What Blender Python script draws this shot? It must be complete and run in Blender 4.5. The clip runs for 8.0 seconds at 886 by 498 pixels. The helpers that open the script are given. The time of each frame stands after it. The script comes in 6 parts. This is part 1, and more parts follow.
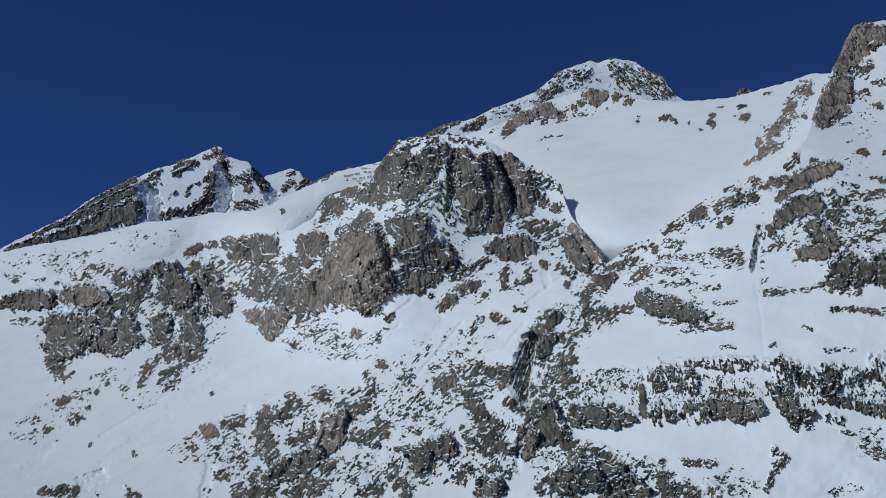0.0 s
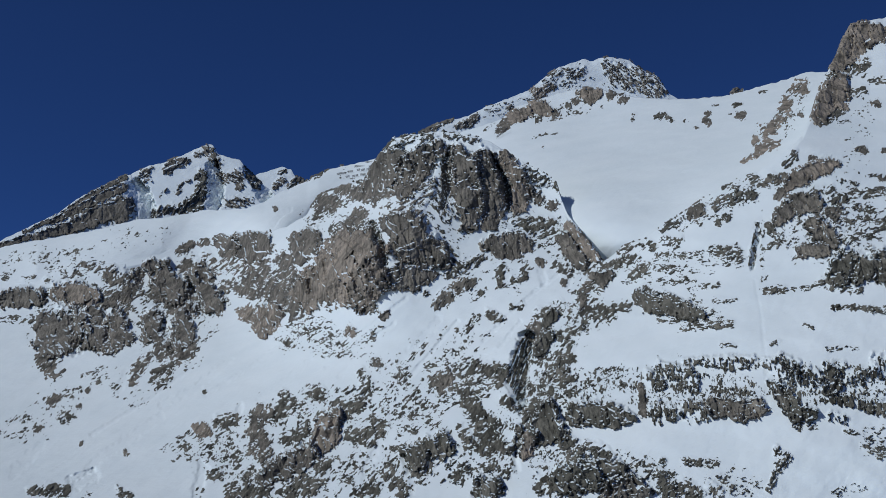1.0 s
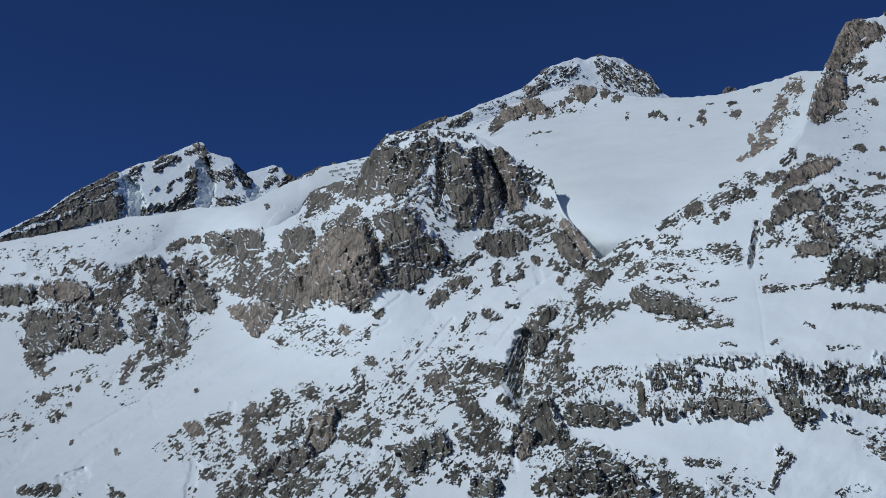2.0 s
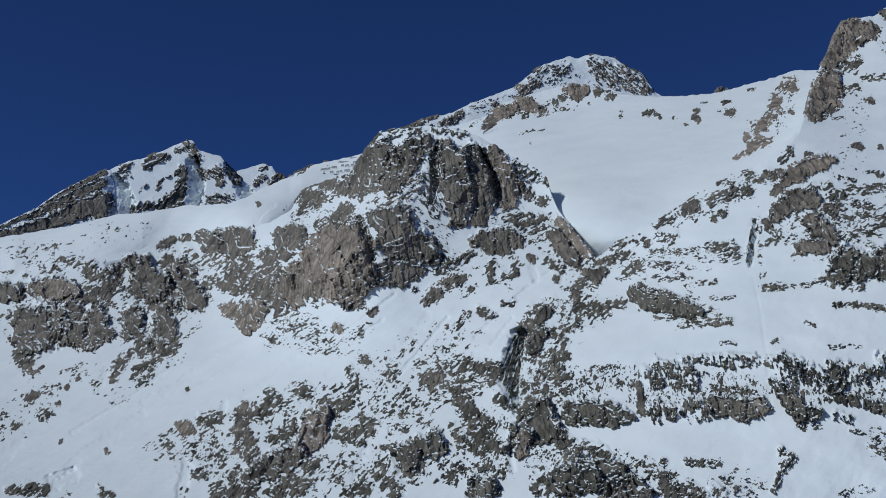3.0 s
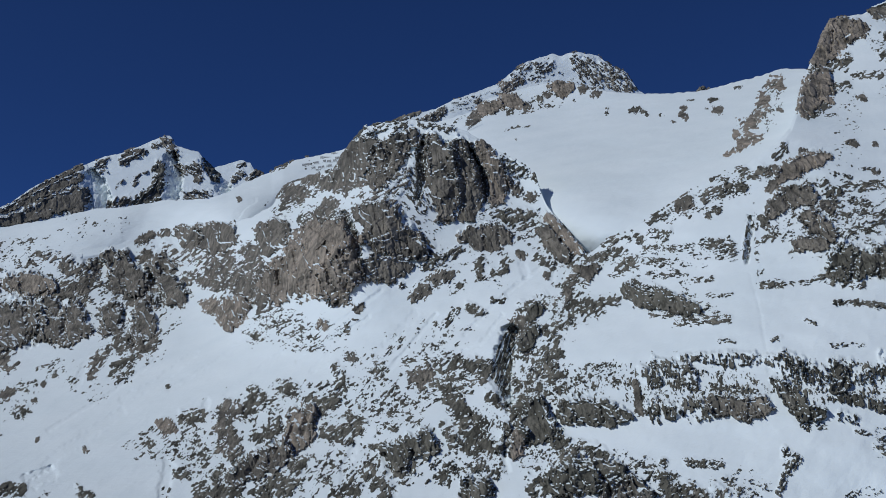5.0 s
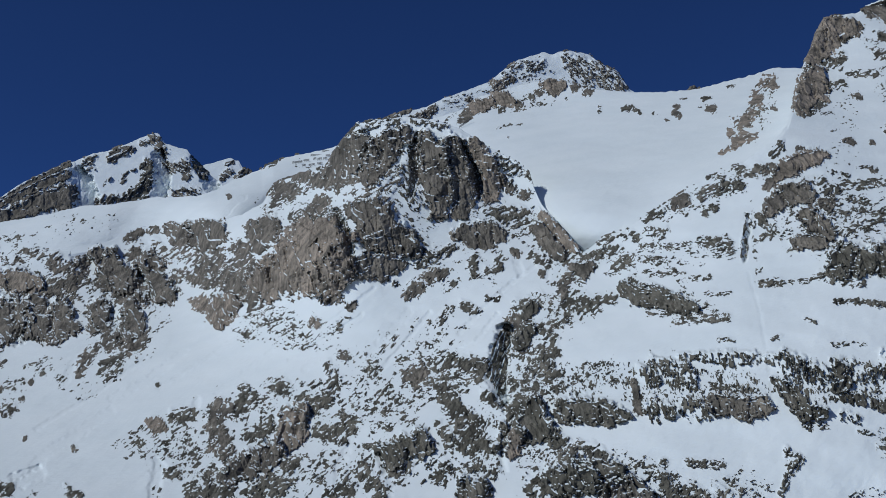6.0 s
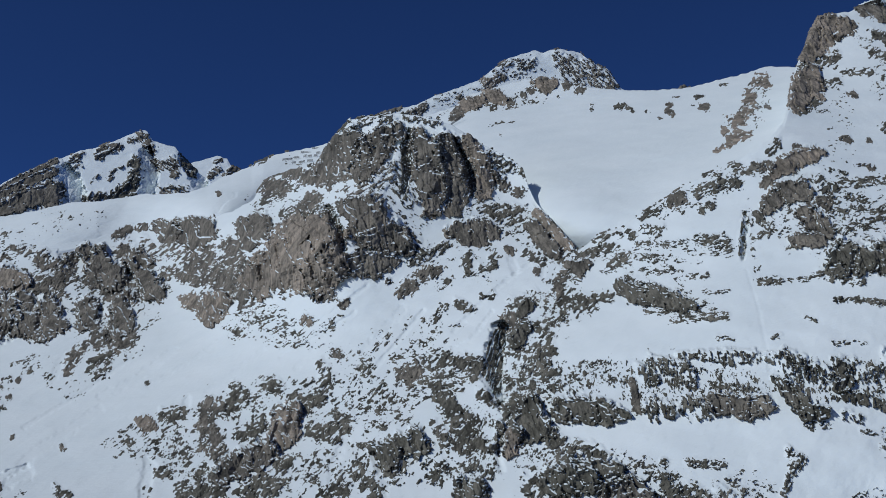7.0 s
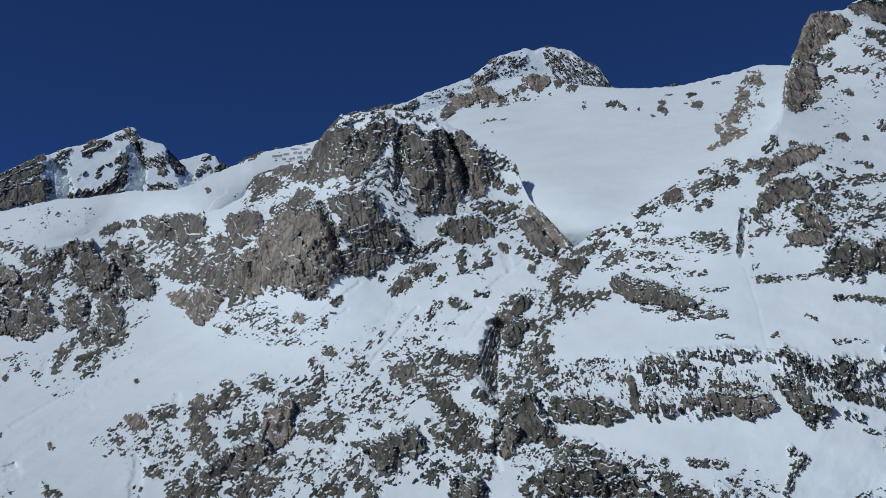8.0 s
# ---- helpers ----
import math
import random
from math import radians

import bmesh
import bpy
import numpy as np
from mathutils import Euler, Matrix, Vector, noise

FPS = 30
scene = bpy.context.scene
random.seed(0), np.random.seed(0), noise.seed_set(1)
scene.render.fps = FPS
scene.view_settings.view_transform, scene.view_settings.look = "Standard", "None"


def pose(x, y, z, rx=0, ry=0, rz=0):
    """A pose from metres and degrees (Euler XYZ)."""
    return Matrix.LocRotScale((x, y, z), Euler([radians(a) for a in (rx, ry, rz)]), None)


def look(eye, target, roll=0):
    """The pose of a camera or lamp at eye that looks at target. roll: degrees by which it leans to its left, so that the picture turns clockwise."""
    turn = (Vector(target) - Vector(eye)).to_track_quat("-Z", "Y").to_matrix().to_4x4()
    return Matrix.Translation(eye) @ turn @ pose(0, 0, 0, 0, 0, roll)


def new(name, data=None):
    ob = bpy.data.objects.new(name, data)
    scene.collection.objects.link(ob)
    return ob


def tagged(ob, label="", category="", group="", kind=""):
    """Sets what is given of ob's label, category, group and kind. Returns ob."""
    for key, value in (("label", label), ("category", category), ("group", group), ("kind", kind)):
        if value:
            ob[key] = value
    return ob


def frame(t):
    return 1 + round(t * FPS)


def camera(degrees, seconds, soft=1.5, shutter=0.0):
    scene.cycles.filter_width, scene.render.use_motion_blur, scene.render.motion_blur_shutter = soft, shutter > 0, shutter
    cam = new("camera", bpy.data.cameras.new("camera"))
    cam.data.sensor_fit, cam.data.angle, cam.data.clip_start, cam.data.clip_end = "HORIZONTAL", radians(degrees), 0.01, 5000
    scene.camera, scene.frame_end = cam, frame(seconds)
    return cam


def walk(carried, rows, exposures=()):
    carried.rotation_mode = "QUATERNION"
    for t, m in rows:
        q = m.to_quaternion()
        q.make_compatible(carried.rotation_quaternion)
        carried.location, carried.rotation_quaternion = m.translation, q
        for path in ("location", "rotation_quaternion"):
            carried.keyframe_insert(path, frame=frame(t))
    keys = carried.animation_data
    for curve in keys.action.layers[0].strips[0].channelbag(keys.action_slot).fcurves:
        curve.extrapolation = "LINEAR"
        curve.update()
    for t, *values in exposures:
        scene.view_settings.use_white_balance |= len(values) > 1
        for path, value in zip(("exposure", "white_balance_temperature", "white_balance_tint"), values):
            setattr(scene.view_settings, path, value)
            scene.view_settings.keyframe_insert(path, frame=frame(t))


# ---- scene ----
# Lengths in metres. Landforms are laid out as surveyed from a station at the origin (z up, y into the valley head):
# u is the offset east and v the rise, both in thousandths of the distance y.

# ---- camera and walk
cam = camera(43, 8.0, soft=0.8)
walk(cam, [
    (0.0, pose(0.00, 0.00, 0.00, 104.000, -0.000, 0.000)),
    (0.5, pose(-1.86, 4.31, 0.30, 103.978, -0.008, -0.231)),
    (1.0, pose(-3.78, 8.69, 0.60, 103.960, -0.020, -0.476)),
    (1.5, pose(-5.77, 13.12, 0.92, 103.945, -0.035, -0.735)),
    (3.0, pose(-12.02, 26.67, 1.91, 103.913, -0.093, -1.582)),
    (3.5, pose(-14.17, 31.25, 2.25, 103.905, -0.115, -1.883)),
    (4.0, pose(-16.35, 35.85, 2.60, 103.896, -0.136, -2.192)),
    (4.5, pose(-18.53, 40.47, 2.94, 103.887, -0.157, -2.507)),
    (6.0, pose(-25.06, 54.30, 3.99, 103.851, -0.210, -3.478)),
    (6.5, pose(-27.21, 58.89, 4.33, 103.834, -0.223, -3.806)),
    (7.0, pose(-29.33, 63.45, 4.67, 103.813, -0.232, -4.135)),
    (7.5, pose(-31.41, 67.98, 5.01, 103.788, -0.237, -4.462)),
    (8.0, pose(-33.45, 72.47, 5.34, 103.758, -0.237, -4.788)),
], exposures=[(0.0, -0.53, 5950, 5), (8.0, -0.53, 5950, 5)])

# ---- sky and sun
SUN_WAY = Vector((-0.72, -0.32, 0.62)).normalized()
world = bpy.data.worlds.new("sky")
scene.world = world
world.use_nodes = True
wn = world.node_tree.nodes
sky = wn.new("ShaderNodeTexSky")
sky.sky_type, sky.sun_disc = "NISHITA", False
sky.sun_elevation = math.asin(SUN_WAY.z)
sky.sun_rotation = math.atan2(SUN_WAY.x, SUN_WAY.y)
sky.altitude, sky.air_density, sky.dust_density, sky.ozone_density = 5000, 0.7, 0.0, 10.0
wn["Background"].inputs["Strength"].default_value = 0.08
tint = wn.new("ShaderNodeMix")
tint.data_type, tint.blend_type = "RGBA", "MULTIPLY"
tint.inputs[0].default_value = 1.0
tint.inputs[7].default_value = (0.86, 0.89, 1.12, 1)
world.node_tree.links.new(sky.outputs["Color"], tint.inputs[6])
world.node_tree.links.new(tint.outputs[2], wn["Background"].inputs["Color"])
sun_data = bpy.data.lights.new("sun", "SUN")
sun_data.energy, sun_data.angle, sun_data.color = 3.0, radians(0.5), (1.0, 0.97, 0.92)
sun = new("sun", sun_data)
sun.matrix_world = look(SUN_WAY * 900, (0, 0, 0))


# ---- materials
def nodes_of(mat):
    mat.use_nodes = True
    tree = mat.node_tree
    return tree, tree.nodes, tree.links, tree.nodes["Principled BSDF"]


def noise_node(tree, scale, detail=4.0, rough=0.55, stretch=(1, 1, 1), turn=(0, 0, 0)):
    """Noise in world metres, about `scale` metres from blob to blob."""
    geo = tree.nodes.new("ShaderNodeNewGeometry")
    mapping = tree.nodes.new("ShaderNodeMapping")
    mapping.vector_type = "TEXTURE"
    mapping.inputs["Scale"].default_value = [scale / s for s in stretch]
    mapping.inputs["Rotation"].default_value = [radians(a) for a in turn]
    tex = tree.nodes.new("ShaderNodeTexNoise")
    tex.inputs["Scale"].default_value, tex.inputs["Detail"].default_value = 1.0, detail
    tex.inputs["Roughness"].default_value = rough
    tree.links.new(geo.outputs["Position"], mapping.inputs["Vector"])
    tree.links.new(mapping.outputs["Vector"], tex.inputs["Vector"])
    return tex.outputs["Fac"]


def ramp_node(tree, fac, stops):
    ramp = tree.nodes.new("ShaderNodeValToRGB")
    while len(ramp.color_ramp.elements) < len(stops):
        ramp.color_ramp.elements.new(0.5)
    for el, (pos, col) in zip(ramp.color_ramp.elements, stops):
        el.position, el.color = pos, (*col, 1)
    tree.links.new(fac, ramp.inputs["Fac"])
    return ramp.outputs["Color"]


def mix_node(tree, fac, a, b, mode="MIX"):
    mix = tree.nodes.new("ShaderNodeMix")
    mix.data_type, mix.blend_type = "RGBA", mode
    for socket, value in ((mix.inputs[0], fac), (mix.inputs[6], a), (mix.inputs[7], b)):
        if isinstance(value, (int, float)):
            socket.default_value = value
        elif isinstance(value, tuple):
            socket.default_value = (*value, 1)
        else:
            tree.links.new(value, socket)
    return mix.outputs[2]


def math_node(tree, op, a, b=0.0, c=0.0):
    node = tree.nodes.new("ShaderNodeMath")
    node.operation = op
    for socket, value in zip(node.inputs, (a, b, c)):
        if isinstance(value, (int, float)):
            socket.default_value = value
        else:
            tree.links.new(value, socket)
    return node.outputs[0]


def bump_node(tree, height, strength, distance, before=None):
    bump = tree.nodes.new("ShaderNodeBump")
    bump.inputs["Strength"].default_value, bump.inputs["Distance"].default_value = strength, distance
    tree.links.new(height, bump.inputs["Height"])
    if before is not None:
        tree.links.new(before, bump.inputs["Normal"])
    return bump.outputs["Normal"]


def snow_material(name, grain=2.0):
    mat = bpy.data.materials.new(name)
    tree, nodes, links, shader = nodes_of(mat)
    wide = noise_node(tree, 60.0, 3)
    col = ramp_node(tree, wide, [(0.3, (0.785, 0.838, 0.846)), (0.7, (0.84, 0.884, 0.886))])
    links.new(col, shader.inputs["Base Color"])
    shader.inputs["Roughness"].default_value = 0.75
    shader.inputs["Specular IOR Level"].default_value = 0.25
    ripples = noise_node(tree, grain * 2, 7, 0.68, (0.6, 1, 1.6), (0, -25, 0))
    drifts = noise_node(tree, 26.0, 4, 0.5, (0.6, 1, 1.2), (0, -38, 0))
    b = bump_node(tree, drifts, 0.09, 5.0)
    furrows = noise_node(tree, 7.0, 4, 0.55, (0.2, 1, 1), (0, -44, 0))
    b = bump_node(tree, furrows, 0.28, 1.0, b)
    b = bump_node(tree, ripples, 0.42, 0.8, b)
    links.new(b, shader.inputs["Normal"])
    return mat


def rock_material(name, dark, mid, pale, snowy=0.12):
    """Weathered rock with cracks, dark streaks for water marks and crevice shade, and snow lying where the surface is
    flat enough.
    """
    mat = bpy.data.materials.new(name)
    tree, nodes, links, shader = nodes_of(mat)
    patches = noise_node(tree, 18.0, 5, 0.62, (1, 1, 0.4), (0, 6, 0))
    fine = noise_node(tree, 3.0, 6, 0.65)
    streaks = noise_node(tree, 2.6, 5, 0.68, (1, 0.16, 0.13), (0, -6, 0))
    col = ramp_node(tree, patches, [(0.30, dark), (0.48, mid), (0.70, pale)])
    # narrow dark streaks: water marks, and the shade of upright crevices painted in
    col = mix_node(tree, math_node(tree, "MULTIPLY", ramp_node(tree, streaks, [(0.40, (1, 1, 1)), (0.54, (0, 0, 0))]), 0.75), col, dark)
    col = mix_node(tree, 0.5, col, ramp_node(tree, fine, [(0.3, (0.60, 0.60, 0.60)), (0.7, (1.45, 1.43, 1.40))]), "MULTIPLY")
    settled = nodes.new("ShaderNodeAttribute")
    settled.attribute_name = "settled"
    drift = noise_node(tree, 5.0, 5, 0.65, (0.5, 0.5, 1.6), (0, -15, 0))
    flat = math_node(tree, "ADD", settled.outputs["Fac"], math_node(tree, "MULTIPLY_ADD", drift, 0.26, -0.13))
    lying = nodes.new("ShaderNodeMapRange")
    lying.inputs["From Min"].default_value, lying.inputs["From Max"].default_value = snowy, snowy + 0.03
    links.new(flat, lying.inputs["Value"])
    col = mix_node(tree, lying.outputs["Result"], col, (0.80, 0.86, 0.875))
    links.new(col, shader.inputs["Base Color"])
    shader.inputs["Roughness"].default_value = 0.9
    shader.inputs["Specular IOR Level"].default_value = 0.2
    b = bump_node(tree, streaks, 0.5, 0.6)
    b = bump_node(tree, fine, 0.35, 0.3, b)
    links.new(b, shader.inputs["Normal"])
    return mat


SNOW = snow_material("wind_packed_snow")
ROCKS = [rock_material("grey_rock", (0.045, 0.043, 0.035), (0.125, 0.118, 0.096), (0.225, 0.208, 0.172)),
         rock_material("brown_grey_rock", (0.065, 0.060, 0.051), (0.175, 0.158, 0.132), (0.30, 0.266, 0.218)),
         rock_material("tan_rock", (0.09, 0.080, 0.066), (0.27, 0.232, 0.188), (0.42, 0.35, 0.28))]
STEEL = bpy.data.materials.new("weathered_steel")
_tree, _nodes, _links, _shader = nodes_of(STEEL)
_links.new(ramp_node(_tree, noise_node(_tree, 0.6), [(0.3, (0.045, 0.043, 0.04)), (0.7, (0.10, 0.09, 0.08))]), _shader.inputs["Base Color"])
_shader.inputs["Metallic"].default_value, _shader.inputs["Roughness"].default_value = 0.0, 0.7

# ---- noise on arrays
_ring = np.linspace(0, 2 * np.pi, 256, endpoint=False)
RING = np.stack([np.cos(_ring), np.sin(_ring)], -1)


def grad_noise(x, y, seed=0):
    x0, y0 = np.floor(x), np.floor(y)
    fx, fy = x - x0, y - y0
    ix, iy = x0.astype(np.int64), y0.astype(np.int64)

    def corner(dx, dy):
        h = ((ix + dx) * 374761393 + (iy + dy) * 668265263 + seed * 974634777) & 0xFFFFFFFF
        h = ((h ^ (h >> 13)) * 1274126177) & 0xFFFFFFFF
        g = RING[((h ^ (h >> 16)) >> 3) & 255]
        return g[..., 0] * (fx - dx) + g[..., 1] * (fy - dy)

    sx, sy = fx * fx * fx * (fx * (fx * 6 - 15) + 10), fy * fy * fy * (fy * (fy * 6 - 15) + 10)
    low = corner(0, 0) * (1 - sx) + corner(1, 0) * sx
    high = corner(0, 1) * (1 - sx) + corner(1, 1) * sx
    return (low * (1 - sy) + high * sy) * 1.5


def fbm(x, y, seed=0, octaves=4, gain=0.5):
    total, amp, norm = 0.0, 1.0, 0.0
    for n in range(octaves):
        total = total + amp * grad_noise(x * 2.03 ** n + 17.3 * n, y * 2.03 ** n - 9.1 * n, seed + n)
        norm += amp * amp
        amp *= gain
    return total / math.sqrt(norm)


def plates(x, y, seed=0, up=0.5, side=1.1):
    """Broken plates, cell by cell: a height with a tilt of its own (steeper than the slope by `up`), a chance value and
    the distance from the nearest joint."""
    ix, iy = np.floor(x).astype(np.int64), np.floor(y).astype(np.int64)
    best, second = np.full(x.shape, 1e9), np.full(x.shape, 1e9)
    height, chance = np.zeros(x.shape), np.zeros(x.shape)
    for dx in (-1, 0, 1):
        for dy in (-1, 0, 1):
            h = ((ix + dx) * 374761393 + (iy + dy) * 668265263 + seed * 974634777) & 0xFFFFFFFF
            h = ((h ^ (h >> 13)) * 1274126177) & 0xFFFFFFFF
            h = h ^ (h >> 15)
            px = x - (ix + dx + 0.1 + 0.8 * (h & 255) / 255)
            py = y - (iy + dy + 0.1 + 0.8 * ((h >> 8) & 255) / 255)
            d = px * px + py * py
            near = d < best
            second = np.where(near, best, np.minimum(second, d))
            best = np.where(near, d, best)
            tilt = (((h >> 16) & 63) / 63 - 0.5) * px * side + ((((h >> 22) & 63) / 63 - 0.5) * (0.5 + 0.5 * side) + up) * py
            rnd = ((h >> 4) & 127) / 127 - 0.5
            height, chance = np.where(near, 0.7 * rnd + tilt, height), np.where(near, rnd, chance)
    return height, chance, np.sqrt(second) - np.sqrt(best)


def soften(a, turns=1):
    for _ in range(turns):
        p = np.pad(a, 1, mode="edge")
        a = (p[:-2, 1:-1] + p[2:, 1:-1] + p[1:-1, :-2] + p[1:-1, 2:] + 2 * a) / 6
    return a


def smooth(x):
    x = np.clip(x, 0, 1)
    return x * x * (3 - 2 * x)


# ---- landforms
class Landform:
    """A mountain face: how far away it is along each line of sight from the station, and the skyline where it turns over."""

    def __init__(self, name, coefs, hills, crest, swell=1.0):
        self.name, self.coefs, self.hills, self.swell = name, coefs, hills, swell
        self.crest_u, self.crest_v = np.array(crest, float).T
        self.spurs, self.clefts, self.behind, self.sharp_lip = [], [], None, 0.0

    def crest(self, u):
        v = np.interp(u, self.crest_u, self.crest_v)
        return v + 0.9 * fbm(u / 7, u * 0 + 3.3, 5, 4)

    def plain(self, u, v):
        """Distance without spurs, clefts and drifts."""
        lean = np.minimum(v + 10, 0) / 1000
        p, q = np.clip(u / 300, -1.7, 1.8), (np.maximum(v, -10) - 200) / 150
        q = np.minimum(q, 1.9)
        degree = {3: 1, 10: 3}[len(self.coefs)]
        terms = [p ** i * q ** j for i in range(degree + 1) for j in range(degree + 1 - i)]
        w = sum(c * t for c, t in zip(self.coefs, terms))
        for hu, hv, size, amount in self.hills:
            w = w + amount * np.exp(-((u - hu) ** 2 + (v - hv) ** 2) / (2 * size * size))
        return 1000 / np.maximum(w, 0.12) * 0.76 / (0.76 - lean)

    def depth(self, u, v):
        y = self.plain(u, v)
        over = v - self.crest(u)
        rounded = 1 - self.sharp_lip * smooth((u - 80) / 15) * smooth((158 - u) / 8)
        y = y + 4 * rounded * smooth((over + 5) / 5) + 1.6 * np.maximum(over, 0) * y / 1000
        x, z = u * y / 1000, v * y / 1000
        y = y + self.swell * (3.6 * fbm(x / 70, z / 45, 11, 3) + 0.6 * fbm((x + z) / 34, (z - x) / 15, 23, 3) + 0.16 * fbm((x + z) / 9, (z - x) / 5, 29, 3))
        if self.behind is not None:
            near = self.behind
            top = np.interp(u, near.crest_u, near.crest_v)
            under = top - v
            front = near.plain(u, v)
            # the west snowfield runs on from the front slope without a step
            joined = smooth((-75 - u) / 110)
            gap = near.plain(u, top) - self.plain(u, top) + 2
            y = y + joined * np.where(under > 0, front + 2 - y, gap * smooth(1 + under / 50))
            y = np.maximum(y, front + 26 * smooth(under / 14) - 8 - 900 * smooth(-under / 40) - 400 * joined * smooth(-under / 3))
        u_low, u_high, v_low, v_high = u.min(), u.max(), v.min(), v.max()
        for form, sign in [(s, -1) for s in self.spurs] + [(c, 1) for c in self.clefts]:
            u0, u1, v0, v1 = form.box
            if u0 > u_high or u1 < u_low or v0 > v_high or v1 < v_low:
                continue
            near = (u > u0) & (u < u1) & (v > v0) & (v < v1)
            if near.any():
                y[near] += sign * form.push(u[near], v[near])
        return y


def spine(u, v, nodes):
    """Nearest place on a line of (u, v, radius) nodes: distance in radii, how far below and how far east of it in radii."""
    east = np.zeros(u.shape)
    best, below = np.full(u.shape, 1e9), np.zeros(u.shape)
    pairs = list(zip(nodes, nodes[1:])) or [(nodes[0], nodes[0])]
    for (ua, va, ra), (ub, vb, rb) in pairs:
        du, dv = ub - ua, vb - va
        k = np.clip(((u - ua) * du + (v - va) * dv) / (du * du + dv * dv + 1e-9), 0, 1)
        r = ra + (rb - ra) * k
        ou, ov = u - ua - k * du, v - va - k * dv
        d = np.hypot(ou, ov) / r
        hit = d < best
        best, below = np.where(hit, d, best), np.where(hit, -ov / r, below)
        east = np.where(hit, ou / r, east)
    return best, below, east


def warped(u, v, nodes):
    """Shakes a plan so that outlines turn ragged, in step with the size of the rock."""
    r = sum(n[2] for n in nodes) / len(nodes)
    k = 0.75 * r + 1.5
    return u + 0.34 * r * fbm(u / k, v / k, 61, 3, 0.6), v + 0.34 * r * fbm(u / k + 9, v / k + 4, 67, 3, 0.6)


class Spur:
    """Rock standing out of the slope: `out` metres at its brow, flush at its foot. Sunk instead when used as a cleft."""

    def __init__(self, nodes, out, sunk=False):
        self.nodes, self.out, self.sunk, self.hollow = nodes, out, sunk, 0.0
        a = np.array(nodes)
        r = a[:, 2] * 1.5
        self.box = ((a[:, 0] - r).min(), (a[:, 0] + r).max(), (a[:, 1] - r).min(), (a[:, 1] + r).max())
        # brow and foot of each column
        self.columns = np.linspace(self.box[0], self.box[1], 41)
        cu, cv = np.meshgrid(self.columns, np.linspace(self.box[2], self.box[3], 80))
        inside = spine(cu, cv, nodes)[0] < 1
        some = inside.any(0)
        top, bottom = np.where(inside, cv, -1e9).max(0)[some], np.where(inside, cv, 1e9).min(0)[some]
        blur = np.ones(7) / 7
        top, bottom = [np.convolve(np.pad(k, 3, mode="edge"), blur, "valid") for k in (top, bottom)]
        self.columns, self.top, self.bottom = self.columns[some], top, bottom
        self.tall = float(np.mean(top - bottom))

    def push(self, u, v):
        out = np.zeros(u.shape)
        near = spine(u, v, self.nodes)[0] < 1.9
        if near.any():
            out[near] = self.push_near(u[near], v[near])
        return out

    def push_near(self, u, v):
        n = 0.22 * fbm(u / 6, v / 6, 31, 3)
        d, below, east = spine(*warped(u, v, self.nodes), self.nodes)
        if self.sunk == "wall":
            return self.out * np.clip((east + 1 + 0.6 * n) / 1.75, 0, 1) * smooth((1 - d + 0.5 * n) / 0.14)
        if self.sunk:
            return self.out * smooth((1 - d + n) / 0.7)
        top, bottom = np.interp(u, self.columns, self.top), np.interp(u, self.columns, self.bottom)
        t = np.clip((top - v) / np.maximum(top - bottom, 1.0), 0, 1)
        face = 1 - 0.88 * t ** 1.3
        # a snowy bench runs back from the brow
        above = np.where(below < 0, np.hypot(east, below / 1.35), d)
        return self.out * face * smooth((1.06 - np.minimum(d, above) + n) / 0.42) - self.hollow * smooth((0.92 - d) / 0.3)


def flatness(x, y, z):
    """How far each point of a grid of places faces up, 0 to 1."""
    p = np.stack([x, y, z], -1)
    n = np.cross(np.gradient(p, axis=1), np.gradient(p, axis=0))
    return np.abs(n[..., 2]) * np.sign(n[..., 2] * -n[..., 1]) / (np.linalg.norm(n, axis=-1) + 1e-9)


def grid_mesh(name, x, y, z, keep=None, settled=None):
    rows, cols = x.shape
    idx = np.arange(rows * cols).reshape(rows, cols)
    quads = np.stack([idx[:-1, :-1], idx[:-1, 1:], idx[1:, 1:], idx[1:, :-1]], -1)
    quads = quads.reshape(-1, 4) if keep is None else quads[keep]
    used = np.unique(quads)
    back = np.zeros(rows * cols, np.int64)
    back[used] = np.arange(len(used))
    quads = back[quads]
    co = np.stack([x.ravel(), y.ravel(), z.ravel()], -1)[used].astype(np.float32)
    me = bpy.data.meshes.new(name)
    me.vertices.add(len(co))
    me.vertices.foreach_set("co", co.ravel())
    me.loops.add(quads.size)
    me.loops.foreach_set("vertex_index", quads.ravel().astype(np.int32))
    me.polygons.add(len(quads))
    me.polygons.foreach_set("loop_start", np.arange(0, quads.size, 4, dtype=np.int32))
    me.polygons.foreach_set("use_smooth", np.ones(len(quads), bool))
    me.update(calc_edges=True)
    if settled is not None:
        me.attributes.new("settled", "FLOAT", "POINT").data.foreach_set("value", settled.ravel()[used].astype(np.float32))
    return me


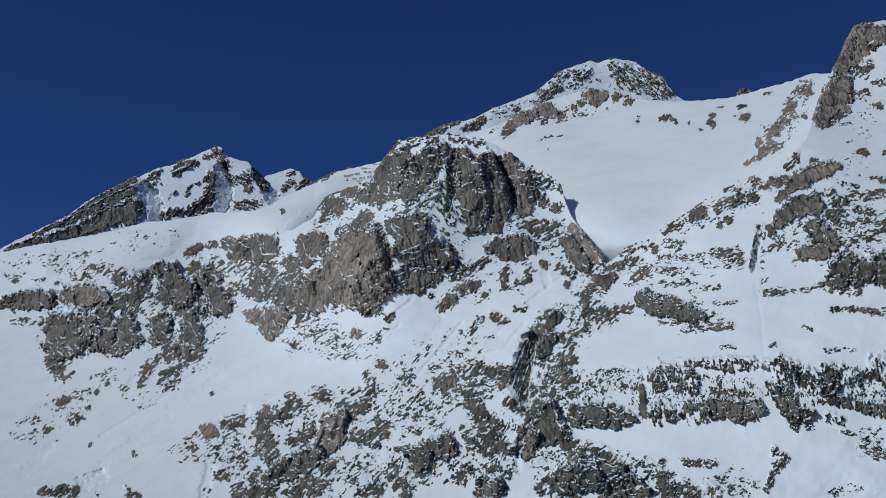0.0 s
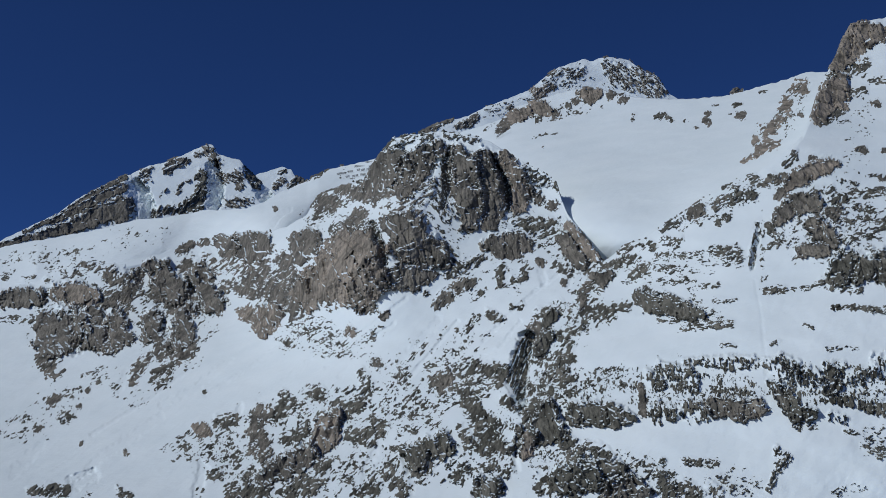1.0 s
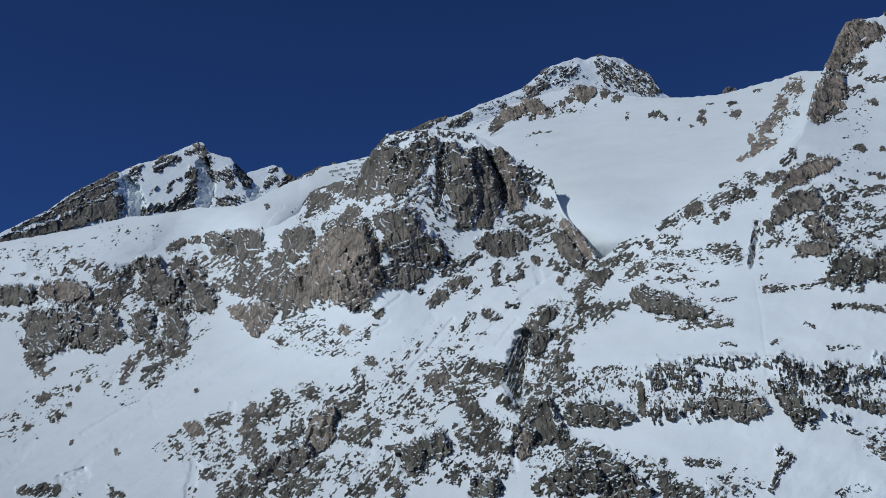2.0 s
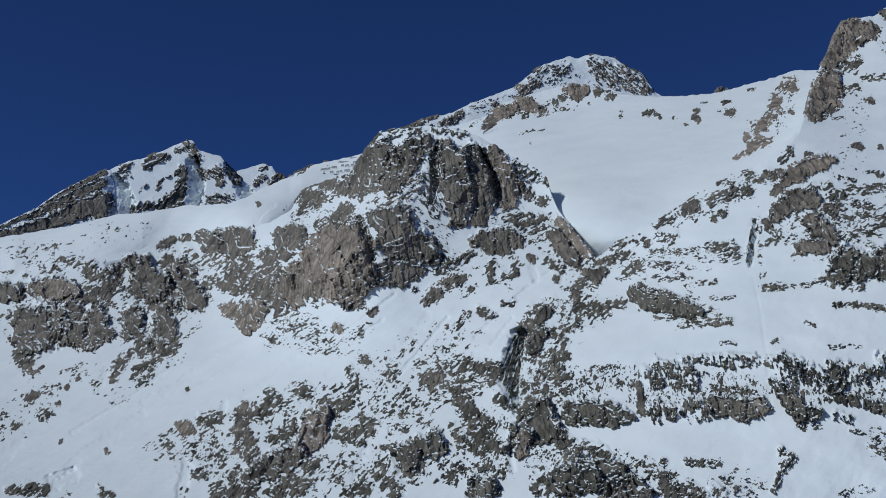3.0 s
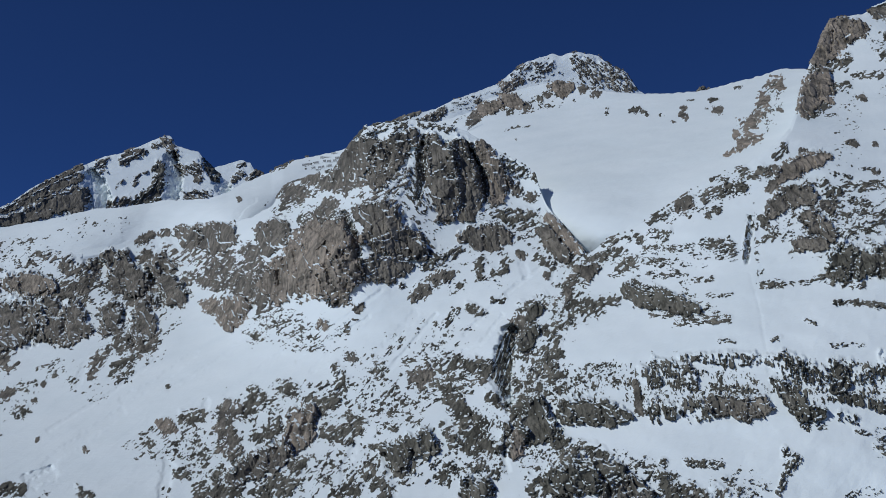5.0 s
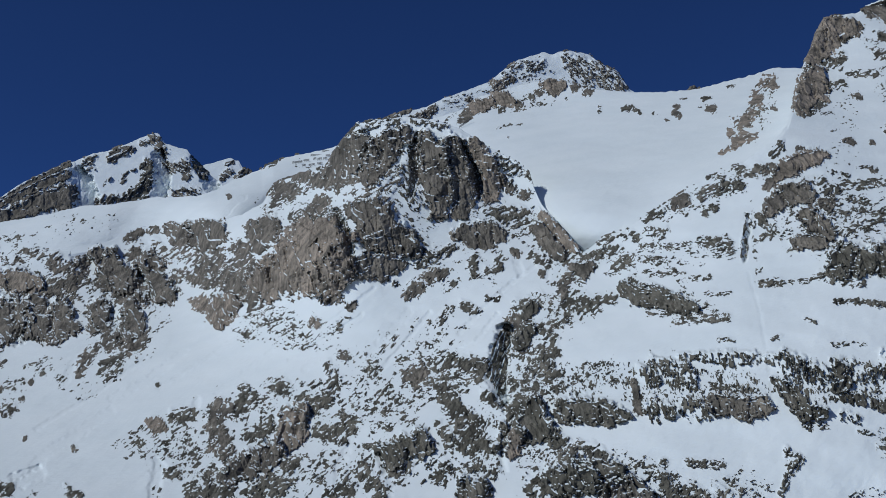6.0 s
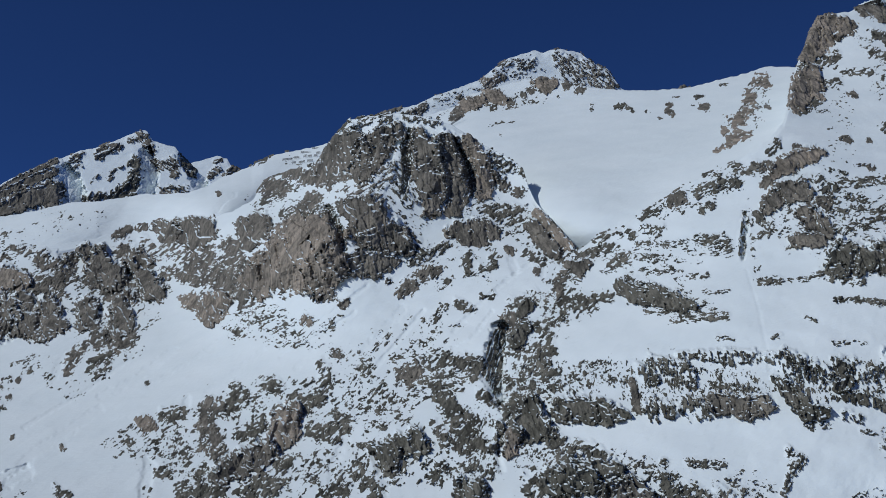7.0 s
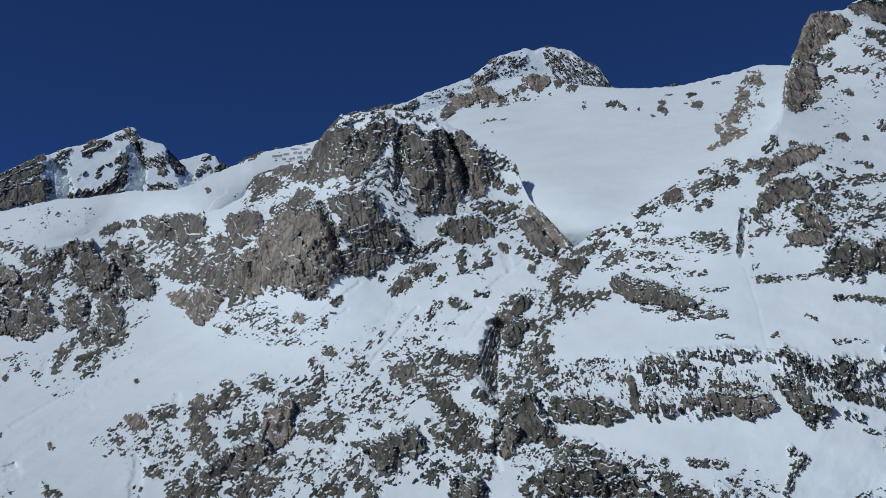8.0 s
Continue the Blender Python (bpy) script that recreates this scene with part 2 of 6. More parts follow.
FRONT = Landform("front", [1.0463, -0.3353, 0.1162, 0.0258, 0.4254, -0.0451, -0.12, 0.0278, 0.016, -0.052],
    [(-85, 250, 55, 0.154), (-44, 282, 50, 0.025), (-184, 255, 60, -0.098), (-102, 301, 35, -0.16), (144, 245, 40, -0.039), (342, 329, 40, 0.02), (-275, 229, 50, 0.006), (102, 288, 35, -0.045), (8, 326, 50, 0.011), (370, 428, 45, -0.086), (-23, 354, 40, 0.009), (412, 469, 50, -0.031), (382, 37, 90, -0.009)],
    [(-432.8, 207.6), (-402.2, 210.2), (-387.2, 213.9), (-361.6, 215.4), (-337.0, 228.6), (-316.9, 235.0), (-293.6, 233.9), (-270.6, 238.2), (-250.2, 241.9), (-235.1, 249.9), (-225.1, 256.3), (-209.6, 257.9), (-183.9, 263.2), (-157.9, 261.6), (-137.3, 268.6), (-119.4, 279.4), (-109.4, 297.4), (-96.5, 302.8), (-80.8, 308.3), (-67.8, 312.1), (-61.1, 325.9), (-49.7, 342.6), (-41.9, 352.6), (-23.4, 357.1), (3.2, 360.5), (29.7, 357.1), (50.9, 349.3)]
    + [(71.8, 334.2), (92.7, 323.2), (105.5, 314.0), (109.5, 309.0), (113.5, 294.0), (118.5, 281.0), (126.0, 270.0), (135.0, 256.0), (143.0, 245.0), (148.7, 236.0), (155.5, 239.2), (168.9, 250.9), (184.6, 255.2), (198.0, 264.9), (211.4, 273.5), (238.5, 291.9), (271.0, 310.5), (295.4, 321.5), (326.0, 343.7), (339.8, 357.7), (349.9, 377.4), (360.0, 403.6), (369.5, 420.9), (378.9, 436.5), (386.9, 454.0), (396.4, 468.7), (406.6, 473.5), (427.7, 477.0), (451.8, 489.5), (474.7, 498.4), (514.4, 510.4)], swell=1.0)
BACK = Landform("back", [0.4937, 0.7226, -1.0475, 0.3727, 0.1702, -0.2882, 0.2526, 0.5825, -0.6869, 0.2551],
    [(110, 388, 140, 0.042), (118, 288, 70, 0.126), (140, 262, 80, 0.08), (146, 246, 45, 0.05), (130, 340, 50, -0.036), (200, 340, 50, 0.027), (260, 330, 50, 0.049), (320, 380, 50, 0.031), (180, 400, 50, -0.009), (110, 390, 50, -0.02)],
    [(-435.3, 232.8), (-405.6, 245.6), (-385.4, 250.9), (-370.1, 253.6), (-349.7, 257.3), (-329.2, 261.1), (-303.6, 266.5), (-285.8, 271.9), (-273.0, 275.1), (-257.4, 275.6), (-231.6, 280.0), (-213.5, 283.8), (-174.4, 285.4), (-159.0, 291.9), (-143.6, 301.4), (-122.9, 311.0), (-109.9, 317.6), (-96.9, 324.2), (-75.9, 329.2), (-54.9, 334.6)]
    + [(-33.9, 341.5), (-2.1, 353.8), (29.8, 362.2), (61.8, 374.0), (75.4, 386.5), (91.5, 391.0), (115.8, 400.2), (137.4, 404.8), (156.1, 403.6), (174.7, 397.9), (196.0, 395.0), (229.1, 393.9), (249.6, 395.0), (276.5, 397.9), (303.9, 406.5), (331.3, 414.0), (350.7, 421.5), (366.9, 421.5), (396.7, 423.2), (440.8, 433.6), (495.5, 439.4)], swell=1.0)
SUMMIT = Landform("summit", [0.565, -0.06, 0.0],
    [],
    [(-49.6, 331.5), (-33.9, 347.0), (-12.8, 361.6), (8.5, 371.2), (29.9, 376.3), (46.0, 385.9), (62.1, 392.2), (89.1, 403.6), (100.0, 413.4), (116.5, 426.7), (132.8, 431.9), (141.6, 434.8), (146.4, 432.5), (157.3, 435.9), (165.4, 437.1), (184.2, 433.6), (192.0, 426.7), (202.5, 420.3), (208.9, 419.1), (212.9, 411.7), (220.4, 400.2), (229.1, 393.9), (235.6, 384.8), (243.0, 373.5)], swell=1.0)
FAR_RIDGE = Landform("far_ridge", [0.41178, -0.066, -0.015],
    [],
    [(-444.9, 226.0), (-425.5, 237.6), (-406.0, 249.3), (-391.2, 257.9), (-376.3, 265.4), (-346.4, 281.0), (-326.7, 296.8), (-306.5, 306.7), (-287.8, 317.1), (-282.1, 318.8), (-277.8, 309.4), (-271.7, 271.3), (-265.2, 233.9)], swell=0.6)
FAR_PEAK = Landform("far_peak", [0.32636, -0.04455, 0.0],
    [],
    [(-304.0, 271.3), (-293.4, 306.7), (-281.1, 319.9), (-265.7, 327.0), (-255.3, 329.2), (-234.7, 337.6), (-224.4, 343.7), (-211.4, 348.2), (-207.6, 347.0), (-202.0, 339.2), (-189.6, 334.8), (-181.6, 332.6), (-174.9, 323.2), (-165.1, 313.8), (-148.9, 301.2), (-116.6, 271.3)], swell=0.6)
FAR_KNOB = Landform("far_knob", [0.26994, -0.03675, 0.0],
    [],
    [(-185.2, 293.0), (-172.8, 310.5), (-165.3, 319.3), (-149.6, 324.3), (-141.3, 326.5), (-133.8, 324.3), (-130.0, 317.6), (-122.0, 313.8), (-112.2, 301.2), (-95.8, 271.3)], swell=0.6)
COL_TIP = Landform("col_tip", [0.46732, -0.054, 0.0],
    [],
    [(274.2, 394.5), (278.2, 399.0), (283.4, 405.3), (286.6, 404.8), (288.6, 402.5), (291.5, 405.3), (295.3, 397.9), (299.9, 387.6)], swell=0.6)
BACK.behind, FRONT.sharp_lip = FRONT, 1.0


# ---- rock on the slopes
LABELS = {
    "cliff": (["dark grey rock cliff with snow on its ledges", "grey-brown weathered rock cliff streaked with snow", "tan and grey rock cliff face above steep snow"], "cliff"),
    "rock_outcrop": (["dark grey broken rock outcrop half buried in snow", "grey-brown broken rock outcrop dusted with snow", "tan broken rock outcrop dusted with snow"], "rock"),
    "rock_band": (["dark grey rock band with icy vertical snow streaks"] * 3, "rock"),
    "rock_ledge": (["thin broken line of dark rock in the snow"] * 3, "rock"),
    "scattered_rocks": (["small dark stones scattered over the snow slope"] * 3, "rocks"),
    "boulder": (["dark grey boulder standing out of the snow", "grey-brown boulder standing out of the snow", "tan boulder standing out of the snow"], "boulder"),
}
MASSIVE = ("cliff", "rock_face", "rock_band")
CELL = 0.56  # spacing of the finest relief, in thousandths of the distance
PARENTS = {}
STORE = []


def pillar_width(nodes, land):
    """How wide the pillars of a cliff are, in metres."""
    away = float(land.plain(np.array([nodes[0][0]]), np.array([nodes[0][1]]))[0])
    return max(min(max(0.5 * sum(n[2] for n in nodes) / len(nodes) * away / 1000, 4.5), 8.0), 0.008 * away * CELL)


def rock(name, land, nodes, out=5.0, relief=2.0, cover=0.8, lean=80, aspect=2.5, grain=5.0, tone=1, of=""):
    """Registers one body of rock along a line of (u, v, radius) nodes; lean and aspect set the run of its layers."""
    spur = Spur(nodes, out)
    if name in MASSIVE and out > 0.4:
        # steep enough that the face stands at about sixty degrees
        mid_u, mid_v = np.mean([n[0] for n in nodes]), np.mean([n[1] for n in nodes])
        low, high = land.plain(np.array([mid_u, mid_u]), np.array([mid_v - 6, mid_v + 6]))
        run = (high - low) / ((mid_v + 6) * high - (mid_v - 6) * low) * 1000
        spur.out = min(max(out, spur.tall * high / 1000 * (run - 0.6)), max(out, 0.02 * high))
        spur.hollow = (0.2 if name == "rock_band" else 0.5) * pillar_width(nodes, land)
    if out > 0.4:
        land.spurs.append(spur)
    STORE.append((name, land, nodes, spur, relief, cover, lean, aspect, grain, tone, of))


def cleft(land, nodes, deep):
    land.clefts.append(Spur(nodes, deep, sunk=True))


def east_wall(land, nodes, deep):
    """A wall turned east: the slope falls back from its west edge and returns at once at the east one."""
    land.clefts.append(Spur(nodes, deep, sunk="wall"))


def largest_piece(keep):
    """Only the largest connected piece of a mask, so that one rock is one body."""
    left = set(zip(*[k.tolist() for k in np.nonzero(keep)]))
    best = []
    while len(left) > len(best):
        piece = [left.pop()]
        for r, c in piece:
            for spot in ((r + 1, c), (r - 1, c), (r, c + 1), (r, c - 1)):
                if spot in left:
                    left.discard(spot)
                    piece.append(spot)
        if len(piece) > len(best):
            best = piece
    out = np.zeros(keep.shape, bool)
    if best:
        rows, cols = zip(*best)
        out[list(rows), list(cols)] = True
    return out


def build_rock(seed, name, land, nodes, spur, relief, cover, lean, aspect, grain, tone, of):
    u0, u1, v0, v1 = spur.box
    u, v = np.meshgrid(np.arange(u0, u1 + CELL, CELL), np.arange(v0, v1 + CELL, CELL))
    y = land.depth(u, v)
    y_mid = float(np.median(y))
    cell = CELL * y_mid / 1000
    gx, gz = u * y_mid / 1000, v * y_mid / 1000
    d, below, east = spine(*warped(u, v, nodes), nodes)
    a = radians(lean)
    bend = fbm(gx / (grain * 5), gz / (grain * 5), seed + 2, 2)
    along = gx * math.cos(a) + gz * math.sin(a) + grain * 1.0 * bend
    across = -gx * math.sin(a) + gz * math.cos(a) + grain * 0.6 * bend
    strewn = name == "scattered_rocks"
    wide = (1.6 if strewn else 1.0) * fbm(gx / (grain * (4.5 if strewn else 2.4)), gz / (grain * (3.2 if strewn else 2.4)), seed, 3, 0.6)
    chips = fbm(gx / (cell * 5), gz / (cell * 4), seed + 9, 3, 0.7)
    z_c = {0.99: 2.9, 0.98: 2.1, 0.96: 1.68}.get(cover) or 4.91 * (cover ** 0.14 - (1 - cover) ** 0.14)
    over = v - land.crest(u)
    if name in MASSIVE:
        m = np.minimum(1 - d, 0.30) / 0.30 + 0.8 * wide + 0.35 * chips - (1 - 0.72 * z_c)
        band = name == "rock_band"
        broad = max(pillar_width(nodes, land), 9 * cell) * (0.7 if band else 1.0)
        tiny = max(0.15 * broad, 2.4 * cell)
        lean_x = gx + 0.22 * gz + 0.18 * broad * fbm(gx / broad, gz / broad, seed + 4, 3)
        pillar, p_chance, p_joint = plates(lean_x / broad, gz / (broad * 2.6), seed + 23, 0.25, 2.6)
        block, b_chance, b_joint = plates((lean_x + 0.5 * chips) / (broad * 0.36), (gz + 0.5 * chips) / (broad * 0.62), seed + 15, 0.3, 1.7)
        small, s_chance, s_joint = plates((lean_x + 0.4 * chips) / tiny, (gz + 0.4 * chips) / (tiny * 1.4), seed + 19, 0.3, 1.2)
        # tilted beds make ledges, stronger in places
        beds = (gz - 0.42 * gx) / (broad * 0.62) + 0.5 * fbm(gx / broad, gz / broad, seed + 6, 3)
        beds = (beds - np.floor(beds) - 0.5) * smooth(0.5 + 1.8 * fbm(gx / (broad * 1.6), gz / broad, seed + 8, 2))
        terrace = (gz - 0.38 * gx) / (broad * 1.9) + 0.6 * fbm(gx / (broad * 2), gz / (broad * 2), seed + 16, 3)
        terrace = (terrace - np.floor(terrace) - 0.5) * smooth(0.4 + 2.2 * fbm(gx / (broad * 2.5), gz / (broad * 1.6), seed + 18, 2))
        if band:
            # snow and ice hang down the band in streaks
            m = m - 0.4 + 1.5 * fbm(gx / (cell * 5), gz / (cell * 26), seed + 27, 3, 0.6)
        m = np.minimum(m + 0.5 * b_chance + 0.7 * s_chance, 3.2 * (1.14 - d) + 1.2 * wide + 0.5 * chips + 1.2 * s_chance + 0.5 * b_chance)
        m = np.minimum(m, 1.3 - 0.9 * over + 0.6 * chips)
        towers = plates((lean_x + 0.3 * broad * bend) / (broad * 2.3), gz / (broad * 3.6), seed + 33, 0.2, 2.4)[0] if broad > 5 and not band else 0.0
        rugged = 0.45 if of == "far ridge" else 1.0
        hard = 0.9 * broad * towers + 0.5 * broad * pillar + 0.24 * broad * block + 0.4 * tiny * small + 0.15 * broad * beds + (0 if band else 0.42) * broad * terrace
        hard = hard - 0.22 * broad * np.exp(-(p_joint / 0.09) ** 2) * smooth(0.6 + 3 * wide) - 0.06 * broad * np.exp(-(b_joint / 0.10) ** 2)
        hard = rugged * hard
        body = 0.5 + 0.12 * broad + spur.hollow
        fine = 0.10 * chips
        bare = np.clip(soften(flatness(u * y / 1000, y, v * y / 1000), 3), 0.42, 0.72) + (0.15 if cover > 0.985 else 0.05)
    else:
        layer = fbm(along / (grain * aspect), across / (grain * 0.8), seed + 7, 3, 0.6)
        g = max(grain, cell * (10 if of.startswith("far") else 5))
        block, b_chance, b_joint = plates((along + 0.5 * chips) / (g * 1.5), (across + 0.3 * chips) / (g * 0.62), seed + 15, 0.55, 2.2)
        small, s_chance, s_joint = plates((along + 0.4 * chips) / (g * 0.62), (across + 0.3 * chips) / (g * 0.27), seed + 25, 0.55, 2.2)
        broken = 0.55 if of.startswith("far") else 1.0
        m = np.minimum(1 - d, 0.4) / 0.4 + 0.7 * wide + 1.0 * layer + broken * (0.3 * chips + 1.1 * b_chance + 1.3 * s_chance) - (1 - 0.72 * z_c) - (0.22 if strewn else 0.0)
        m = np.minimum(m, 3.2 * (1.14 - d) + 1.5 * wide + 0.5 * chips + 1.5 * s_chance)
        m = np.minimum(m, 1.3 - 0.9 * over + 0.6 * chips)
        hard = 0.85 * g * block + 0.3 * g * small
        body = 0.3 + 0.16 * g
        fine = 0.07 * chips
        bare = np.clip(flatness(u * y / 1000, y, v * y / 1000), 0.5, 0.88)
    shape = smooth(m * 5)
    rise = np.where(m > 0, np.maximum(body * shape + hard * shape, 0.25), 1.2 * relief * m - 0.15)
    y_ledge = y - soften(rise, 1)
    settled = flatness(u * y_ledge / 1000, y_ledge, v * y_ledge / 1000) - bare
    if name == "cliff" and 55 < lean < 65:
        # the shaded gorge wall carries steep snow streaks between its flutes
        settled = 1.6 * (fbm(along / (cell * 26), across / (cell * 3.2), seed + 31, 3, 0.6) - 0.16)
    y = y - rise - fine * shape
    x, z = u * y / 1000, v * y / 1000
    hold = m > -0.22
    keep = hold[:-1, :-1] | hold[1:, :-1] | hold[:-1, 1:] | hold[1:, 1:]
    if name in ("cliff", "rock_face", "boulder"):
        keep = largest_piece(keep)
    if keep.sum() < 6:
        return
    ob = new(name, grid_mesh(name, x, y, z, keep, settled))
    ob.data.materials.append(ROCKS[tone])
    labels, category = LABELS[LOOKS.get(name, name)]
    if of:
        ob.parent = PARENTS[of]
    else:
        tagged(ob, labels[tone], category, GROUPS.get(name, ""), "stuff" if name == "scattered_rocks" else "")


LOOKS = {"rock_face": "cliff", "rock_rib": "rock_outcrop"}
GROUPS = {"boulder": "boulders on the slopes", "rock_outcrop": "outcrops on the slopes", "cliff": "cliffs of the mountainside",
          "rock_band": "bands of the flank", "rock_ledge": "ledges of the slopes"}

# ---- front, west cliffs
rock("cliff", FRONT, [(-396.1, 199.7, 6.1), (-378.4, 201.3, 9.2), (-358.0, 202.4, 7.2)], 7.6, 4.74, 0.96, 84, 3, 7.6, 1)
rock("rock_ledge", FRONT, [(-386.8, 181.6, 4.6), (-363.9, 182.6, 5.1)], 1.4, 1.88, 0.5, 14, 2.6, 3.3, 0)
rock("cliff", FRONT, [(-348.5, 180.5, 9.2), (-348.1, 163.6, 12.2), (-337.1, 166.1, 18.3), (-327.4, 171.3, 18.3)], 6.8, 4.23, 0.96, 84, 3, 6.8, 1)
rock("cliff", FRONT, [(-307.8, 181.6, 11.2), (-304.3, 168.7, 16.3), (-289.2, 170.2, 16.3), (-276.2, 166.1, 8.1)], 6.6, 4.09, 0.96, 84, 3, 6.6, 1)
rock("rock_outcrop", FRONT, [(-345.6, 145.7, 11.3), (-338.6, 134.6, 7.3)], 3.1, 3.32, 0.85, 35, 2.4, 4.3, 1)
rock("cliff", FRONT, [(-342.9, 206.5, 7.2), (-324.9, 205.0, 11.3), (-309.3, 202.4, 7.2)], 7.4, 4.62, 0.96, 84, 3, 7.4, 2)
rock("rock_outcrop", FRONT, [(-336.6, 223.3, 4.6), (-319.0, 228.6, 8.1), (-303.7, 231.3, 7.5), (-293.1, 227.6, 5.2)], 3.9, 4.20, 0.6, 35, 2.4, 5.4, 1)
rock("scattered_rocks", FRONT, [(-312.8, 249.9, 5.2), (-299.9, 250.9, 4.1)], 0.0, 2.41, 0.33, 30, 2.6, 3.7, 0)
rock("rock_outcrop", FRONT, [(-295.2, 220.7, 6.9), (-278.5, 216.5, 8.1)], 3.8, 4.07, 0.78, 35, 2.4, 5.3, 1)
rock("rock_outcrop", FRONT, [(-296.3, 198.7, 5.7), (-281.3, 205.0, 7.5)], 3.6, 3.90, 0.78, 35, 2.4, 5.1, 1)
rock("cliff", FRONT, [(-268.7, 224.4, 8.2), (-257.3, 230.7, 7.2)], 7.7, 4.76, 0.96, 84, 3, 7.7, 1)
rock("cliff", FRONT, [(-246.8, 228.6, 7.2), (-245.8, 211.8, 13.3), (-233.8, 207.6, 12.3)], 7.4, 4.60, 0.96, 84, 3, 7.4, 1)
rock("rock_outcrop", FRONT, [(-226.3, 229.7, 8.1), (-217.2, 224.4, 11.5), (-205.3, 223.3, 5.8)], 3.8, 4.08, 0.90, 35, 2.4, 5.3, 1)
rock("cliff", FRONT, [(-222.1, 218.1, 7.2), (-211.0, 202.4, 13.3), (-198.8, 194.5, 9.2)], 7.0, 4.34, 0.96, 84, 3, 7.0, 1)
rock("cliff", FRONT, [(-214.2, 224.4, 8.2), (-206.8, 221.2, 4.6)], 7.4, 4.62, 0.96, 84, 3, 7.4, 1)
rock("cliff", FRONT, [(-254.1, 179.0, 11.2), (-255.9, 166.1, 7.1)], 6.4, 3.99, 0.96, 84, 3, 6.4, 1)
rock("cliff", FRONT, [(-228.7, 180.5, 9.2), (-225.6, 168.7, 10.2), (-232.8, 161.0, 7.6)], 6.3, 3.88, 0.96, 84, 3, 6.3, 1)
rock("rock_outcrop", FRONT, [(-245.0, 153.3, 9.1), (-232.3, 153.3, 7.9)], 3.0, 3.20, 0.85, 35, 2.4, 4.1, 1)
rock("rock_outcrop", FRONT, [(-257.2, 145.7, 5.7), (-264.3, 138.1, 6.8), (-268.6, 128.0, 5.1)], 2.9, 3.08, 0.78, 35, 2.4, 4.0, 1)
rock("rock_outcrop", FRONT, [(-238.0, 138.1, 6.8), (-246.1, 129.5, 9.6), (-249.1, 121.5, 5.1)], 2.7, 2.95, 0.78, 35, 2.4, 3.8, 0)
rock("scattered_rocks", FRONT, [(-224.3, 145.7, 7.1), (-212.4, 160.0, 6.1), (-199.3, 172.3, 5.1)], 0.0, 1.77, 0.33, 30, 2.6, 2.7, 0)
rock("boulder", FRONT, [(-233.9, 246.1, 4.6), (-228.9, 249.9, 7.0), (-223.8, 251.5, 4.6)], 3.2, 2.42, 0.96, 50, 1.5, 4.8, 1)
rock("boulder", FRONT, [(-212.0, 253.6, 5.2)], 3.2, 2.42, 0.96, 50, 1.5, 4.8, 1)
rock("cliff", FRONT, [(-196.5, 254.1, 7.3), (-189.5, 248.8, 10.4)], 7.8, 4.83, 0.96, 84, 3, 7.8, 1)
rock("cliff", FRONT, [(-175.6, 249.9, 11.4), (-161.7, 252.0, 12.4), (-169.5, 240.3, 6.7)], 7.2, 4.48, 0.96, 84, 3, 7.2, 1)
rock("rock_outcrop", FRONT, [(-209.9, 241.9, 5.2), (-197.7, 224.4, 5.8)], 3.8, 4.11, 0.5, 35, 2.4, 5.3, 1)
rock("scattered_rocks", FRONT, [(-190.0, 224.4, 6.2), (-182.4, 227.6, 4.1)], 0.0, 2.16, 0.33, 30, 2.6, 3.3, 0)
rock("boulder", FRONT, [(-142.5, 237.1, 5.2), (-137.9, 239.2, 6.4)], 2.5, 1.90, 0.96, 50, 1.5, 3.8, 1)
rock("cliff", FRONT, [(-116.2, 256.3, 10.4), (-121.2, 249.9, 13.5), (-124.5, 240.3, 6.7)], 6.1, 3.76, 0.96, 84, 3, 6.1, 1)
rock("rock_outcrop", FRONT, [(-159.3, 229.7, 9.2), (-160.4, 218.1, 8.1), (-171.6, 217.0, 5.8)], 3.3, 3.58, 0.90, 35, 2.4, 4.6, 1)
rock("rock_outcrop", FRONT, [(-180.7, 212.8, 7.5), (-192.0, 211.8, 5.2)], 3.4, 3.72, 0.72, 35, 2.4, 4.8, 1)
rock("rock_outcrop", FRONT, [(-173.8, 206.5, 5.2), (-155.8, 205.0, 6.9), (-145.6, 206.5, 10.3), (-137.6, 196.1, 6.3)], 3.0, 3.28, 0.90, 35, 2.4, 4.3, 1)
rock("cliff", FRONT, [(-147.5, 186.8, 9.2), (-153.9, 180.5, 13.2), (-156.0, 170.2, 6.1)], 5.7, 3.52, 0.96, 84, 3, 5.7, 2)
rock("boulder", FRONT, [(-169.4, 186.8, 7.4), (-176.6, 188.8, 4.0)], 2.5, 1.84, 0.96, 50, 1.5, 3.7, 2)
rock("rock_outcrop", FRONT, [(-125.4, 217.0, 8.6), (-130.1, 202.4, 9.8), (-127.0, 186.8, 8.0)], 2.8, 3.00, 0.90, 35, 2.4, 3.9, 1)
rock("scattered_rocks", FRONT, [(-138.9, 160.0, 8.1), (-128.1, 171.3, 11.2), (-113.1, 179.0, 7.1), (-102.9, 181.6, 5.1)], 0.0, 1.55, 0.45, 30, 2.6, 2.4, 0)
rock("cliff", FRONT, [(-85.0, 254.1, 12.4), (-74.4, 241.9, 21.7), (-80.3, 226.0, 23.7), (-98.7, 217.0, 20.6), (-110.7, 206.5, 14.4), (-122.5, 207.6, 9.2)], 20.8, 2.60, 0.99, 84, 3, 6.8, 2)
rock("cliff", FRONT, [(-63.7, 218.1, 15.4), (-68.7, 207.6, 13.3)], 14.5, 2.42, 0.99, 84, 3, 6.3, 2)
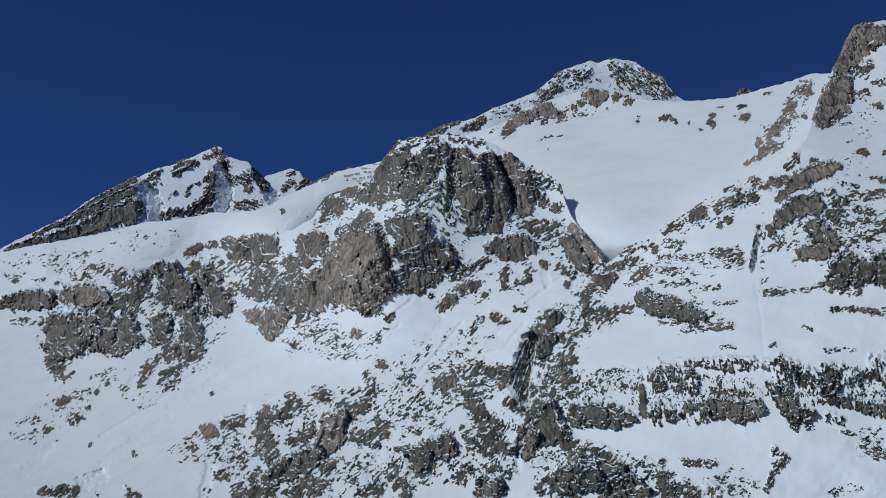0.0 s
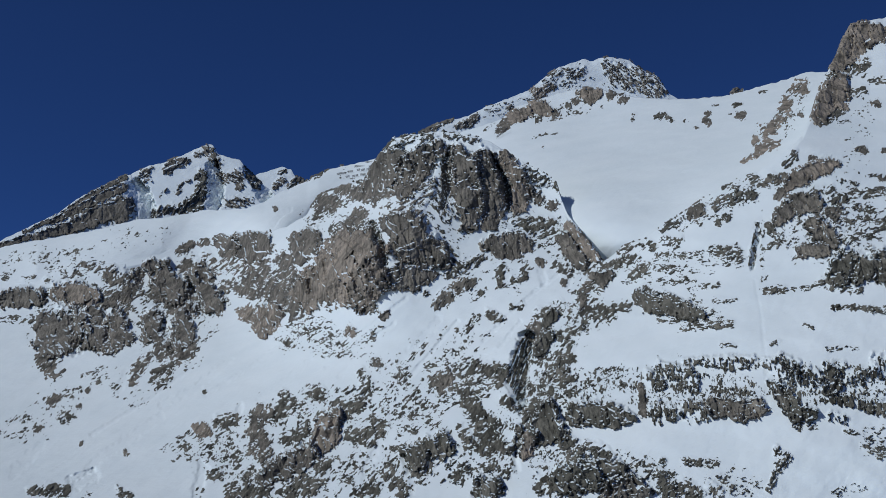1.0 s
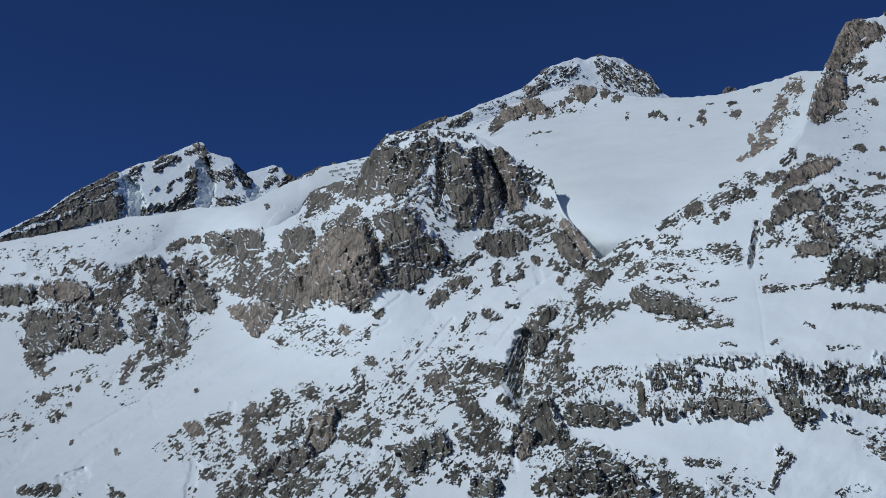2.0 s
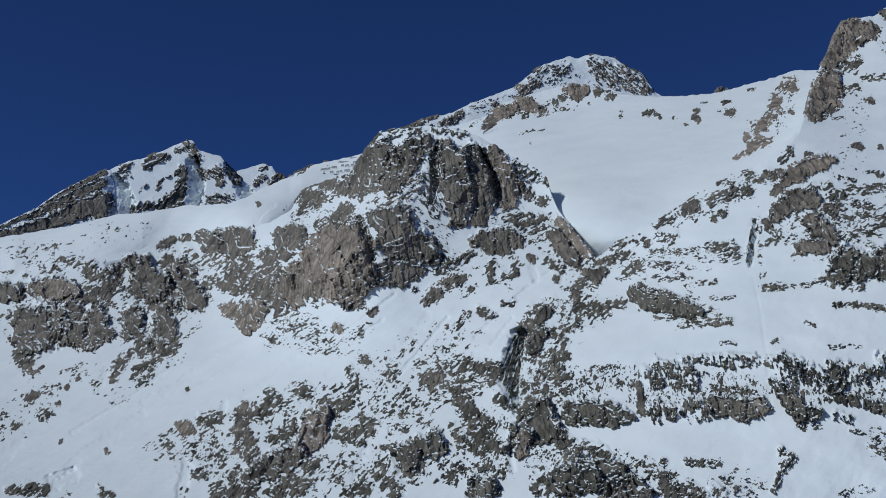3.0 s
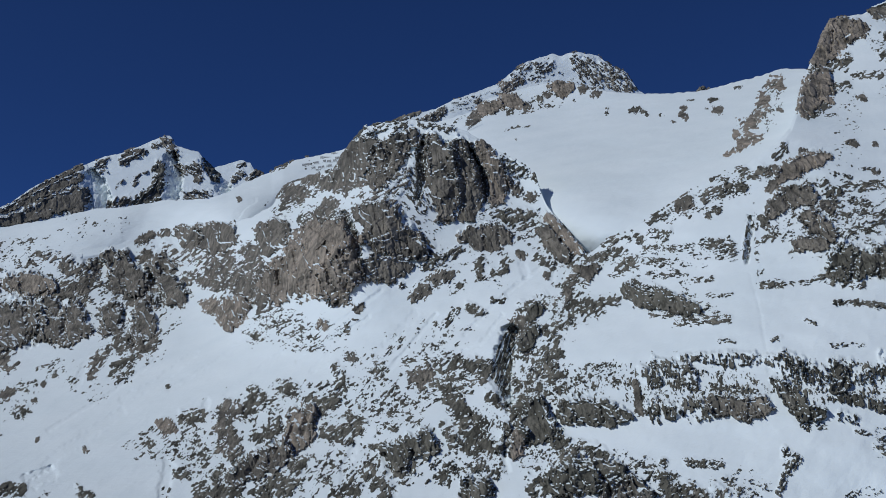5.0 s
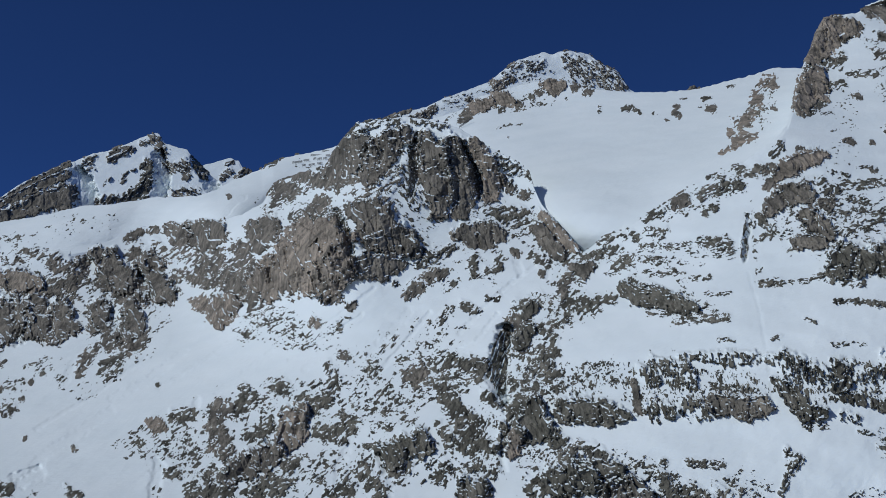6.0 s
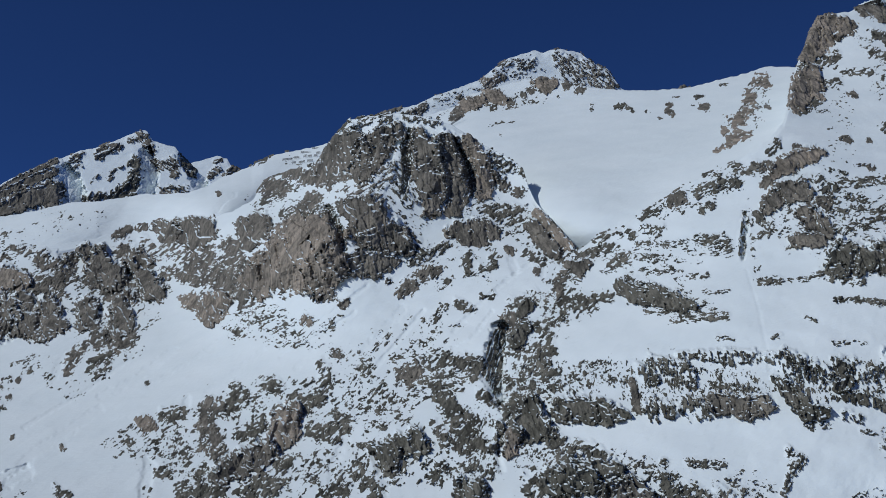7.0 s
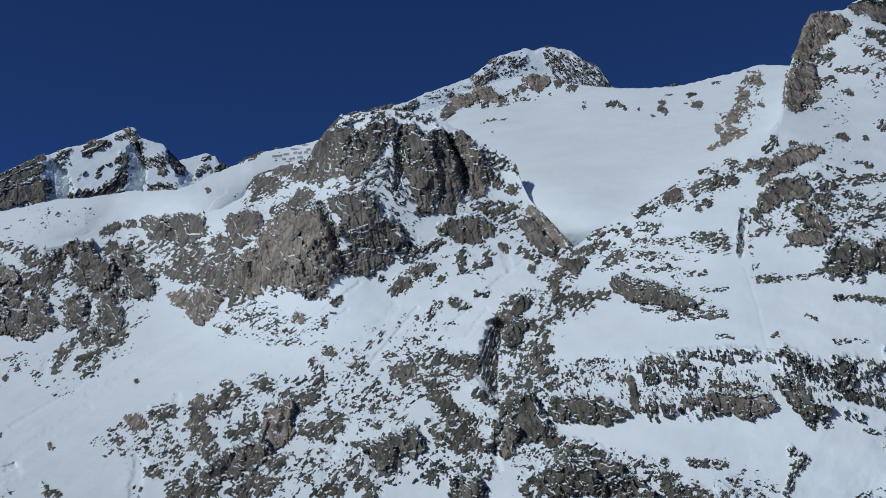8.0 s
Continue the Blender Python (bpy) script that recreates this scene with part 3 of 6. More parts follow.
rock("rock_outcrop", FRONT, [(-116.6, 272.9, 5.8), (-101.2, 282.1, 4.7)], 3.4, 3.63, 0.6, 35, 2.4, 4.7, 0)
rock("rock_outcrop", FRONT, [(-95.7, 265.9, 7.0), (-74.9, 268.6, 7.6), (-59.3, 271.3, 5.2)], 2.8, 3.04, 0.55, 35, 2.4, 3.9, 0)
rock("boulder", FRONT, [(-109.2, 286.5, 4.7), (-105.1, 291.9, 9.4), (-95.1, 290.3, 7.0)], 2.8, 2.10, 0.96, 50, 1.5, 4.2, 1)
rock("boulder", FRONT, [(-90.2, 302.8, 4.7), (-85.0, 306.1, 6.5)], 2.7, 2.06, 0.96, 50, 1.5, 4.1, 1)
rock("boulder", FRONT, [(-78.0, 295.2, 4.7), (-71.8, 301.2, 7.6)], 2.5, 1.90, 0.96, 50, 1.5, 3.8, 1)
rock("boulder", FRONT, [(-82.7, 270.2, 4.7), (-70.9, 279.4, 7.6)], 2.3, 1.74, 0.96, 50, 1.5, 3.5, 1)

# ---- front, buttress
rock("rock_face", FRONT, [(-40.1, 331.5, 13.7), (-49.5, 324.8, 15.8), (-54.6, 308.3, 13.6), (-60.8, 298.5, 10.5)], 14.8, 3.66, 0.96, 84, 3, 5.9, 1, "buttress")
rock("rock_face", FRONT, [(-2.1, 343.7, 8.5), (-15.3, 332.6, 13.7), (-23.2, 323.2, 13.7), (-31.0, 306.7, 10.5)], 11.2, 3.48, 0.96, 84, 3, 5.6, 1, "buttress")
rock("rock_rib", FRONT, [(-11.5, 306.7, 11.8), (-27.2, 288.6, 15.8), (-40.6, 276.7, 14.0), (-21.9, 275.6, 14.0)], 7.9, 2.86, 0.52, 35, 2.4, 3.7, 1, "buttress")
rock("rock_rib", FRONT, [(-2.1, 310.5, 7.6), (-2.1, 293.0, 8.8), (6.8, 277.8, 7.6)], 2.7, 2.87, 0.5, -50, 2.4, 3.7, 0, "buttress")
rock("rock_face", FRONT, [(19.0, 335.9, 9.5), (25.3, 323.2, 14.8), (27.3, 302.8, 15.0), (29.3, 285.1, 12.6), (29.2, 270.9, 7.4)], 16.1, 3.32, 0.96, 84, 3, 5.4, 1, "buttress")
rock("rock_face", FRONT, [(42.2, 331.5, 11.6), (46.2, 309.4, 13.7), (50.1, 286.5, 11.5), (45.8, 272.4, 7.3)], 13.3, 3.31, 0.96, 84, 3, 5.3, 1, "buttress")
rock("rock_face", FRONT, [(62.8, 332.6, 8.4), (70.6, 321.5, 8.4), (77.6, 301.2, 9.4), (73.1, 287.6, 7.3)], 7.5, 3.34, 0.96, 84, 3, 5.4, 2, "buttress")
rock("rock_rib", FRONT, [(87.0, 299.5, 7.6), (92.1, 294.1, 5.3)], 2.1, 1.59, 0.96, 50, 1.5, 3.2, 1, "buttress")
rock("rock_rib", FRONT, [(83.2, 319.3, 7.1), (93.6, 314.9, 7.1), (105.5, 308.9, 4.1), (113.2, 301.2, 2.3)], 2.7, 2.88, 0.78, 35, 2.4, 3.7, 0, "buttress")
rock("rock_rib", FRONT, [(-44.5, 347.0, 8.3), (-32.9, 351.0, 7.1), (-22.3, 353.8, 7.7), (-7.4, 356.0, 5.4)], 2.9, 3.14, 0.5, 35, 2.4, 4.1, 0, "buttress")
rock("rock_rib", FRONT, [(8.5, 356.0, 5.4), (24.4, 353.8, 5.3), (36.0, 349.8, 5.3)], 2.8, 3.04, 0.42, 35, 2.4, 3.9, 0, "buttress")
rock("rock_face", FRONT, [(-42.7, 270.2, 9.4), (-28.0, 261.6, 17.7), (-23.8, 252.0, 17.6), (-6.2, 244.5, 13.4), (4.1, 236.0, 7.7)], 12.4, 3.08, 0.96, 84, 3, 5.0, 1, "buttress")
rock("rock_face", FRONT, [(-40.6, 220.7, 10.8), (-22.6, 220.7, 11.8), (-7.2, 223.3, 6.7)], 7.2, 2.97, 0.96, 84, 3, 4.8, 1, "buttress")
rock("rock_rib", FRONT, [(8.3, 244.5, 6.4), (16.5, 232.8, 11.0)], 2.4, 2.64, 0.62, -40, 2.4, 3.4, 0, "buttress")
rock("boulder", FRONT, [(105.0, 288.6, 5.9)], 2.1, 1.56, 0.96, 50, 1.5, 3.1, 1)

# ---- front, centre
rock("cliff", FRONT, [(44.5, 249.9, 5.7), (54.9, 249.9, 10.4), (66.3, 249.9, 11.9), (76.7, 252.0, 9.3)], 4.9, 3.05, 0.96, 84, 3, 4.9, 1)
rock("rock_outcrop", FRONT, [(70.8, 271.3, 4.1), (83.8, 271.3, 7.0), (99.3, 267.0, 11.1)], 2.6, 2.76, 0.78, 35, 2.4, 3.6, 0)
rock("cliff", FRONT, [(114.7, 257.9, 6.7), (122.0, 243.5, 7.2), (129.5, 233.9, 6.7)], 4.7, 2.91, 0.96, 84, 3, 4.7, 1)
rock("cliff", FRONT, [(118.6, 270.2, 3.6), (128.6, 256.3, 6.2), (136.6, 244.5, 6.2), (142.5, 238.2, 4.1)], 6.6, 2.92, 0.96, 84, 3, 4.7, 2)
rock("rock_outcrop", FRONT, [(106.2, 231.3, 5.2), (116.4, 226.0, 6.9)], 2.3, 2.45, 0.78, 35, 2.4, 3.2, 0)
rock("boulder", FRONT, [(112.5, 216.5, 3.5)], 1.8, 1.32, 0.96, 50, 1.5, 2.6, 1)
rock("boulder", FRONT, [(89.8, 236.6, 2.9), (93.9, 233.9, 4.0)], 1.9, 1.41, 0.96, 50, 1.5, 2.8, 1)
rock("scattered_rocks", FRONT, [(75.4, 238.2, 4.1), (81.4, 229.7, 3.6)], 0.0, 1.41, 0.5, 30, 2.6, 2.2, 0)
rock("rock_outcrop", FRONT, [(58.2, 229.7, 4.0), (54.5, 220.7, 5.2), (56.0, 212.8, 2.9)], 2.3, 2.51, 0.78, 35, 2.4, 3.3, 0)
rock("rock_outcrop", FRONT, [(76.2, 226.5, 4.0), (77.7, 220.7, 3.5), (67.3, 217.5, 4.6)], 2.3, 2.48, 0.78, 35, 2.4, 3.2, 0)
rock("boulder", FRONT, [(14.4, 212.8, 4.0), (21.0, 211.8, 6.9), (29.8, 215.4, 4.6)], 1.9, 1.41, 0.96, 50, 1.5, 2.8, 1)
rock("rock_outcrop", FRONT, [(9.8, 222.3, 4.6), (24.7, 228.6, 4.6), (37.7, 238.2, 4.6)], 2.4, 2.60, 0.78, 35, 2.4, 3.4, 0)
rock("boulder", FRONT, [(9.7, 205.0, 4.6), (5.1, 200.8, 6.9), (-1.5, 194.5, 4.0)], 1.9, 1.39, 0.96, 50, 1.5, 2.8, 1)
rock("scattered_rocks", FRONT, [(31.2, 201.3, 6.1), (39.0, 206.5, 4.1)], 0.0, 1.37, 0.5, 30, 2.6, 2.1, 0)
rock("boulder", FRONT, [(-11.3, 206.0, 2.9)], 1.9, 1.41, 0.96, 50, 1.5, 2.8, 1)
rock("boulder", FRONT, [(-71.0, 189.9, 4.0), (-62.3, 193.5, 7.4)], 1.9, 1.43, 0.96, 50, 1.5, 2.9, 1)
rock("boulder", FRONT, [(-52.0, 183.6, 2.3), (-46.9, 185.7, 4.6)], 1.9, 1.40, 0.96, 50, 1.5, 2.8, 1)
rock("boulder", FRONT, [(-78.3, 171.3, 5.1)], 1.9, 1.43, 0.96, 50, 1.5, 2.9, 2)
rock("scattered_rocks", FRONT, [(-113.8, 170.2, 10.2), (-93.4, 165.1, 12.2), (-82.0, 155.9, 8.1), (-107.3, 152.8, 7.1)], 0.0, 1.46, 0.42, 30, 2.6, 2.2, 0)
rock("scattered_rocks", FRONT, [(-52.9, 172.3, 7.1), (-68.0, 164.1, 5.1)], 0.0, 1.39, 0.43, 30, 2.6, 2.1, 0)
rock("scattered_rocks", FRONT, [(-11.2, 160.0, 2.5), (-22.3, 149.8, 3.5), (-34.3, 133.0, 5.0)], 0.0, 1.30, 0.45, 45, 2.6, 2.0, 0)
rock("rock_outcrop", FRONT, [(44.9, 186.8, 4.6), (52.0, 183.6, 5.1), (57.1, 181.6, 2.9)], 2.2, 2.34, 0.78, 35, 2.4, 3.0, 0)
rock("rock_outcrop", FRONT, [(66.9, 193.0, 3.4), (73.6, 194.5, 4.6)], 2.2, 2.34, 0.78, 35, 2.4, 3.0, 0)
rock("rock_ledge", FRONT, [(34.7, 184.2, 4.0), (28.5, 178.0, 4.6), (22.4, 170.2, 4.0)], 0.9, 1.14, 0.5, 45, 2.6, 2.0, 0)
rock("scattered_rocks", FRONT, [(8.1, 154.9, 7.1), (24.3, 161.0, 4.1)], 0.0, 1.28, 0.42, 30, 2.6, 2.0, 0)
rock("scattered_rocks", FRONT, [(-42.2, 120.5, 7.0), (-27.2, 138.1, 5.0)], 0.0, 1.27, 0.33, 45, 2.6, 1.9, 0)
rock("rock_ledge", FRONT, [(-11.1, 138.1, 5.1), (3.0, 141.7, 5.1), (33.3, 145.7, 4.0)], 0.8, 1.08, 0.5, 10, 2.6, 1.9, 0)
rock("boulder", FRONT, [(0.5, 125.5, 9.6), (8.1, 131.5, 5.6)], 1.6, 1.22, 0.96, 50, 1.5, 2.4, 1)
rock("rock_outcrop", FRONT, [(22.2, 135.6, 8.5), (37.3, 135.6, 7.9), (49.4, 138.1, 6.2)], 2.0, 2.15, 0.8, 35, 2.4, 2.8, 0)
rock("rock_ledge", FRONT, [(14.1, 119.5, 6.2), (27.1, 120.5, 6.7), (41.2, 123.5, 5.6)], 0.8, 1.01, 0.7, 10, 2.6, 1.8, 0)
rock("rock_outcrop", FRONT, [(50.8, 125.5, 6.2), (61.0, 138.1, 4.5)], 1.9, 2.09, 0.78, 35, 2.4, 2.7, 0)
rock("boulder", FRONT, [(86.9, 170.2, 9.1), (90.3, 162.0, 7.4)], 1.6, 1.20, 0.96, 50, 1.5, 2.4, 1)
rock("cliff", FRONT, [(76.6, 160.0, 5.1), (69.7, 143.2, 7.1), (67.4, 125.5, 7.0), (71.2, 113.4, 4.5)], 0.0, 0.57, 0.88, 62, 5, 3.8, 0)
rock("rock_outcrop", FRONT, [(90.8, 186.8, 6.9), (102.6, 187.8, 7.4), (110.4, 194.0, 5.2)], 2.1, 2.25, 0.7, 35, 2.4, 2.9, 0)
rock("boulder", FRONT, [(89.0, 149.8, 5.1)], 1.5, 1.16, 0.96, 50, 1.5, 2.3, 1)

# ---- front, lower west
rock("boulder", FRONT, [(-211.2, 87.1, 3.9), (-206.0, 83.2, 6.1), (-199.9, 81.2, 3.9)], 1.8, 1.35, 0.96, 50, 1.5, 2.7, 2)
rock("rock_outcrop", FRONT, [(-191.4, 89.6, 6.7), (-178.6, 93.0, 6.1)], 2.3, 2.44, 0.78, 35, 2.4, 3.2, 0)
rock("scattered_rocks", FRONT, [(-222.9, 73.3, 6.5), (-217.1, 67.0, 4.5)], 0.0, 1.30, 0.55, 30, 2.6, 2.0, 0)
rock("rock_outcrop", FRONT, [(-151.8, 96.5, 9.5), (-158.8, 84.6, 9.5), (-154.6, 66.0, 11.1)], 2.1, 2.30, 0.8, 35, 2.4, 3.0, 1)
rock("rock_outcrop", FRONT, [(-136.4, 114.4, 5.1), (-131.1, 104.5, 9.0), (-140.7, 94.5, 6.7)], 2.2, 2.41, 0.78, 35, 2.4, 3.1, 0)
rock("cliff", FRONT, [(-90.9, 96.5, 7.0), (-97.7, 88.1, 11.0), (-96.4, 78.2, 10.9), (-105.2, 69.9, 8.9)], 4.0, 2.50, 0.96, 84, 3, 4.0, 2)
rock("rock_outcrop", FRONT, [(-118.9, 81.7, 6.7), (-131.1, 75.8, 6.7)], 2.0, 2.21, 0.78, 35, 2.4, 2.9, 0)
rock("cliff", FRONT, [(-112.9, 63.5, 8.9), (-125.5, 55.3, 10.4), (-139.2, 50.4, 9.9), (-148.8, 41.7, 7.9)], 3.8, 2.37, 0.96, 84, 3, 3.8, 1)
rock("rock_outcrop", FRONT, [(-158.6, 41.7, 9.9), (-172.9, 31.1, 11.6), (-149.3, 29.2, 8.2)], 1.8, 1.99, 0.78, 35, 2.4, 2.6, 0)
rock("rock_outcrop", FRONT, [(-103.0, 42.7, 6.6), (-114.1, 36.9, 12.1), (-124.8, 30.1, 11.0)], 1.8, 1.95, 0.78, 35, 2.4, 2.5, 0)
rock("rock_outcrop", FRONT, [(-104.7, 52.3, 5.5), (-95.9, 56.2, 5.0)], 1.9, 2.02, 0.78, 35, 2.4, 2.6, 0)
rock("rock_outcrop", FRONT, [(-193.3, 45.6, 7.2)], 2.0, 2.11, 0.78, 35, 2.4, 2.7, 0)
rock("scattered_rocks", FRONT, [(-180.4, 67.0, 9.9), (-183.9, 55.3, 8.4), (-195.1, 62.1, 4.5)], 0.0, 1.23, 0.38, 30, 2.6, 1.9, 0)
rock("scattered_rocks", FRONT, [(-209.9, 62.1, 5.0), (-175.9, 78.2, 4.5)], 0.0, 1.27, 0.33, 30, 2.6, 2.0, 0)
rock("rock_outcrop", FRONT, [(-205.9, 31.1, 4.4)], 1.9, 2.03, 0.5, 35, 2.4, 2.6, 0)
rock("rock_outcrop", FRONT, [(-76.6, 79.7, 7.2), (-61.6, 78.2, 11.1), (-50.8, 88.1, 8.9)], 1.9, 2.10, 0.78, 35, 2.4, 2.7, 0)
rock("scattered_rocks", FRONT, [(-117.3, 114.4, 7.0), (-106.5, 120.5, 6.5), (-122.1, 104.5, 8.5)], 0.0, 1.34, 0.52, 30, 2.6, 2.1, 0)
rock("rock_outcrop", FRONT, [(-103.8, 114.4, 7.3)], 2.2, 2.39, 0.78, 35, 2.4, 3.1, 0)
rock("rock_outcrop", FRONT, [(-68.5, 134.6, 5.1), (-62.3, 123.5, 6.2), (-69.6, 106.5, 6.7)], 2.2, 2.32, 0.62, 35, 2.4, 3.0, 0)
rock("boulder", FRONT, [(-55.0, 143.2, 4.5)], 1.8, 1.33, 0.96, 50, 1.5, 2.7, 1)
rock("rock_outcrop", FRONT, [(-83.0, 100.5, 8.4), (-71.0, 105.5, 6.7)], 2.1, 2.25, 0.78, 35, 2.4, 2.9, 0)
rock("scattered_rocks", FRONT, [(-41.0, 99.5, 10.0), (-21.0, 105.5, 12.0), (-1.0, 109.5, 10.0)], 0.0, 1.18, 0.36, 30, 2.6, 1.8, 0)
rock("scattered_rocks", FRONT, [(-30.9, 84.6, 11.0), (-6.0, 94.5, 11.0)], 0.0, 1.14, 0.42, 30, 2.6, 1.7, 0)
rock("rock_outcrop", FRONT, [(24.1, 112.9, 6.2), (32.0, 98.0, 8.9), (42.8, 84.6, 11.2), (40.7, 73.3, 7.8), (52.6, 70.9, 6.1)], 1.8, 1.94, 0.9, 35, 2.4, 2.5, 0)
rock("cliff", FRONT, [(-30.7, 66.0, 4.5), (-20.8, 60.1, 10.9), (-11.9, 66.0, 8.9), (3.0, 70.9, 9.9)], 3.6, 2.22, 0.96, 84, 3, 3.6, 0)
rock("rock_outcrop", FRONT, [(-16.8, 45.6, 8.3), (-9.4, 51.4, 5.5)], 1.7, 1.86, 0.78, 35, 2.4, 2.4, 0)
rock("rock_outcrop", FRONT, [(-45.4, 50.4, 7.2), (-40.4, 40.7, 8.8), (-33.4, 33.0, 9.9)], 1.7, 1.86, 0.78, 35, 2.4, 2.4, 0)
rock("rock_outcrop", FRONT, [(26.8, 70.9, 6.7), (17.9, 84.6, 5.0)], 1.8, 1.92, 0.7, 35, 2.4, 2.5, 0)
rock("rock_outcrop", FRONT, [(20.2, 51.4, 6.1), (13.8, 44.1, 5.0)], 1.7, 1.81, 0.78, 35, 2.4, 2.3, 0)
rock("cliff", FRONT, [(33.5, 40.7, 5.4), (38.3, 31.1, 9.8), (48.2, 35.9, 6.9)], 3.2, 1.99, 0.96, 84, 3, 3.2, 0)
rock("rock_outcrop", FRONT, [(43.5, 51.4, 5.0)], 1.7, 1.79, 0.78, 35, 2.4, 2.3, 0)
rock("rock_outcrop", FRONT, [(-70.7, 31.1, 5.5), (-56.0, 34.0, 7.2)], 1.7, 1.86, 0.78, 35, 2.4, 2.4, 0)
rock("scattered_rocks", FRONT, [(-79.9, 45.6, 9.9), (-61.4, 60.1, 6.9)], 0.0, 1.09, 0.4, 30, 2.6, 1.7, 0)
rock("rock_outcrop", FRONT, [(-349.8, 31.1, 5.0), (-336.2, 33.0, 5.5)], 2.0, 2.17, 0.6, 35, 2.4, 2.8, 0)
rock("rock_outcrop", FRONT, [(-331.1, 31.1, 6.6), (-320.3, 31.1, 6.6)], 2.0, 2.15, 0.75, 35, 2.4, 2.8, 0)
rock("scattered_rocks", FRONT, [(-296.8, 32.1, 3.9), (-306.3, 27.3, 3.9)], 0.0, 1.18, 0.33, 30, 2.6, 1.8, 0)
rock("rock_outcrop", FRONT, [(-276.4, 35.9, 2.2), (-272.0, 29.2, 3.8), (-264.6, 27.3, 3.3)], 1.9, 2.10, 0.78, 35, 2.4, 2.7, 0)
rock("boulder", FRONT, [(-309.7, 72.3, 2.2)], 1.9, 1.39, 0.96, 50, 1.5, 2.8, 1)
rock("boulder", FRONT, [(-271.0, 64.5, 2.8)], 1.8, 1.32, 0.96, 50, 1.5, 2.6, 1)
rock("boulder", FRONT, [(-349.5, 84.6, 3.3), (-344.6, 86.6, 1.7)], 2.0, 1.49, 0.96, 50, 1.5, 3.0, 1)
rock("rock_outcrop", FRONT, [(-344.9, 138.1, 4.5), (-349.6, 145.7, 4.5)], 3.1, 3.35, 0.6, 35, 2.4, 4.3, 0)
rock("rock_ledge", FRONT, [(-313.2, 131.5, 2.8), (-301.8, 134.6, 3.4), (-297.0, 138.1, 2.8)], 1.2, 1.52, 0.5, 14, 2.6, 2.6, 0)
rock("rock_outcrop", FRONT, [(-323.0, 115.5, 5.1), (-314.2, 118.5, 2.8)], 2.8, 2.99, 0.78, 35, 2.4, 3.9, 0)
rock("boulder", FRONT, [(-337.6, 109.5, 5.0), (-332.8, 112.9, 3.4)], 2.2, 1.64, 0.96, 50, 1.5, 3.3, 1)
rock("boulder", FRONT, [(-307.2, 118.5, 2.8)], 2.2, 1.66, 0.96, 50, 1.5, 3.3, 1)
rock("boulder", FRONT, [(-314.6, 104.5, 2.8)], 2.1, 1.58, 0.96, 50, 1.5, 3.2, 1)
rock("rock_outcrop", FRONT, [(-327.2, 93.0, 5.0), (-320.5, 96.5, 3.9)], 2.6, 2.76, 0.78, 35, 2.4, 3.6, 0)
rock("scattered_rocks", FRONT, [(-360.1, 81.7, 5.0), (-374.6, 76.8, 4.0)], 0.0, 1.47, 0.35, 30, 2.6, 2.3, 0)
rock("rock_ledge", FRONT, [(-298.6, 125.5, 2.8), (-304.6, 124.5, 2.3)], 1.1, 1.46, 0.5, 14, 2.6, 2.5, 0)

# ---- front, gorge
rock("cliff", FRONT, [(93.9, 99.5, 10.0), (90.1, 84.6, 12.9), (102.5, 84.6, 9.0)], 3.4, 2.12, 0.95, 84, 3, 3.4, 0)
rock("cliff", FRONT, [(78.5, 78.2, 6.5), (73.3, 65.0, 5.9)], 3.4, 2.08, 0.96, 84, 3, 3.4, 2)
rock("rock_outcrop", FRONT, [(114.6, 160.0, 6.2), (112.3, 149.8, 9.1), (108.9, 138.1, 8.5)], 1.9, 2.04, 0.78, 35, 2.4, 2.6, 0)
rock("rock_outcrop", FRONT, [(80.8, 120.5, 7.3), (90.9, 123.0, 7.9), (98.3, 115.5, 6.7)], 1.8, 1.97, 0.65, 35, 2.4, 2.5, 0)
rock("rock_outcrop", FRONT, [(104.6, 166.1, 5.7), (114.9, 170.2, 5.7), (125.1, 173.8, 5.1)], 2.0, 2.12, 0.7, 35, 2.4, 2.8, 0)
rock("rock_outcrop", FRONT, [(108.7, 129.5, 10.1), (114.5, 119.5, 7.3)], 1.8, 1.94, 0.7, 35, 2.4, 2.5, 0)
rock("rock_outcrop", FRONT, [(96.2, 133.0, 6.8), (104.1, 145.7, 4.5)], 1.9, 2.02, 0.6, 35, 2.4, 2.6, 0)

# ---- front, east flank
rock("cliff", FRONT, [(118.9, 98.0, 10.0), (137.8, 98.0, 11.0), (155.7, 95.5, 9.0), (165.7, 94.5, 5.0)], 3.3, 2.06, 0.9, 84, 3, 3.3, 0)
rock("scattered_rocks", FRONT, [(139.0, 131.5, 7.6), (150.2, 135.6, 6.0), (131.2, 124.5, 6.0)], 0.0, 1.06, 0.45, 30, 2.6, 1.6, 0)
rock("scattered_rocks", FRONT, [(158.9, 125.5, 6.0), (164.2, 133.0, 4.0)], 0.0, 1.04, 0.4, 30, 2.6, 1.6, 0)
rock("rock_band", FRONT, [(184.2, 130.5, 6.2), (192.0, 123.5, 7.3)], 1.3, 1.35, 0.72, 84, 2.2, 1.7, 0)
rock("rock_band", FRONT, [(195.7, 138.1, 6.8), (205.5, 133.6, 8.5), (217.5, 130.5, 9.6), (222.0, 120.5, 6.7)], 1.3, 1.33, 0.72, 84, 2.2, 1.7, 0)
rock("boulder", FRONT, [(176.4, 123.0, 2.8), (176.9, 112.9, 2.8), (176.8, 98.0, 3.4)], 1.3, 0.99, 0.96, 50, 1.5, 2.0, 1)
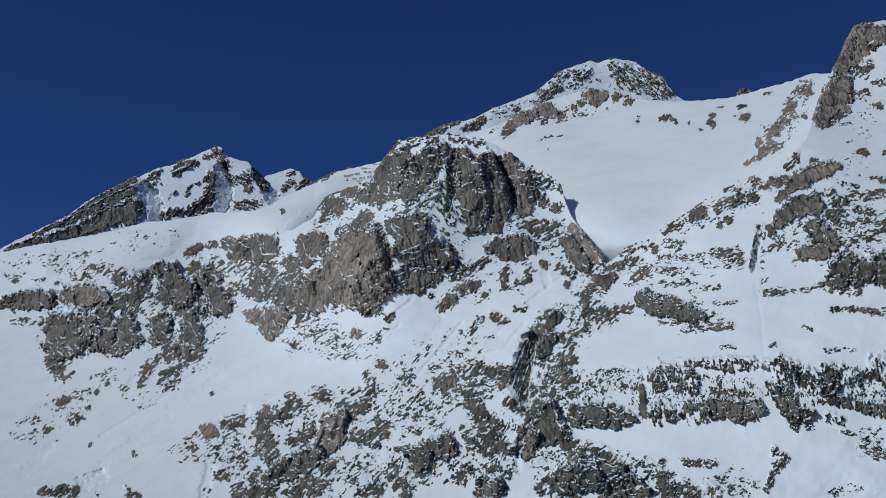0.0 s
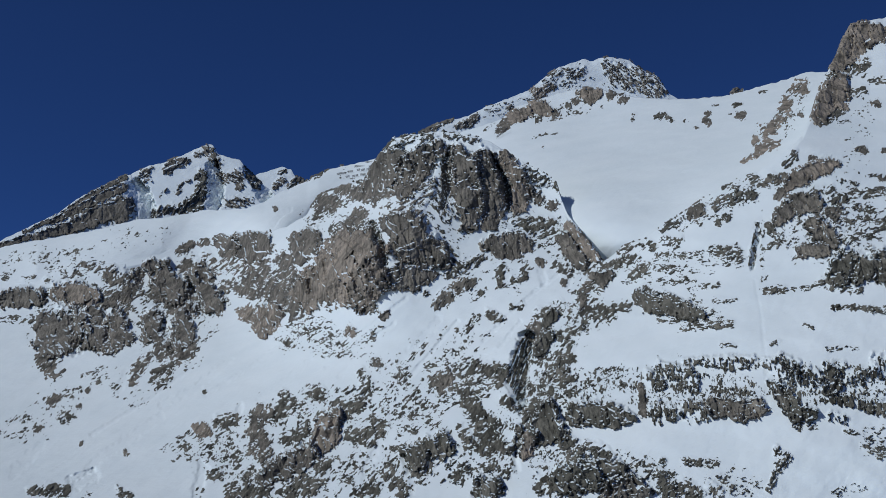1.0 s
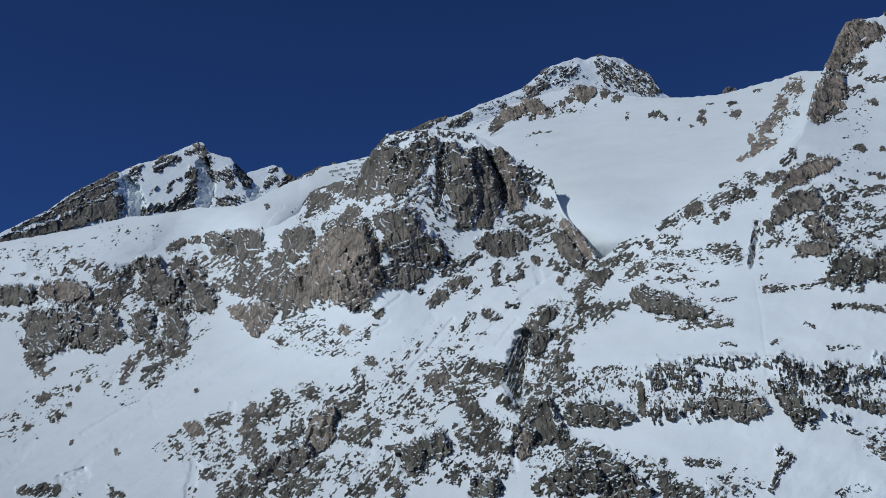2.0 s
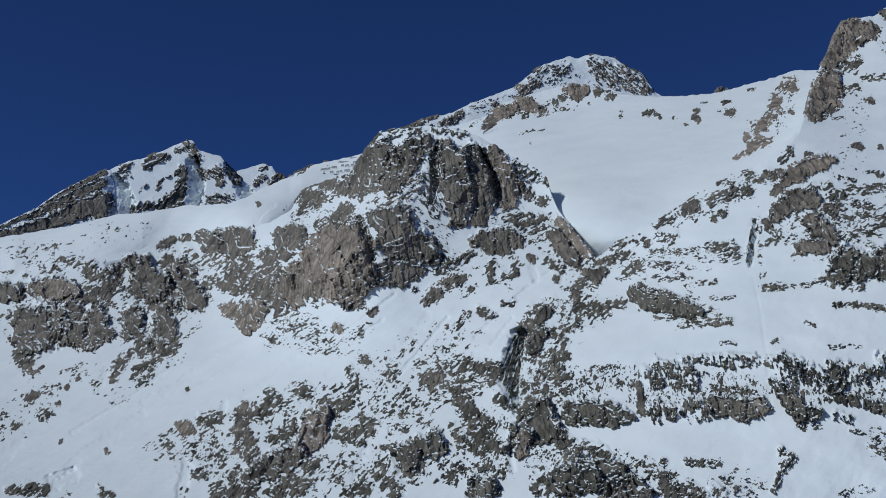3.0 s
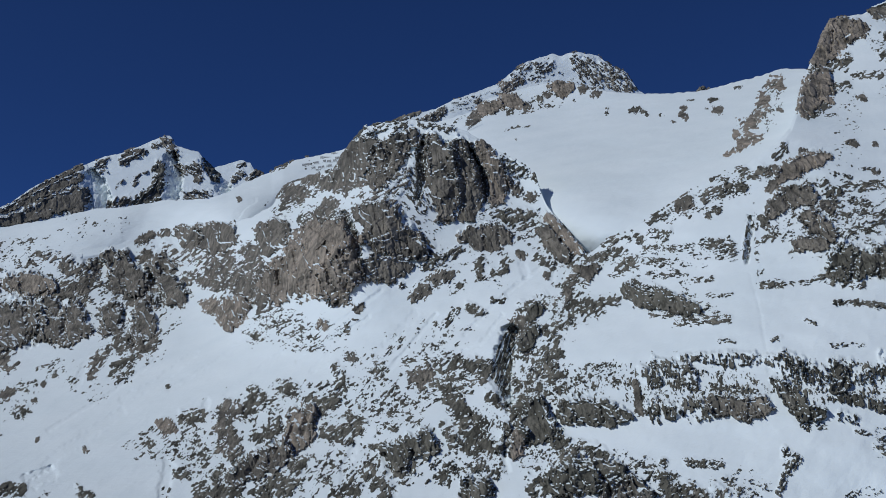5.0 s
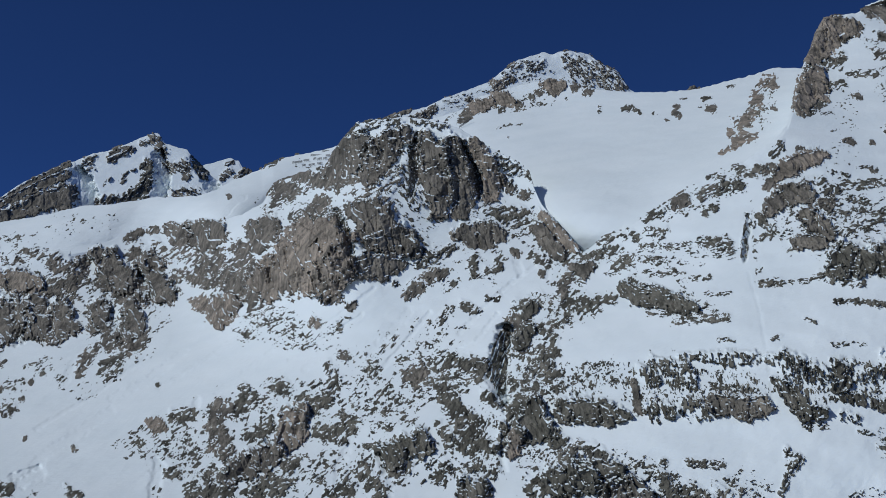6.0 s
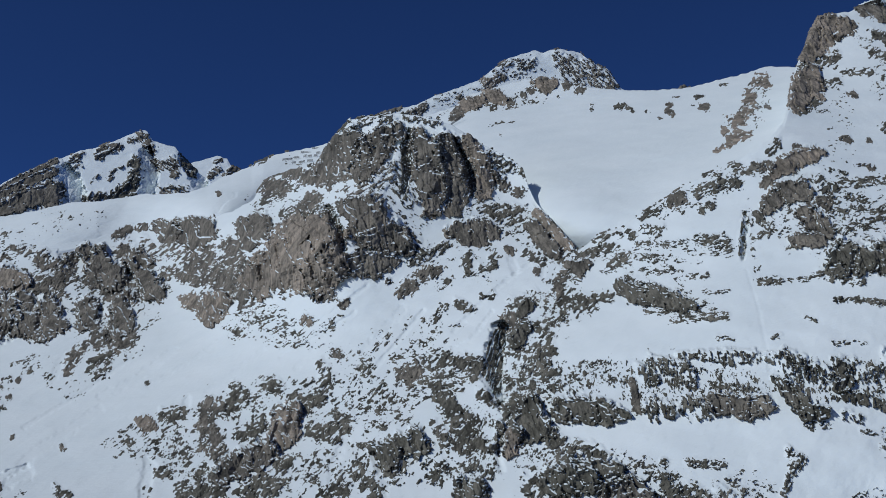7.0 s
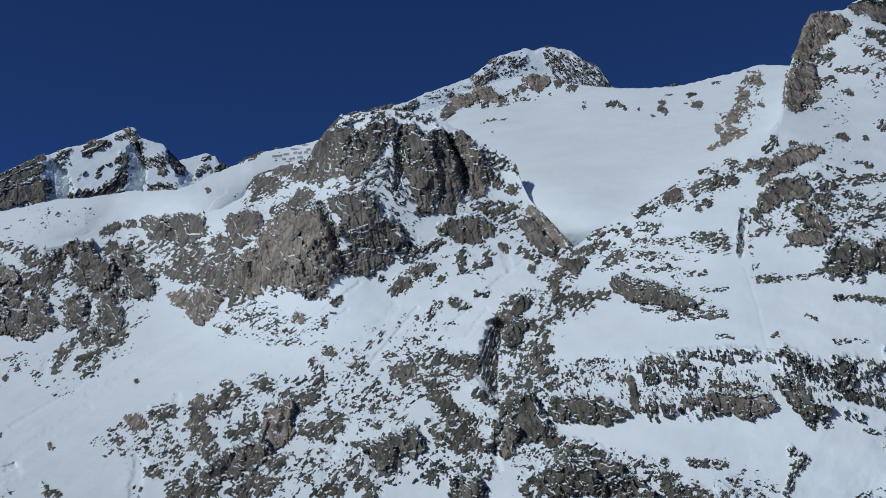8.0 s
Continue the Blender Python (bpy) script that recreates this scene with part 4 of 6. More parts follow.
rock("rock_band", FRONT, [(190.8, 98.0, 9.5), (203.8, 98.0, 7.3)], 1.3, 1.28, 0.8, 84, 2.2, 1.6, 0)
rock("rock_band", FRONT, [(218.9, 100.5, 10.1), (228.7, 98.0, 8.4)], 1.3, 1.25, 0.8, 84, 2.2, 1.6, 0)
rock("cliff", FRONT, [(240.1, 104.5, 8.5), (258.0, 102.0, 9.5), (276.0, 103.0, 8.5)], 3.1, 1.91, 0.96, 84, 3, 3.1, 1)
rock("rock_ledge", FRONT, [(237.7, 114.4, 3.9), (259.0, 118.5, 3.9), (274.8, 115.5, 3.9)], 0.6, 0.82, 0.6, 60, 2.6, 1.4, 0)
rock("rock_band", FRONT, [(217.6, 143.2, 4.0), (240.3, 143.2, 5.1), (255.4, 141.7, 7.3), (276.7, 143.2, 6.2)], 1.3, 1.32, 0.72, 84, 2.2, 1.6, 0)
rock("rock_band", FRONT, [(287.8, 143.2, 5.1), (300.6, 138.1, 9.6), (308.2, 132.5, 8.5)], 1.3, 1.26, 0.72, 84, 2.2, 1.6, 0)
rock("rock_band", FRONT, [(316.2, 131.5, 9.0), (330.0, 128.0, 8.5)], 1.2, 1.23, 0.72, 84, 2.2, 1.5, 0)
rock("cliff", FRONT, [(290.5, 124.5, 3.5), (297.3, 120.5, 7.0), (304.4, 108.0, 9.5), (310.6, 98.0, 8.0), (323.6, 98.0, 6.0)], 3.0, 1.88, 0.86, 84, 3, 3.0, 0)
rock("scattered_rocks", FRONT, [(311.8, 87.6, 5.5), (327.8, 87.6, 4.0)], 0.0, 0.88, 0.5, 30, 2.6, 1.3, 0)
rock("cliff", FRONT, [(344.6, 134.6, 6.6), (346.8, 124.5, 6.5), (339.3, 118.5, 4.5)], 3.0, 1.88, 0.96, 84, 3, 3.0, 0)
rock("rock_band", FRONT, [(361.0, 125.5, 4.5), (368.3, 128.5, 7.3), (380.9, 134.6, 6.8)], 1.2, 1.20, 0.72, 84, 2.2, 1.5, 0)
rock("rock_band", FRONT, [(389.6, 140.6, 10.2), (406.5, 138.1, 11.3)], 1.2, 1.20, 0.72, 84, 2.2, 1.5, 0)
rock("rock_band", FRONT, [(343.7, 111.4, 4.5), (358.6, 109.5, 5.0), (373.2, 105.5, 5.6), (388.9, 102.0, 7.3), (407.5, 98.0, 7.8)], 1.2, 1.17, 0.92, 84, 2.2, 1.5, 0)
rock("rock_band", FRONT, [(341.4, 95.5, 5.0), (353.1, 92.5, 4.5)], 1.2, 1.16, 0.72, 84, 2.2, 1.5, 0)
rock("rock_ledge", FRONT, [(351.3, 83.2, 2.8), (362.1, 81.7, 2.2)], 0.6, 0.74, 0.45, 14, 2.6, 1.3, 0)
rock("rock_ledge", FRONT, [(369.0, 69.9, 5.0), (380.5, 65.0, 7.2), (399.0, 62.1, 6.7)], 0.6, 0.73, 0.6, -15, 2.6, 1.3, 0)
rock("scattered_rocks", FRONT, [(375.2, 83.2, 3.5), (373.0, 75.8, 3.5), (384.1, 88.1, 3.0)], 0.0, 0.85, 0.33, 30, 2.6, 1.3, 0)
rock("rock_outcrop", FRONT, [(290.6, 68.4, 3.3), (291.2, 63.5, 4.4), (298.0, 61.1, 5.0), (292.0, 53.8, 3.9), (286.9, 44.1, 2.8), (281.2, 33.0, 2.8)], 1.4, 1.54, 0.78, 50, 2.4, 2.0, 0)
rock("rock_ledge", FRONT, [(210.6, 57.2, 3.9), (223.4, 56.2, 4.4), (238.2, 55.3, 3.3)], 0.6, 0.77, 0.7, 14, 2.6, 1.3, 0)
rock("rock_outcrop", FRONT, [(191.9, 57.2, 3.9)], 1.5, 1.63, 0.78, 35, 2.4, 2.1, 0)
rock("scattered_rocks", FRONT, [(176.2, 60.1, 4.0), (165.7, 47.5, 4.9)], 0.0, 0.91, 0.3, 30, 2.6, 1.4, 0)
rock("cliff", FRONT, [(122.4, 50.4, 9.9), (137.1, 46.5, 12.8), (154.0, 50.4, 7.9)], 3.1, 1.91, 0.96, 84, 3, 3.1, 0)
rock("cliff", FRONT, [(146.5, 33.0, 7.9), (161.3, 35.9, 10.8), (174.9, 31.1, 5.9)], 3.0, 1.84, 0.96, 84, 3, 3.0, 1)
rock("rock_outcrop", FRONT, [(127.0, 69.9, 5.6), (137.7, 65.0, 7.8), (146.5, 60.1, 5.5)], 1.6, 1.71, 0.6, 35, 2.4, 2.2, 0)
rock("rock_outcrop", FRONT, [(109.7, 73.3, 10.0), (116.8, 60.1, 8.9)], 1.6, 1.74, 0.78, 35, 2.4, 2.3, 0)
rock("rock_outcrop", FRONT, [(90.5, 35.9, 12.1), (111.1, 34.0, 13.2)], 1.5, 1.66, 0.78, 35, 2.4, 2.2, 0)
rock("rock_outcrop", FRONT, [(188.3, 44.1, 6.6), (195.5, 31.1, 8.8)], 1.5, 1.58, 0.78, 35, 2.4, 2.0, 0)
rock("rock_outcrop", FRONT, [(209.4, 33.0, 8.3), (219.9, 28.2, 7.1)], 1.4, 1.55, 0.78, 35, 2.4, 2.0, 0)
rock("rock_outcrop", FRONT, [(230.2, 35.9, 5.0), (238.8, 31.1, 5.0)], 1.4, 1.54, 0.6, 35, 2.4, 2.0, 0)
rock("scattered_rocks", FRONT, [(248.8, 34.0, 5.9), (263.3, 31.1, 5.9)], 0.0, 0.85, 0.35, 30, 2.6, 1.3, 0)
rock("scattered_rocks", FRONT, [(341.9, 31.1, 7.9), (362.0, 35.9, 3.9)], 0.0, 0.82, 0.35, 30, 2.6, 1.3, 0)
rock("rock_ledge", FRONT, [(248.9, 35.9, 3.3), (239.5, 44.1, 3.3)], 0.6, 0.74, 0.5, 14, 2.6, 1.3, 0)
rock("cliff", FRONT, [(180.3, 202.4, 6.7), (188.2, 196.1, 8.7), (208.5, 194.0, 9.2), (223.6, 188.8, 7.7), (233.7, 186.8, 4.1)], 3.7, 2.31, 0.96, 84, 3, 3.7, 0)
rock("rock_outcrop", FRONT, [(182.6, 208.6, 5.2), (198.8, 205.0, 5.2)], 2.0, 2.11, 0.7, 35, 2.4, 2.7, 0)
rock("rock_ledge", FRONT, [(216.7, 173.3, 4.0), (237.2, 177.4, 4.6), (258.7, 178.5, 5.1)], 0.7, 0.91, 0.65, 8, 2.6, 1.6, 0)
rock("rock_ledge", FRONT, [(196.7, 180.5, 2.3), (227.3, 181.6, 4.0), (243.8, 185.7, 3.4)], 0.7, 0.94, 0.5, 8, 2.6, 1.6, 0)
rock("rock_ledge", FRONT, [(246.1, 199.2, 3.4), (265.1, 200.3, 2.3)], 0.7, 0.94, 0.5, 14, 2.6, 1.6, 0)
rock("rock_ledge", FRONT, [(224.7, 210.2, 2.3), (250.6, 213.9, 2.9)], 0.7, 0.97, 0.5, 14, 2.6, 1.7, 0)
rock("rock_ledge", FRONT, [(208.6, 216.0, 2.9), (230.2, 217.0, 2.3)], 0.8, 1.00, 0.5, 14, 2.6, 1.7, 0)
rock("cliff", FRONT, [(140.0, 222.3, 4.1), (147.0, 219.1, 7.2), (154.4, 223.3, 4.1)], 4.3, 2.66, 0.96, 84, 3, 4.3, 1)
rock("rock_outcrop", FRONT, [(150.0, 229.7, 4.6), (158.9, 232.8, 5.2)], 2.2, 2.35, 0.78, 35, 2.4, 3.0, 0)
rock("rock_outcrop", FRONT, [(164.1, 235.0, 4.6), (171.4, 236.6, 5.2), (179.8, 239.2, 3.5)], 2.1, 2.31, 0.78, 35, 2.4, 3.0, 0)
rock("rock_outcrop", FRONT, [(167.6, 244.5, 5.2), (172.4, 248.3, 4.6)], 2.2, 2.36, 0.78, 35, 2.4, 3.1, 0)
rock("rock_outcrop", FRONT, [(181.8, 249.9, 5.2)], 2.2, 2.33, 0.78, 35, 2.4, 3.0, 0)
rock("rock_outcrop", FRONT, [(134.5, 212.8, 6.3), (129.1, 202.4, 5.7), (125.7, 194.5, 4.6)], 2.1, 2.26, 0.78, 35, 2.4, 2.9, 1)
rock("rock_outcrop", FRONT, [(131.6, 185.7, 8.0), (138.8, 188.8, 9.1), (150.0, 186.8, 8.0)], 2.0, 2.15, 0.78, 35, 2.4, 2.8, 0)
rock("rock_outcrop", FRONT, [(158.9, 193.0, 5.7), (167.7, 194.5, 5.7)], 2.0, 2.12, 0.78, 35, 2.4, 2.8, 0)
rock("rock_outcrop", FRONT, [(173.8, 220.7, 4.6), (179.2, 226.0, 6.3), (188.6, 228.6, 6.3)], 2.1, 2.23, 0.72, 35, 2.4, 2.9, 0)
rock("rock_ledge", FRONT, [(204.1, 228.6, 5.2), (216.8, 226.5, 3.5)], 0.8, 1.03, 0.5, 14, 2.6, 1.8, 0)
rock("rock_ledge", FRONT, [(198.4, 240.3, 4.1), (221.2, 241.3, 4.1), (236.8, 243.5, 4.1)], 0.8, 1.05, 0.5, 14, 2.6, 1.8, 0)
rock("rock_outcrop", FRONT, [(205.3, 254.1, 5.8), (211.4, 252.0, 5.8), (219.9, 255.2, 4.1)], 2.1, 2.24, 0.78, 35, 2.4, 2.9, 0)
rock("rock_outcrop", FRONT, [(190.8, 255.2, 2.9), (194.7, 248.8, 4.6)], 2.1, 2.30, 0.78, 35, 2.4, 3.0, 0)
rock("rock_outcrop", FRONT, [(247.3, 245.6, 4.6), (257.6, 245.6, 5.2), (269.0, 244.5, 5.8)], 1.9, 2.10, 0.78, 15, 2.4, 2.7, 0)
rock("rock_ledge", FRONT, [(257.1, 236.6, 4.0), (272.7, 238.2, 4.0)], 0.8, 0.99, 0.5, 14, 2.6, 1.7, 0)
rock("rock_outcrop", FRONT, [(254.0, 271.3, 3.5), (260.0, 275.6, 4.7)], 2.0, 2.21, 0.78, 35, 2.4, 2.9, 0)
rock("rock_outcrop", FRONT, [(263.7, 276.7, 3.5)], 2.0, 2.21, 0.78, 35, 2.4, 2.9, 0)
rock("rock_outcrop", FRONT, [(252.9, 287.6, 4.7), (259.4, 291.9, 6.4), (267.9, 294.1, 5.9)], 2.1, 2.27, 0.78, 35, 2.4, 2.9, 0)
rock("rock_outcrop", FRONT, [(276.6, 298.5, 7.0), (287.0, 298.5, 7.0)], 2.1, 2.26, 0.78, 35, 2.4, 2.9, 0)
rock("boulder", FRONT, [(239.2, 285.4, 5.8), (231.6, 280.0, 5.3)], 1.7, 1.27, 0.96, 50, 1.5, 2.5, 1)
rock("rock_outcrop", FRONT, [(211.3, 271.3, 4.1), (219.2, 273.5, 3.5), (203.2, 264.9, 2.9)], 2.1, 2.31, 0.78, 35, 2.4, 3.0, 0)
rock("rock_outcrop", FRONT, [(289.6, 313.8, 5.3), (299.8, 309.4, 5.3), (308.0, 313.8, 6.5)], 2.1, 2.28, 0.78, 35, 2.4, 3.0, 0)
rock("boulder", FRONT, [(315.0, 301.2, 4.7), (311.1, 297.4, 3.5)], 1.6, 1.22, 0.96, 50, 1.5, 2.4, 1)
rock("boulder", FRONT, [(313.3, 313.8, 4.7), (319.8, 316.0, 3.5)], 1.7, 1.25, 0.96, 50, 1.5, 2.5, 1)
rock("cliff", FRONT, [(322.3, 308.3, 5.8), (334.6, 317.1, 8.4), (349.9, 324.8, 7.4), (362.8, 328.1, 5.8), (369.2, 328.7, 3.2)], 4.1, 2.57, 0.96, 84, 3, 4.1, 2)
rock("boulder", FRONT, [(346.9, 333.7, 3.5)], 1.7, 1.28, 0.96, 50, 1.5, 2.6, 1)
rock("rock_outcrop", FRONT, [(320.7, 328.1, 4.1), (327.9, 333.7, 4.7), (331.0, 339.8, 3.6)], 2.2, 2.32, 0.78, 35, 2.4, 3.0, 0)
rock("cliff", FRONT, [(308.2, 272.4, 4.2), (315.1, 281.0, 7.3), (328.4, 290.8, 9.4), (343.1, 291.9, 8.9)], 3.9, 2.44, 0.96, 84, 3, 3.9, 1)
rock("rock_outcrop", FRONT, [(300.8, 270.2, 4.7), (303.3, 261.6, 4.7)], 1.9, 2.10, 0.78, 25, 2.4, 2.7, 0)
rock("rock_ledge", FRONT, [(299.3, 248.8, 4.1), (307.9, 254.1, 4.6), (312.0, 260.6, 3.5)], 0.8, 0.99, 0.6, 30, 2.6, 1.7, 0)
rock("cliff", FRONT, [(342.4, 270.2, 8.3), (349.1, 263.2, 9.4), (356.8, 255.2, 7.3)], 3.7, 2.31, 0.96, 84, 3, 3.7, 1)
rock("cliff", FRONT, [(328.0, 245.6, 5.7), (339.6, 247.7, 7.2), (349.7, 245.6, 6.2)], 3.7, 2.26, 0.96, 84, 3, 3.7, 1)
rock("rock_outcrop", FRONT, [(359.1, 295.7, 5.3), (369.4, 294.1, 7.0)], 2.0, 2.11, 0.75, 35, 2.4, 2.7, 0)
rock("rock_outcrop", FRONT, [(380.5, 301.2, 4.7), (390.8, 299.5, 4.7), (407.9, 302.8, 5.3), (428.1, 305.0, 4.7)], 2.0, 2.12, 0.72, 10, 2.4, 2.7, 0)
rock("rock_ledge", FRONT, [(381.8, 286.5, 4.1), (397.3, 284.3, 5.3)], 0.8, 0.99, 0.6, 14, 2.6, 1.7, 0)
rock("rock_ledge", FRONT, [(362.4, 272.4, 4.7), (378.1, 274.0, 4.1), (404.2, 274.0, 4.7), (425.1, 275.6, 4.7)], 0.7, 0.97, 0.5, 15, 2.6, 1.7, 0)
rock("rock_outcrop", FRONT, [(361.8, 265.9, 4.7), (371.3, 255.2, 7.0), (387.3, 260.6, 7.0), (403.3, 264.9, 5.2)], 1.8, 1.98, 0.45, 25, 2.4, 2.6, 0)
rock("cliff", FRONT, [(370.1, 241.9, 7.2), (358.2, 223.3, 9.3), (379.4, 229.7, 13.4), (400.8, 227.6, 15.5), (425.6, 228.6, 17.5)], 3.5, 2.14, 0.86, 22, 5, 3.5, 0)
rock("rock_outcrop", FRONT, [(344.7, 215.4, 5.8), (362.2, 210.2, 5.2), (377.6, 210.2, 4.6)], 1.7, 1.84, 0.6, 30, 2.4, 2.4, 0)
rock("rock_ledge", FRONT, [(350.5, 193.0, 2.3), (366.9, 193.5, 2.9), (382.1, 191.9, 3.4), (399.3, 190.4, 3.4), (416.5, 188.8, 3.4)], 0.7, 0.85, 0.8, 14, 2.6, 1.5, 0)
rock("rock_ledge", FRONT, [(292.8, 207.6, 4.6), (308.8, 209.7, 4.0)], 0.7, 0.92, 0.7, 14, 2.6, 1.6, 0)
rock("rock_ledge", FRONT, [(318.6, 210.2, 3.4), (332.5, 210.7, 2.3), (344.6, 213.9, 2.9)], 0.7, 0.90, 0.5, 14, 2.6, 1.6, 0)
rock("rock_ledge", FRONT, [(323.8, 177.4, 2.3), (331.7, 174.9, 1.7)], 0.7, 0.85, 0.5, 14, 2.6, 1.5, 0)
rock("rock_ledge", FRONT, [(293.0, 160.0, 2.3), (300.3, 162.0, 2.3)], 0.7, 0.85, 0.5, 14, 2.6, 1.5, 0)
rock("rock_ledge", FRONT, [(343.4, 155.9, 2.3), (368.7, 155.9, 2.3)], 0.6, 0.81, 0.5, 14, 2.6, 1.4, 0)
rock("rock_ledge", FRONT, [(249.4, 159.0, 2.8), (260.4, 157.9, 2.8)], 0.7, 0.87, 0.5, 14, 2.6, 1.5, 0)
rock("scattered_rocks", FRONT, [(296.4, 282.1, 2.1), (290.9, 218.1, 3.1), (293.9, 223.3, 2.6)], 0.0, 1.12, 0.35, 30, 2.6, 1.7, 0)
rock("rock_outcrop", FRONT, [(290.9, 270.2, 2.9), (288.8, 255.2, 4.1), (284.0, 245.6, 4.1), (281.4, 229.7, 2.3)], 1.9, 2.07, 0.62, 80, 2.4, 2.7, 0)
rock("cliff", FRONT, [(420.8, 461.7, 9.8), (402.6, 459.3, 14.1), (391.0, 444.1, 11.9), (379.9, 429.0, 7.6)], 4.8, 2.40, 0.99, 84, 3, 8.4, 2)
rock("rock_outcrop", FRONT, [(370.0, 413.4, 4.8), (375.9, 419.7, 6.0), (391.5, 425.5, 7.2), (399.9, 423.2, 6.0), (409.4, 432.5, 4.2)], 2.8, 3.05, 0.78, 35, 2.4, 4.0, 0)
rock("cliff", FRONT, [(379.4, 410.5, 9.7), (374.0, 397.9, 12.9), (364.5, 386.5, 10.2), (355.0, 374.6, 6.4)], 4.1, 2.30, 0.99, 84, 3, 6.6, 2)
rock("rock_outcrop", FRONT, [(378.0, 381.9, 6.0), (365.6, 373.5, 5.4), (358.7, 367.8, 3.6)], 2.4, 2.59, 0.78, 35, 2.4, 3.4, 0)
rock("rock_outcrop", FRONT, [(390.2, 399.0, 5.4), (401.1, 401.3, 6.0)], 2.6, 2.82, 0.62, 35, 2.4, 3.7, 0)
rock("rock_ledge", FRONT, [(374.8, 369.5, 2.4), (382.5, 371.8, 2.4)], 0.9, 1.23, 0.5, 14, 2.6, 2.1, 0)
rock("rock_ledge", FRONT, [(409.1, 412.2, 3.6), (419.8, 411.7, 4.2), (433.4, 413.4, 4.8)], 1.1, 1.38, 0.7, 14, 2.6, 2.4, 0)
rock("boulder", FRONT, [(412.4, 389.3, 4.2)], 2.0, 1.49, 0.96, 50, 1.5, 3.0, 1)
rock("boulder", FRONT, [(388.4, 343.1, 2.4), (395.8, 342.6, 3.6)], 1.7, 1.29, 0.96, 50, 1.5, 2.6, 1)
rock("boulder", FRONT, [(413.8, 342.6, 3.0)], 1.7, 1.29, 0.96, 50, 1.5, 2.6, 1)
rock("rock_ledge", FRONT, [(395.1, 317.1, 1.8), (405.7, 318.2, 1.8)], 0.8, 1.05, 0.5, 14, 2.6, 1.8, 0)
rock("boulder", FRONT, [(409.1, 314.9, 3.5)], 1.6, 1.21, 0.96, 50, 1.5, 2.4, 1)
rock("rock_ledge", FRONT, [(376.2, 312.1, 2.4), (386.5, 309.4, 2.4)], 0.8, 1.04, 0.5, 14, 2.6, 1.8, 0)
rock("scattered_rocks", FRONT, [(365.9, 314.9, 2.6), (381.0, 306.7, 4.2)], 0.0, 1.21, 0.4, 30, 2.6, 1.8, 0)
rock("cliff", FRONT, [(445.9, 485.3, 12.0), (466.7, 474.6, 12.0), (478.9, 486.5, 10.9)], 6.3, 3.93, 0.96, 84, 3, 6.3, 1)
rock("rock_outcrop", FRONT, [(448.3, 454.0, 6.1), (463.6, 445.3, 8.5)], 2.9, 3.13, 0.78, 35, 2.4, 4.1, 0)
rock("rock_outcrop", FRONT, [(440.8, 433.6, 4.8), (456.4, 427.8, 7.3)], 2.7, 2.97, 0.78, 35, 2.4, 3.8, 0)
rock("scattered_rocks", FRONT, [(436.6, 445.3, 9.7), (449.9, 416.3, 9.7), (436.8, 393.3, 8.6)], 0.0, 1.59, 0.35, 30, 2.6, 2.4, 0)
rock("rock_outcrop", FRONT, [(432.9, 353.8, 5.9), (449.4, 359.4, 8.3)], 2.2, 2.38, 0.78, 35, 2.4, 3.1, 0)

# ---- back, west snowfield, summit and bowl
rock("boulder", SUMMIT, [(-11.7, 363.3, 5.1), (-2.1, 367.2, 5.8)], 4.0, 1.81, 0.96, 50, 1.5, 3.6, 1)
rock("boulder", SUMMIT, [(8.5, 372.3, 4.5), (12.8, 375.1, 3.9)], 4.1, 1.83, 0.96, 50, 1.5, 3.7, 1)
rock("boulder", SUMMIT, [(20.2, 366.7, 3.2), (25.5, 367.8, 3.9)], 4.0, 1.82, 0.96, 50, 1.5, 3.6, 1)
rock("boulder", SUMMIT, [(30.9, 369.5, 4.5), (36.3, 375.1, 3.9)], 4.1, 1.82, 0.96, 50, 1.5, 3.6, 1)
rock("rock_ledge", BACK, [(44.6, 362.2, 1.9), (53.8, 369.5, 1.9)], 1.6, 2.05, 0.5, 35, 2.6, 3.6, 0)
rock("boulder", BACK, [(59.0, 362.2, 3.9), (64.4, 367.2, 5.1)], 3.1, 2.30, 0.96, 50, 1.5, 4.6, 1)
rock("cliff", BACK, [(68.2, 373.5, 5.2), (76.8, 377.4, 6.3), (84.3, 380.8, 5.8)], 7.8, 4.84, 0.96, 84, 3, 7.8, 2)
rock("cliff", BACK, [(91.4, 387.6, 6.4), (98.3, 384.2, 6.9), (103.6, 381.9, 5.2)], 7.8, 4.82, 0.96, 84, 3, 7.8, 2)
rock("boulder", SUMMIT, [(96.5, 399.0, 6.5), (102.5, 403.6, 4.5)], 4.1, 1.87, 0.96, 50, 1.5, 3.7, 2)
rock("boulder", BACK, [(111.0, 378.5, 5.2)], 3.0, 2.25, 0.96, 50, 1.5, 4.5, 1)
rock("rock_outcrop", BACK, [(94.9, 373.5, 3.9)], 3.7, 4.04, 0.78, 35, 2.4, 5.2, 0)
rock("rock_outcrop", BACK, [(123.5, 387.6, 3.2), (124.4, 380.2, 2.6)], 3.8, 4.09, 0.78, 35, 2.4, 5.3, 0)
rock("boulder", BACK, [(130.6, 391.6, 3.9)], 3.1, 2.33, 0.96, 50, 1.5, 4.7, 1)
rock("cliff", BACK, [(137.2, 399.0, 4.6), (145.2, 397.9, 7.5), (152.3, 400.2, 4.6)], 7.9, 4.90, 0.96, 84, 3, 7.9, 2)
rock("boulder", BACK, [(164.0, 397.3, 4.5)], 3.2, 2.36, 0.96, 50, 1.5, 4.7, 1)
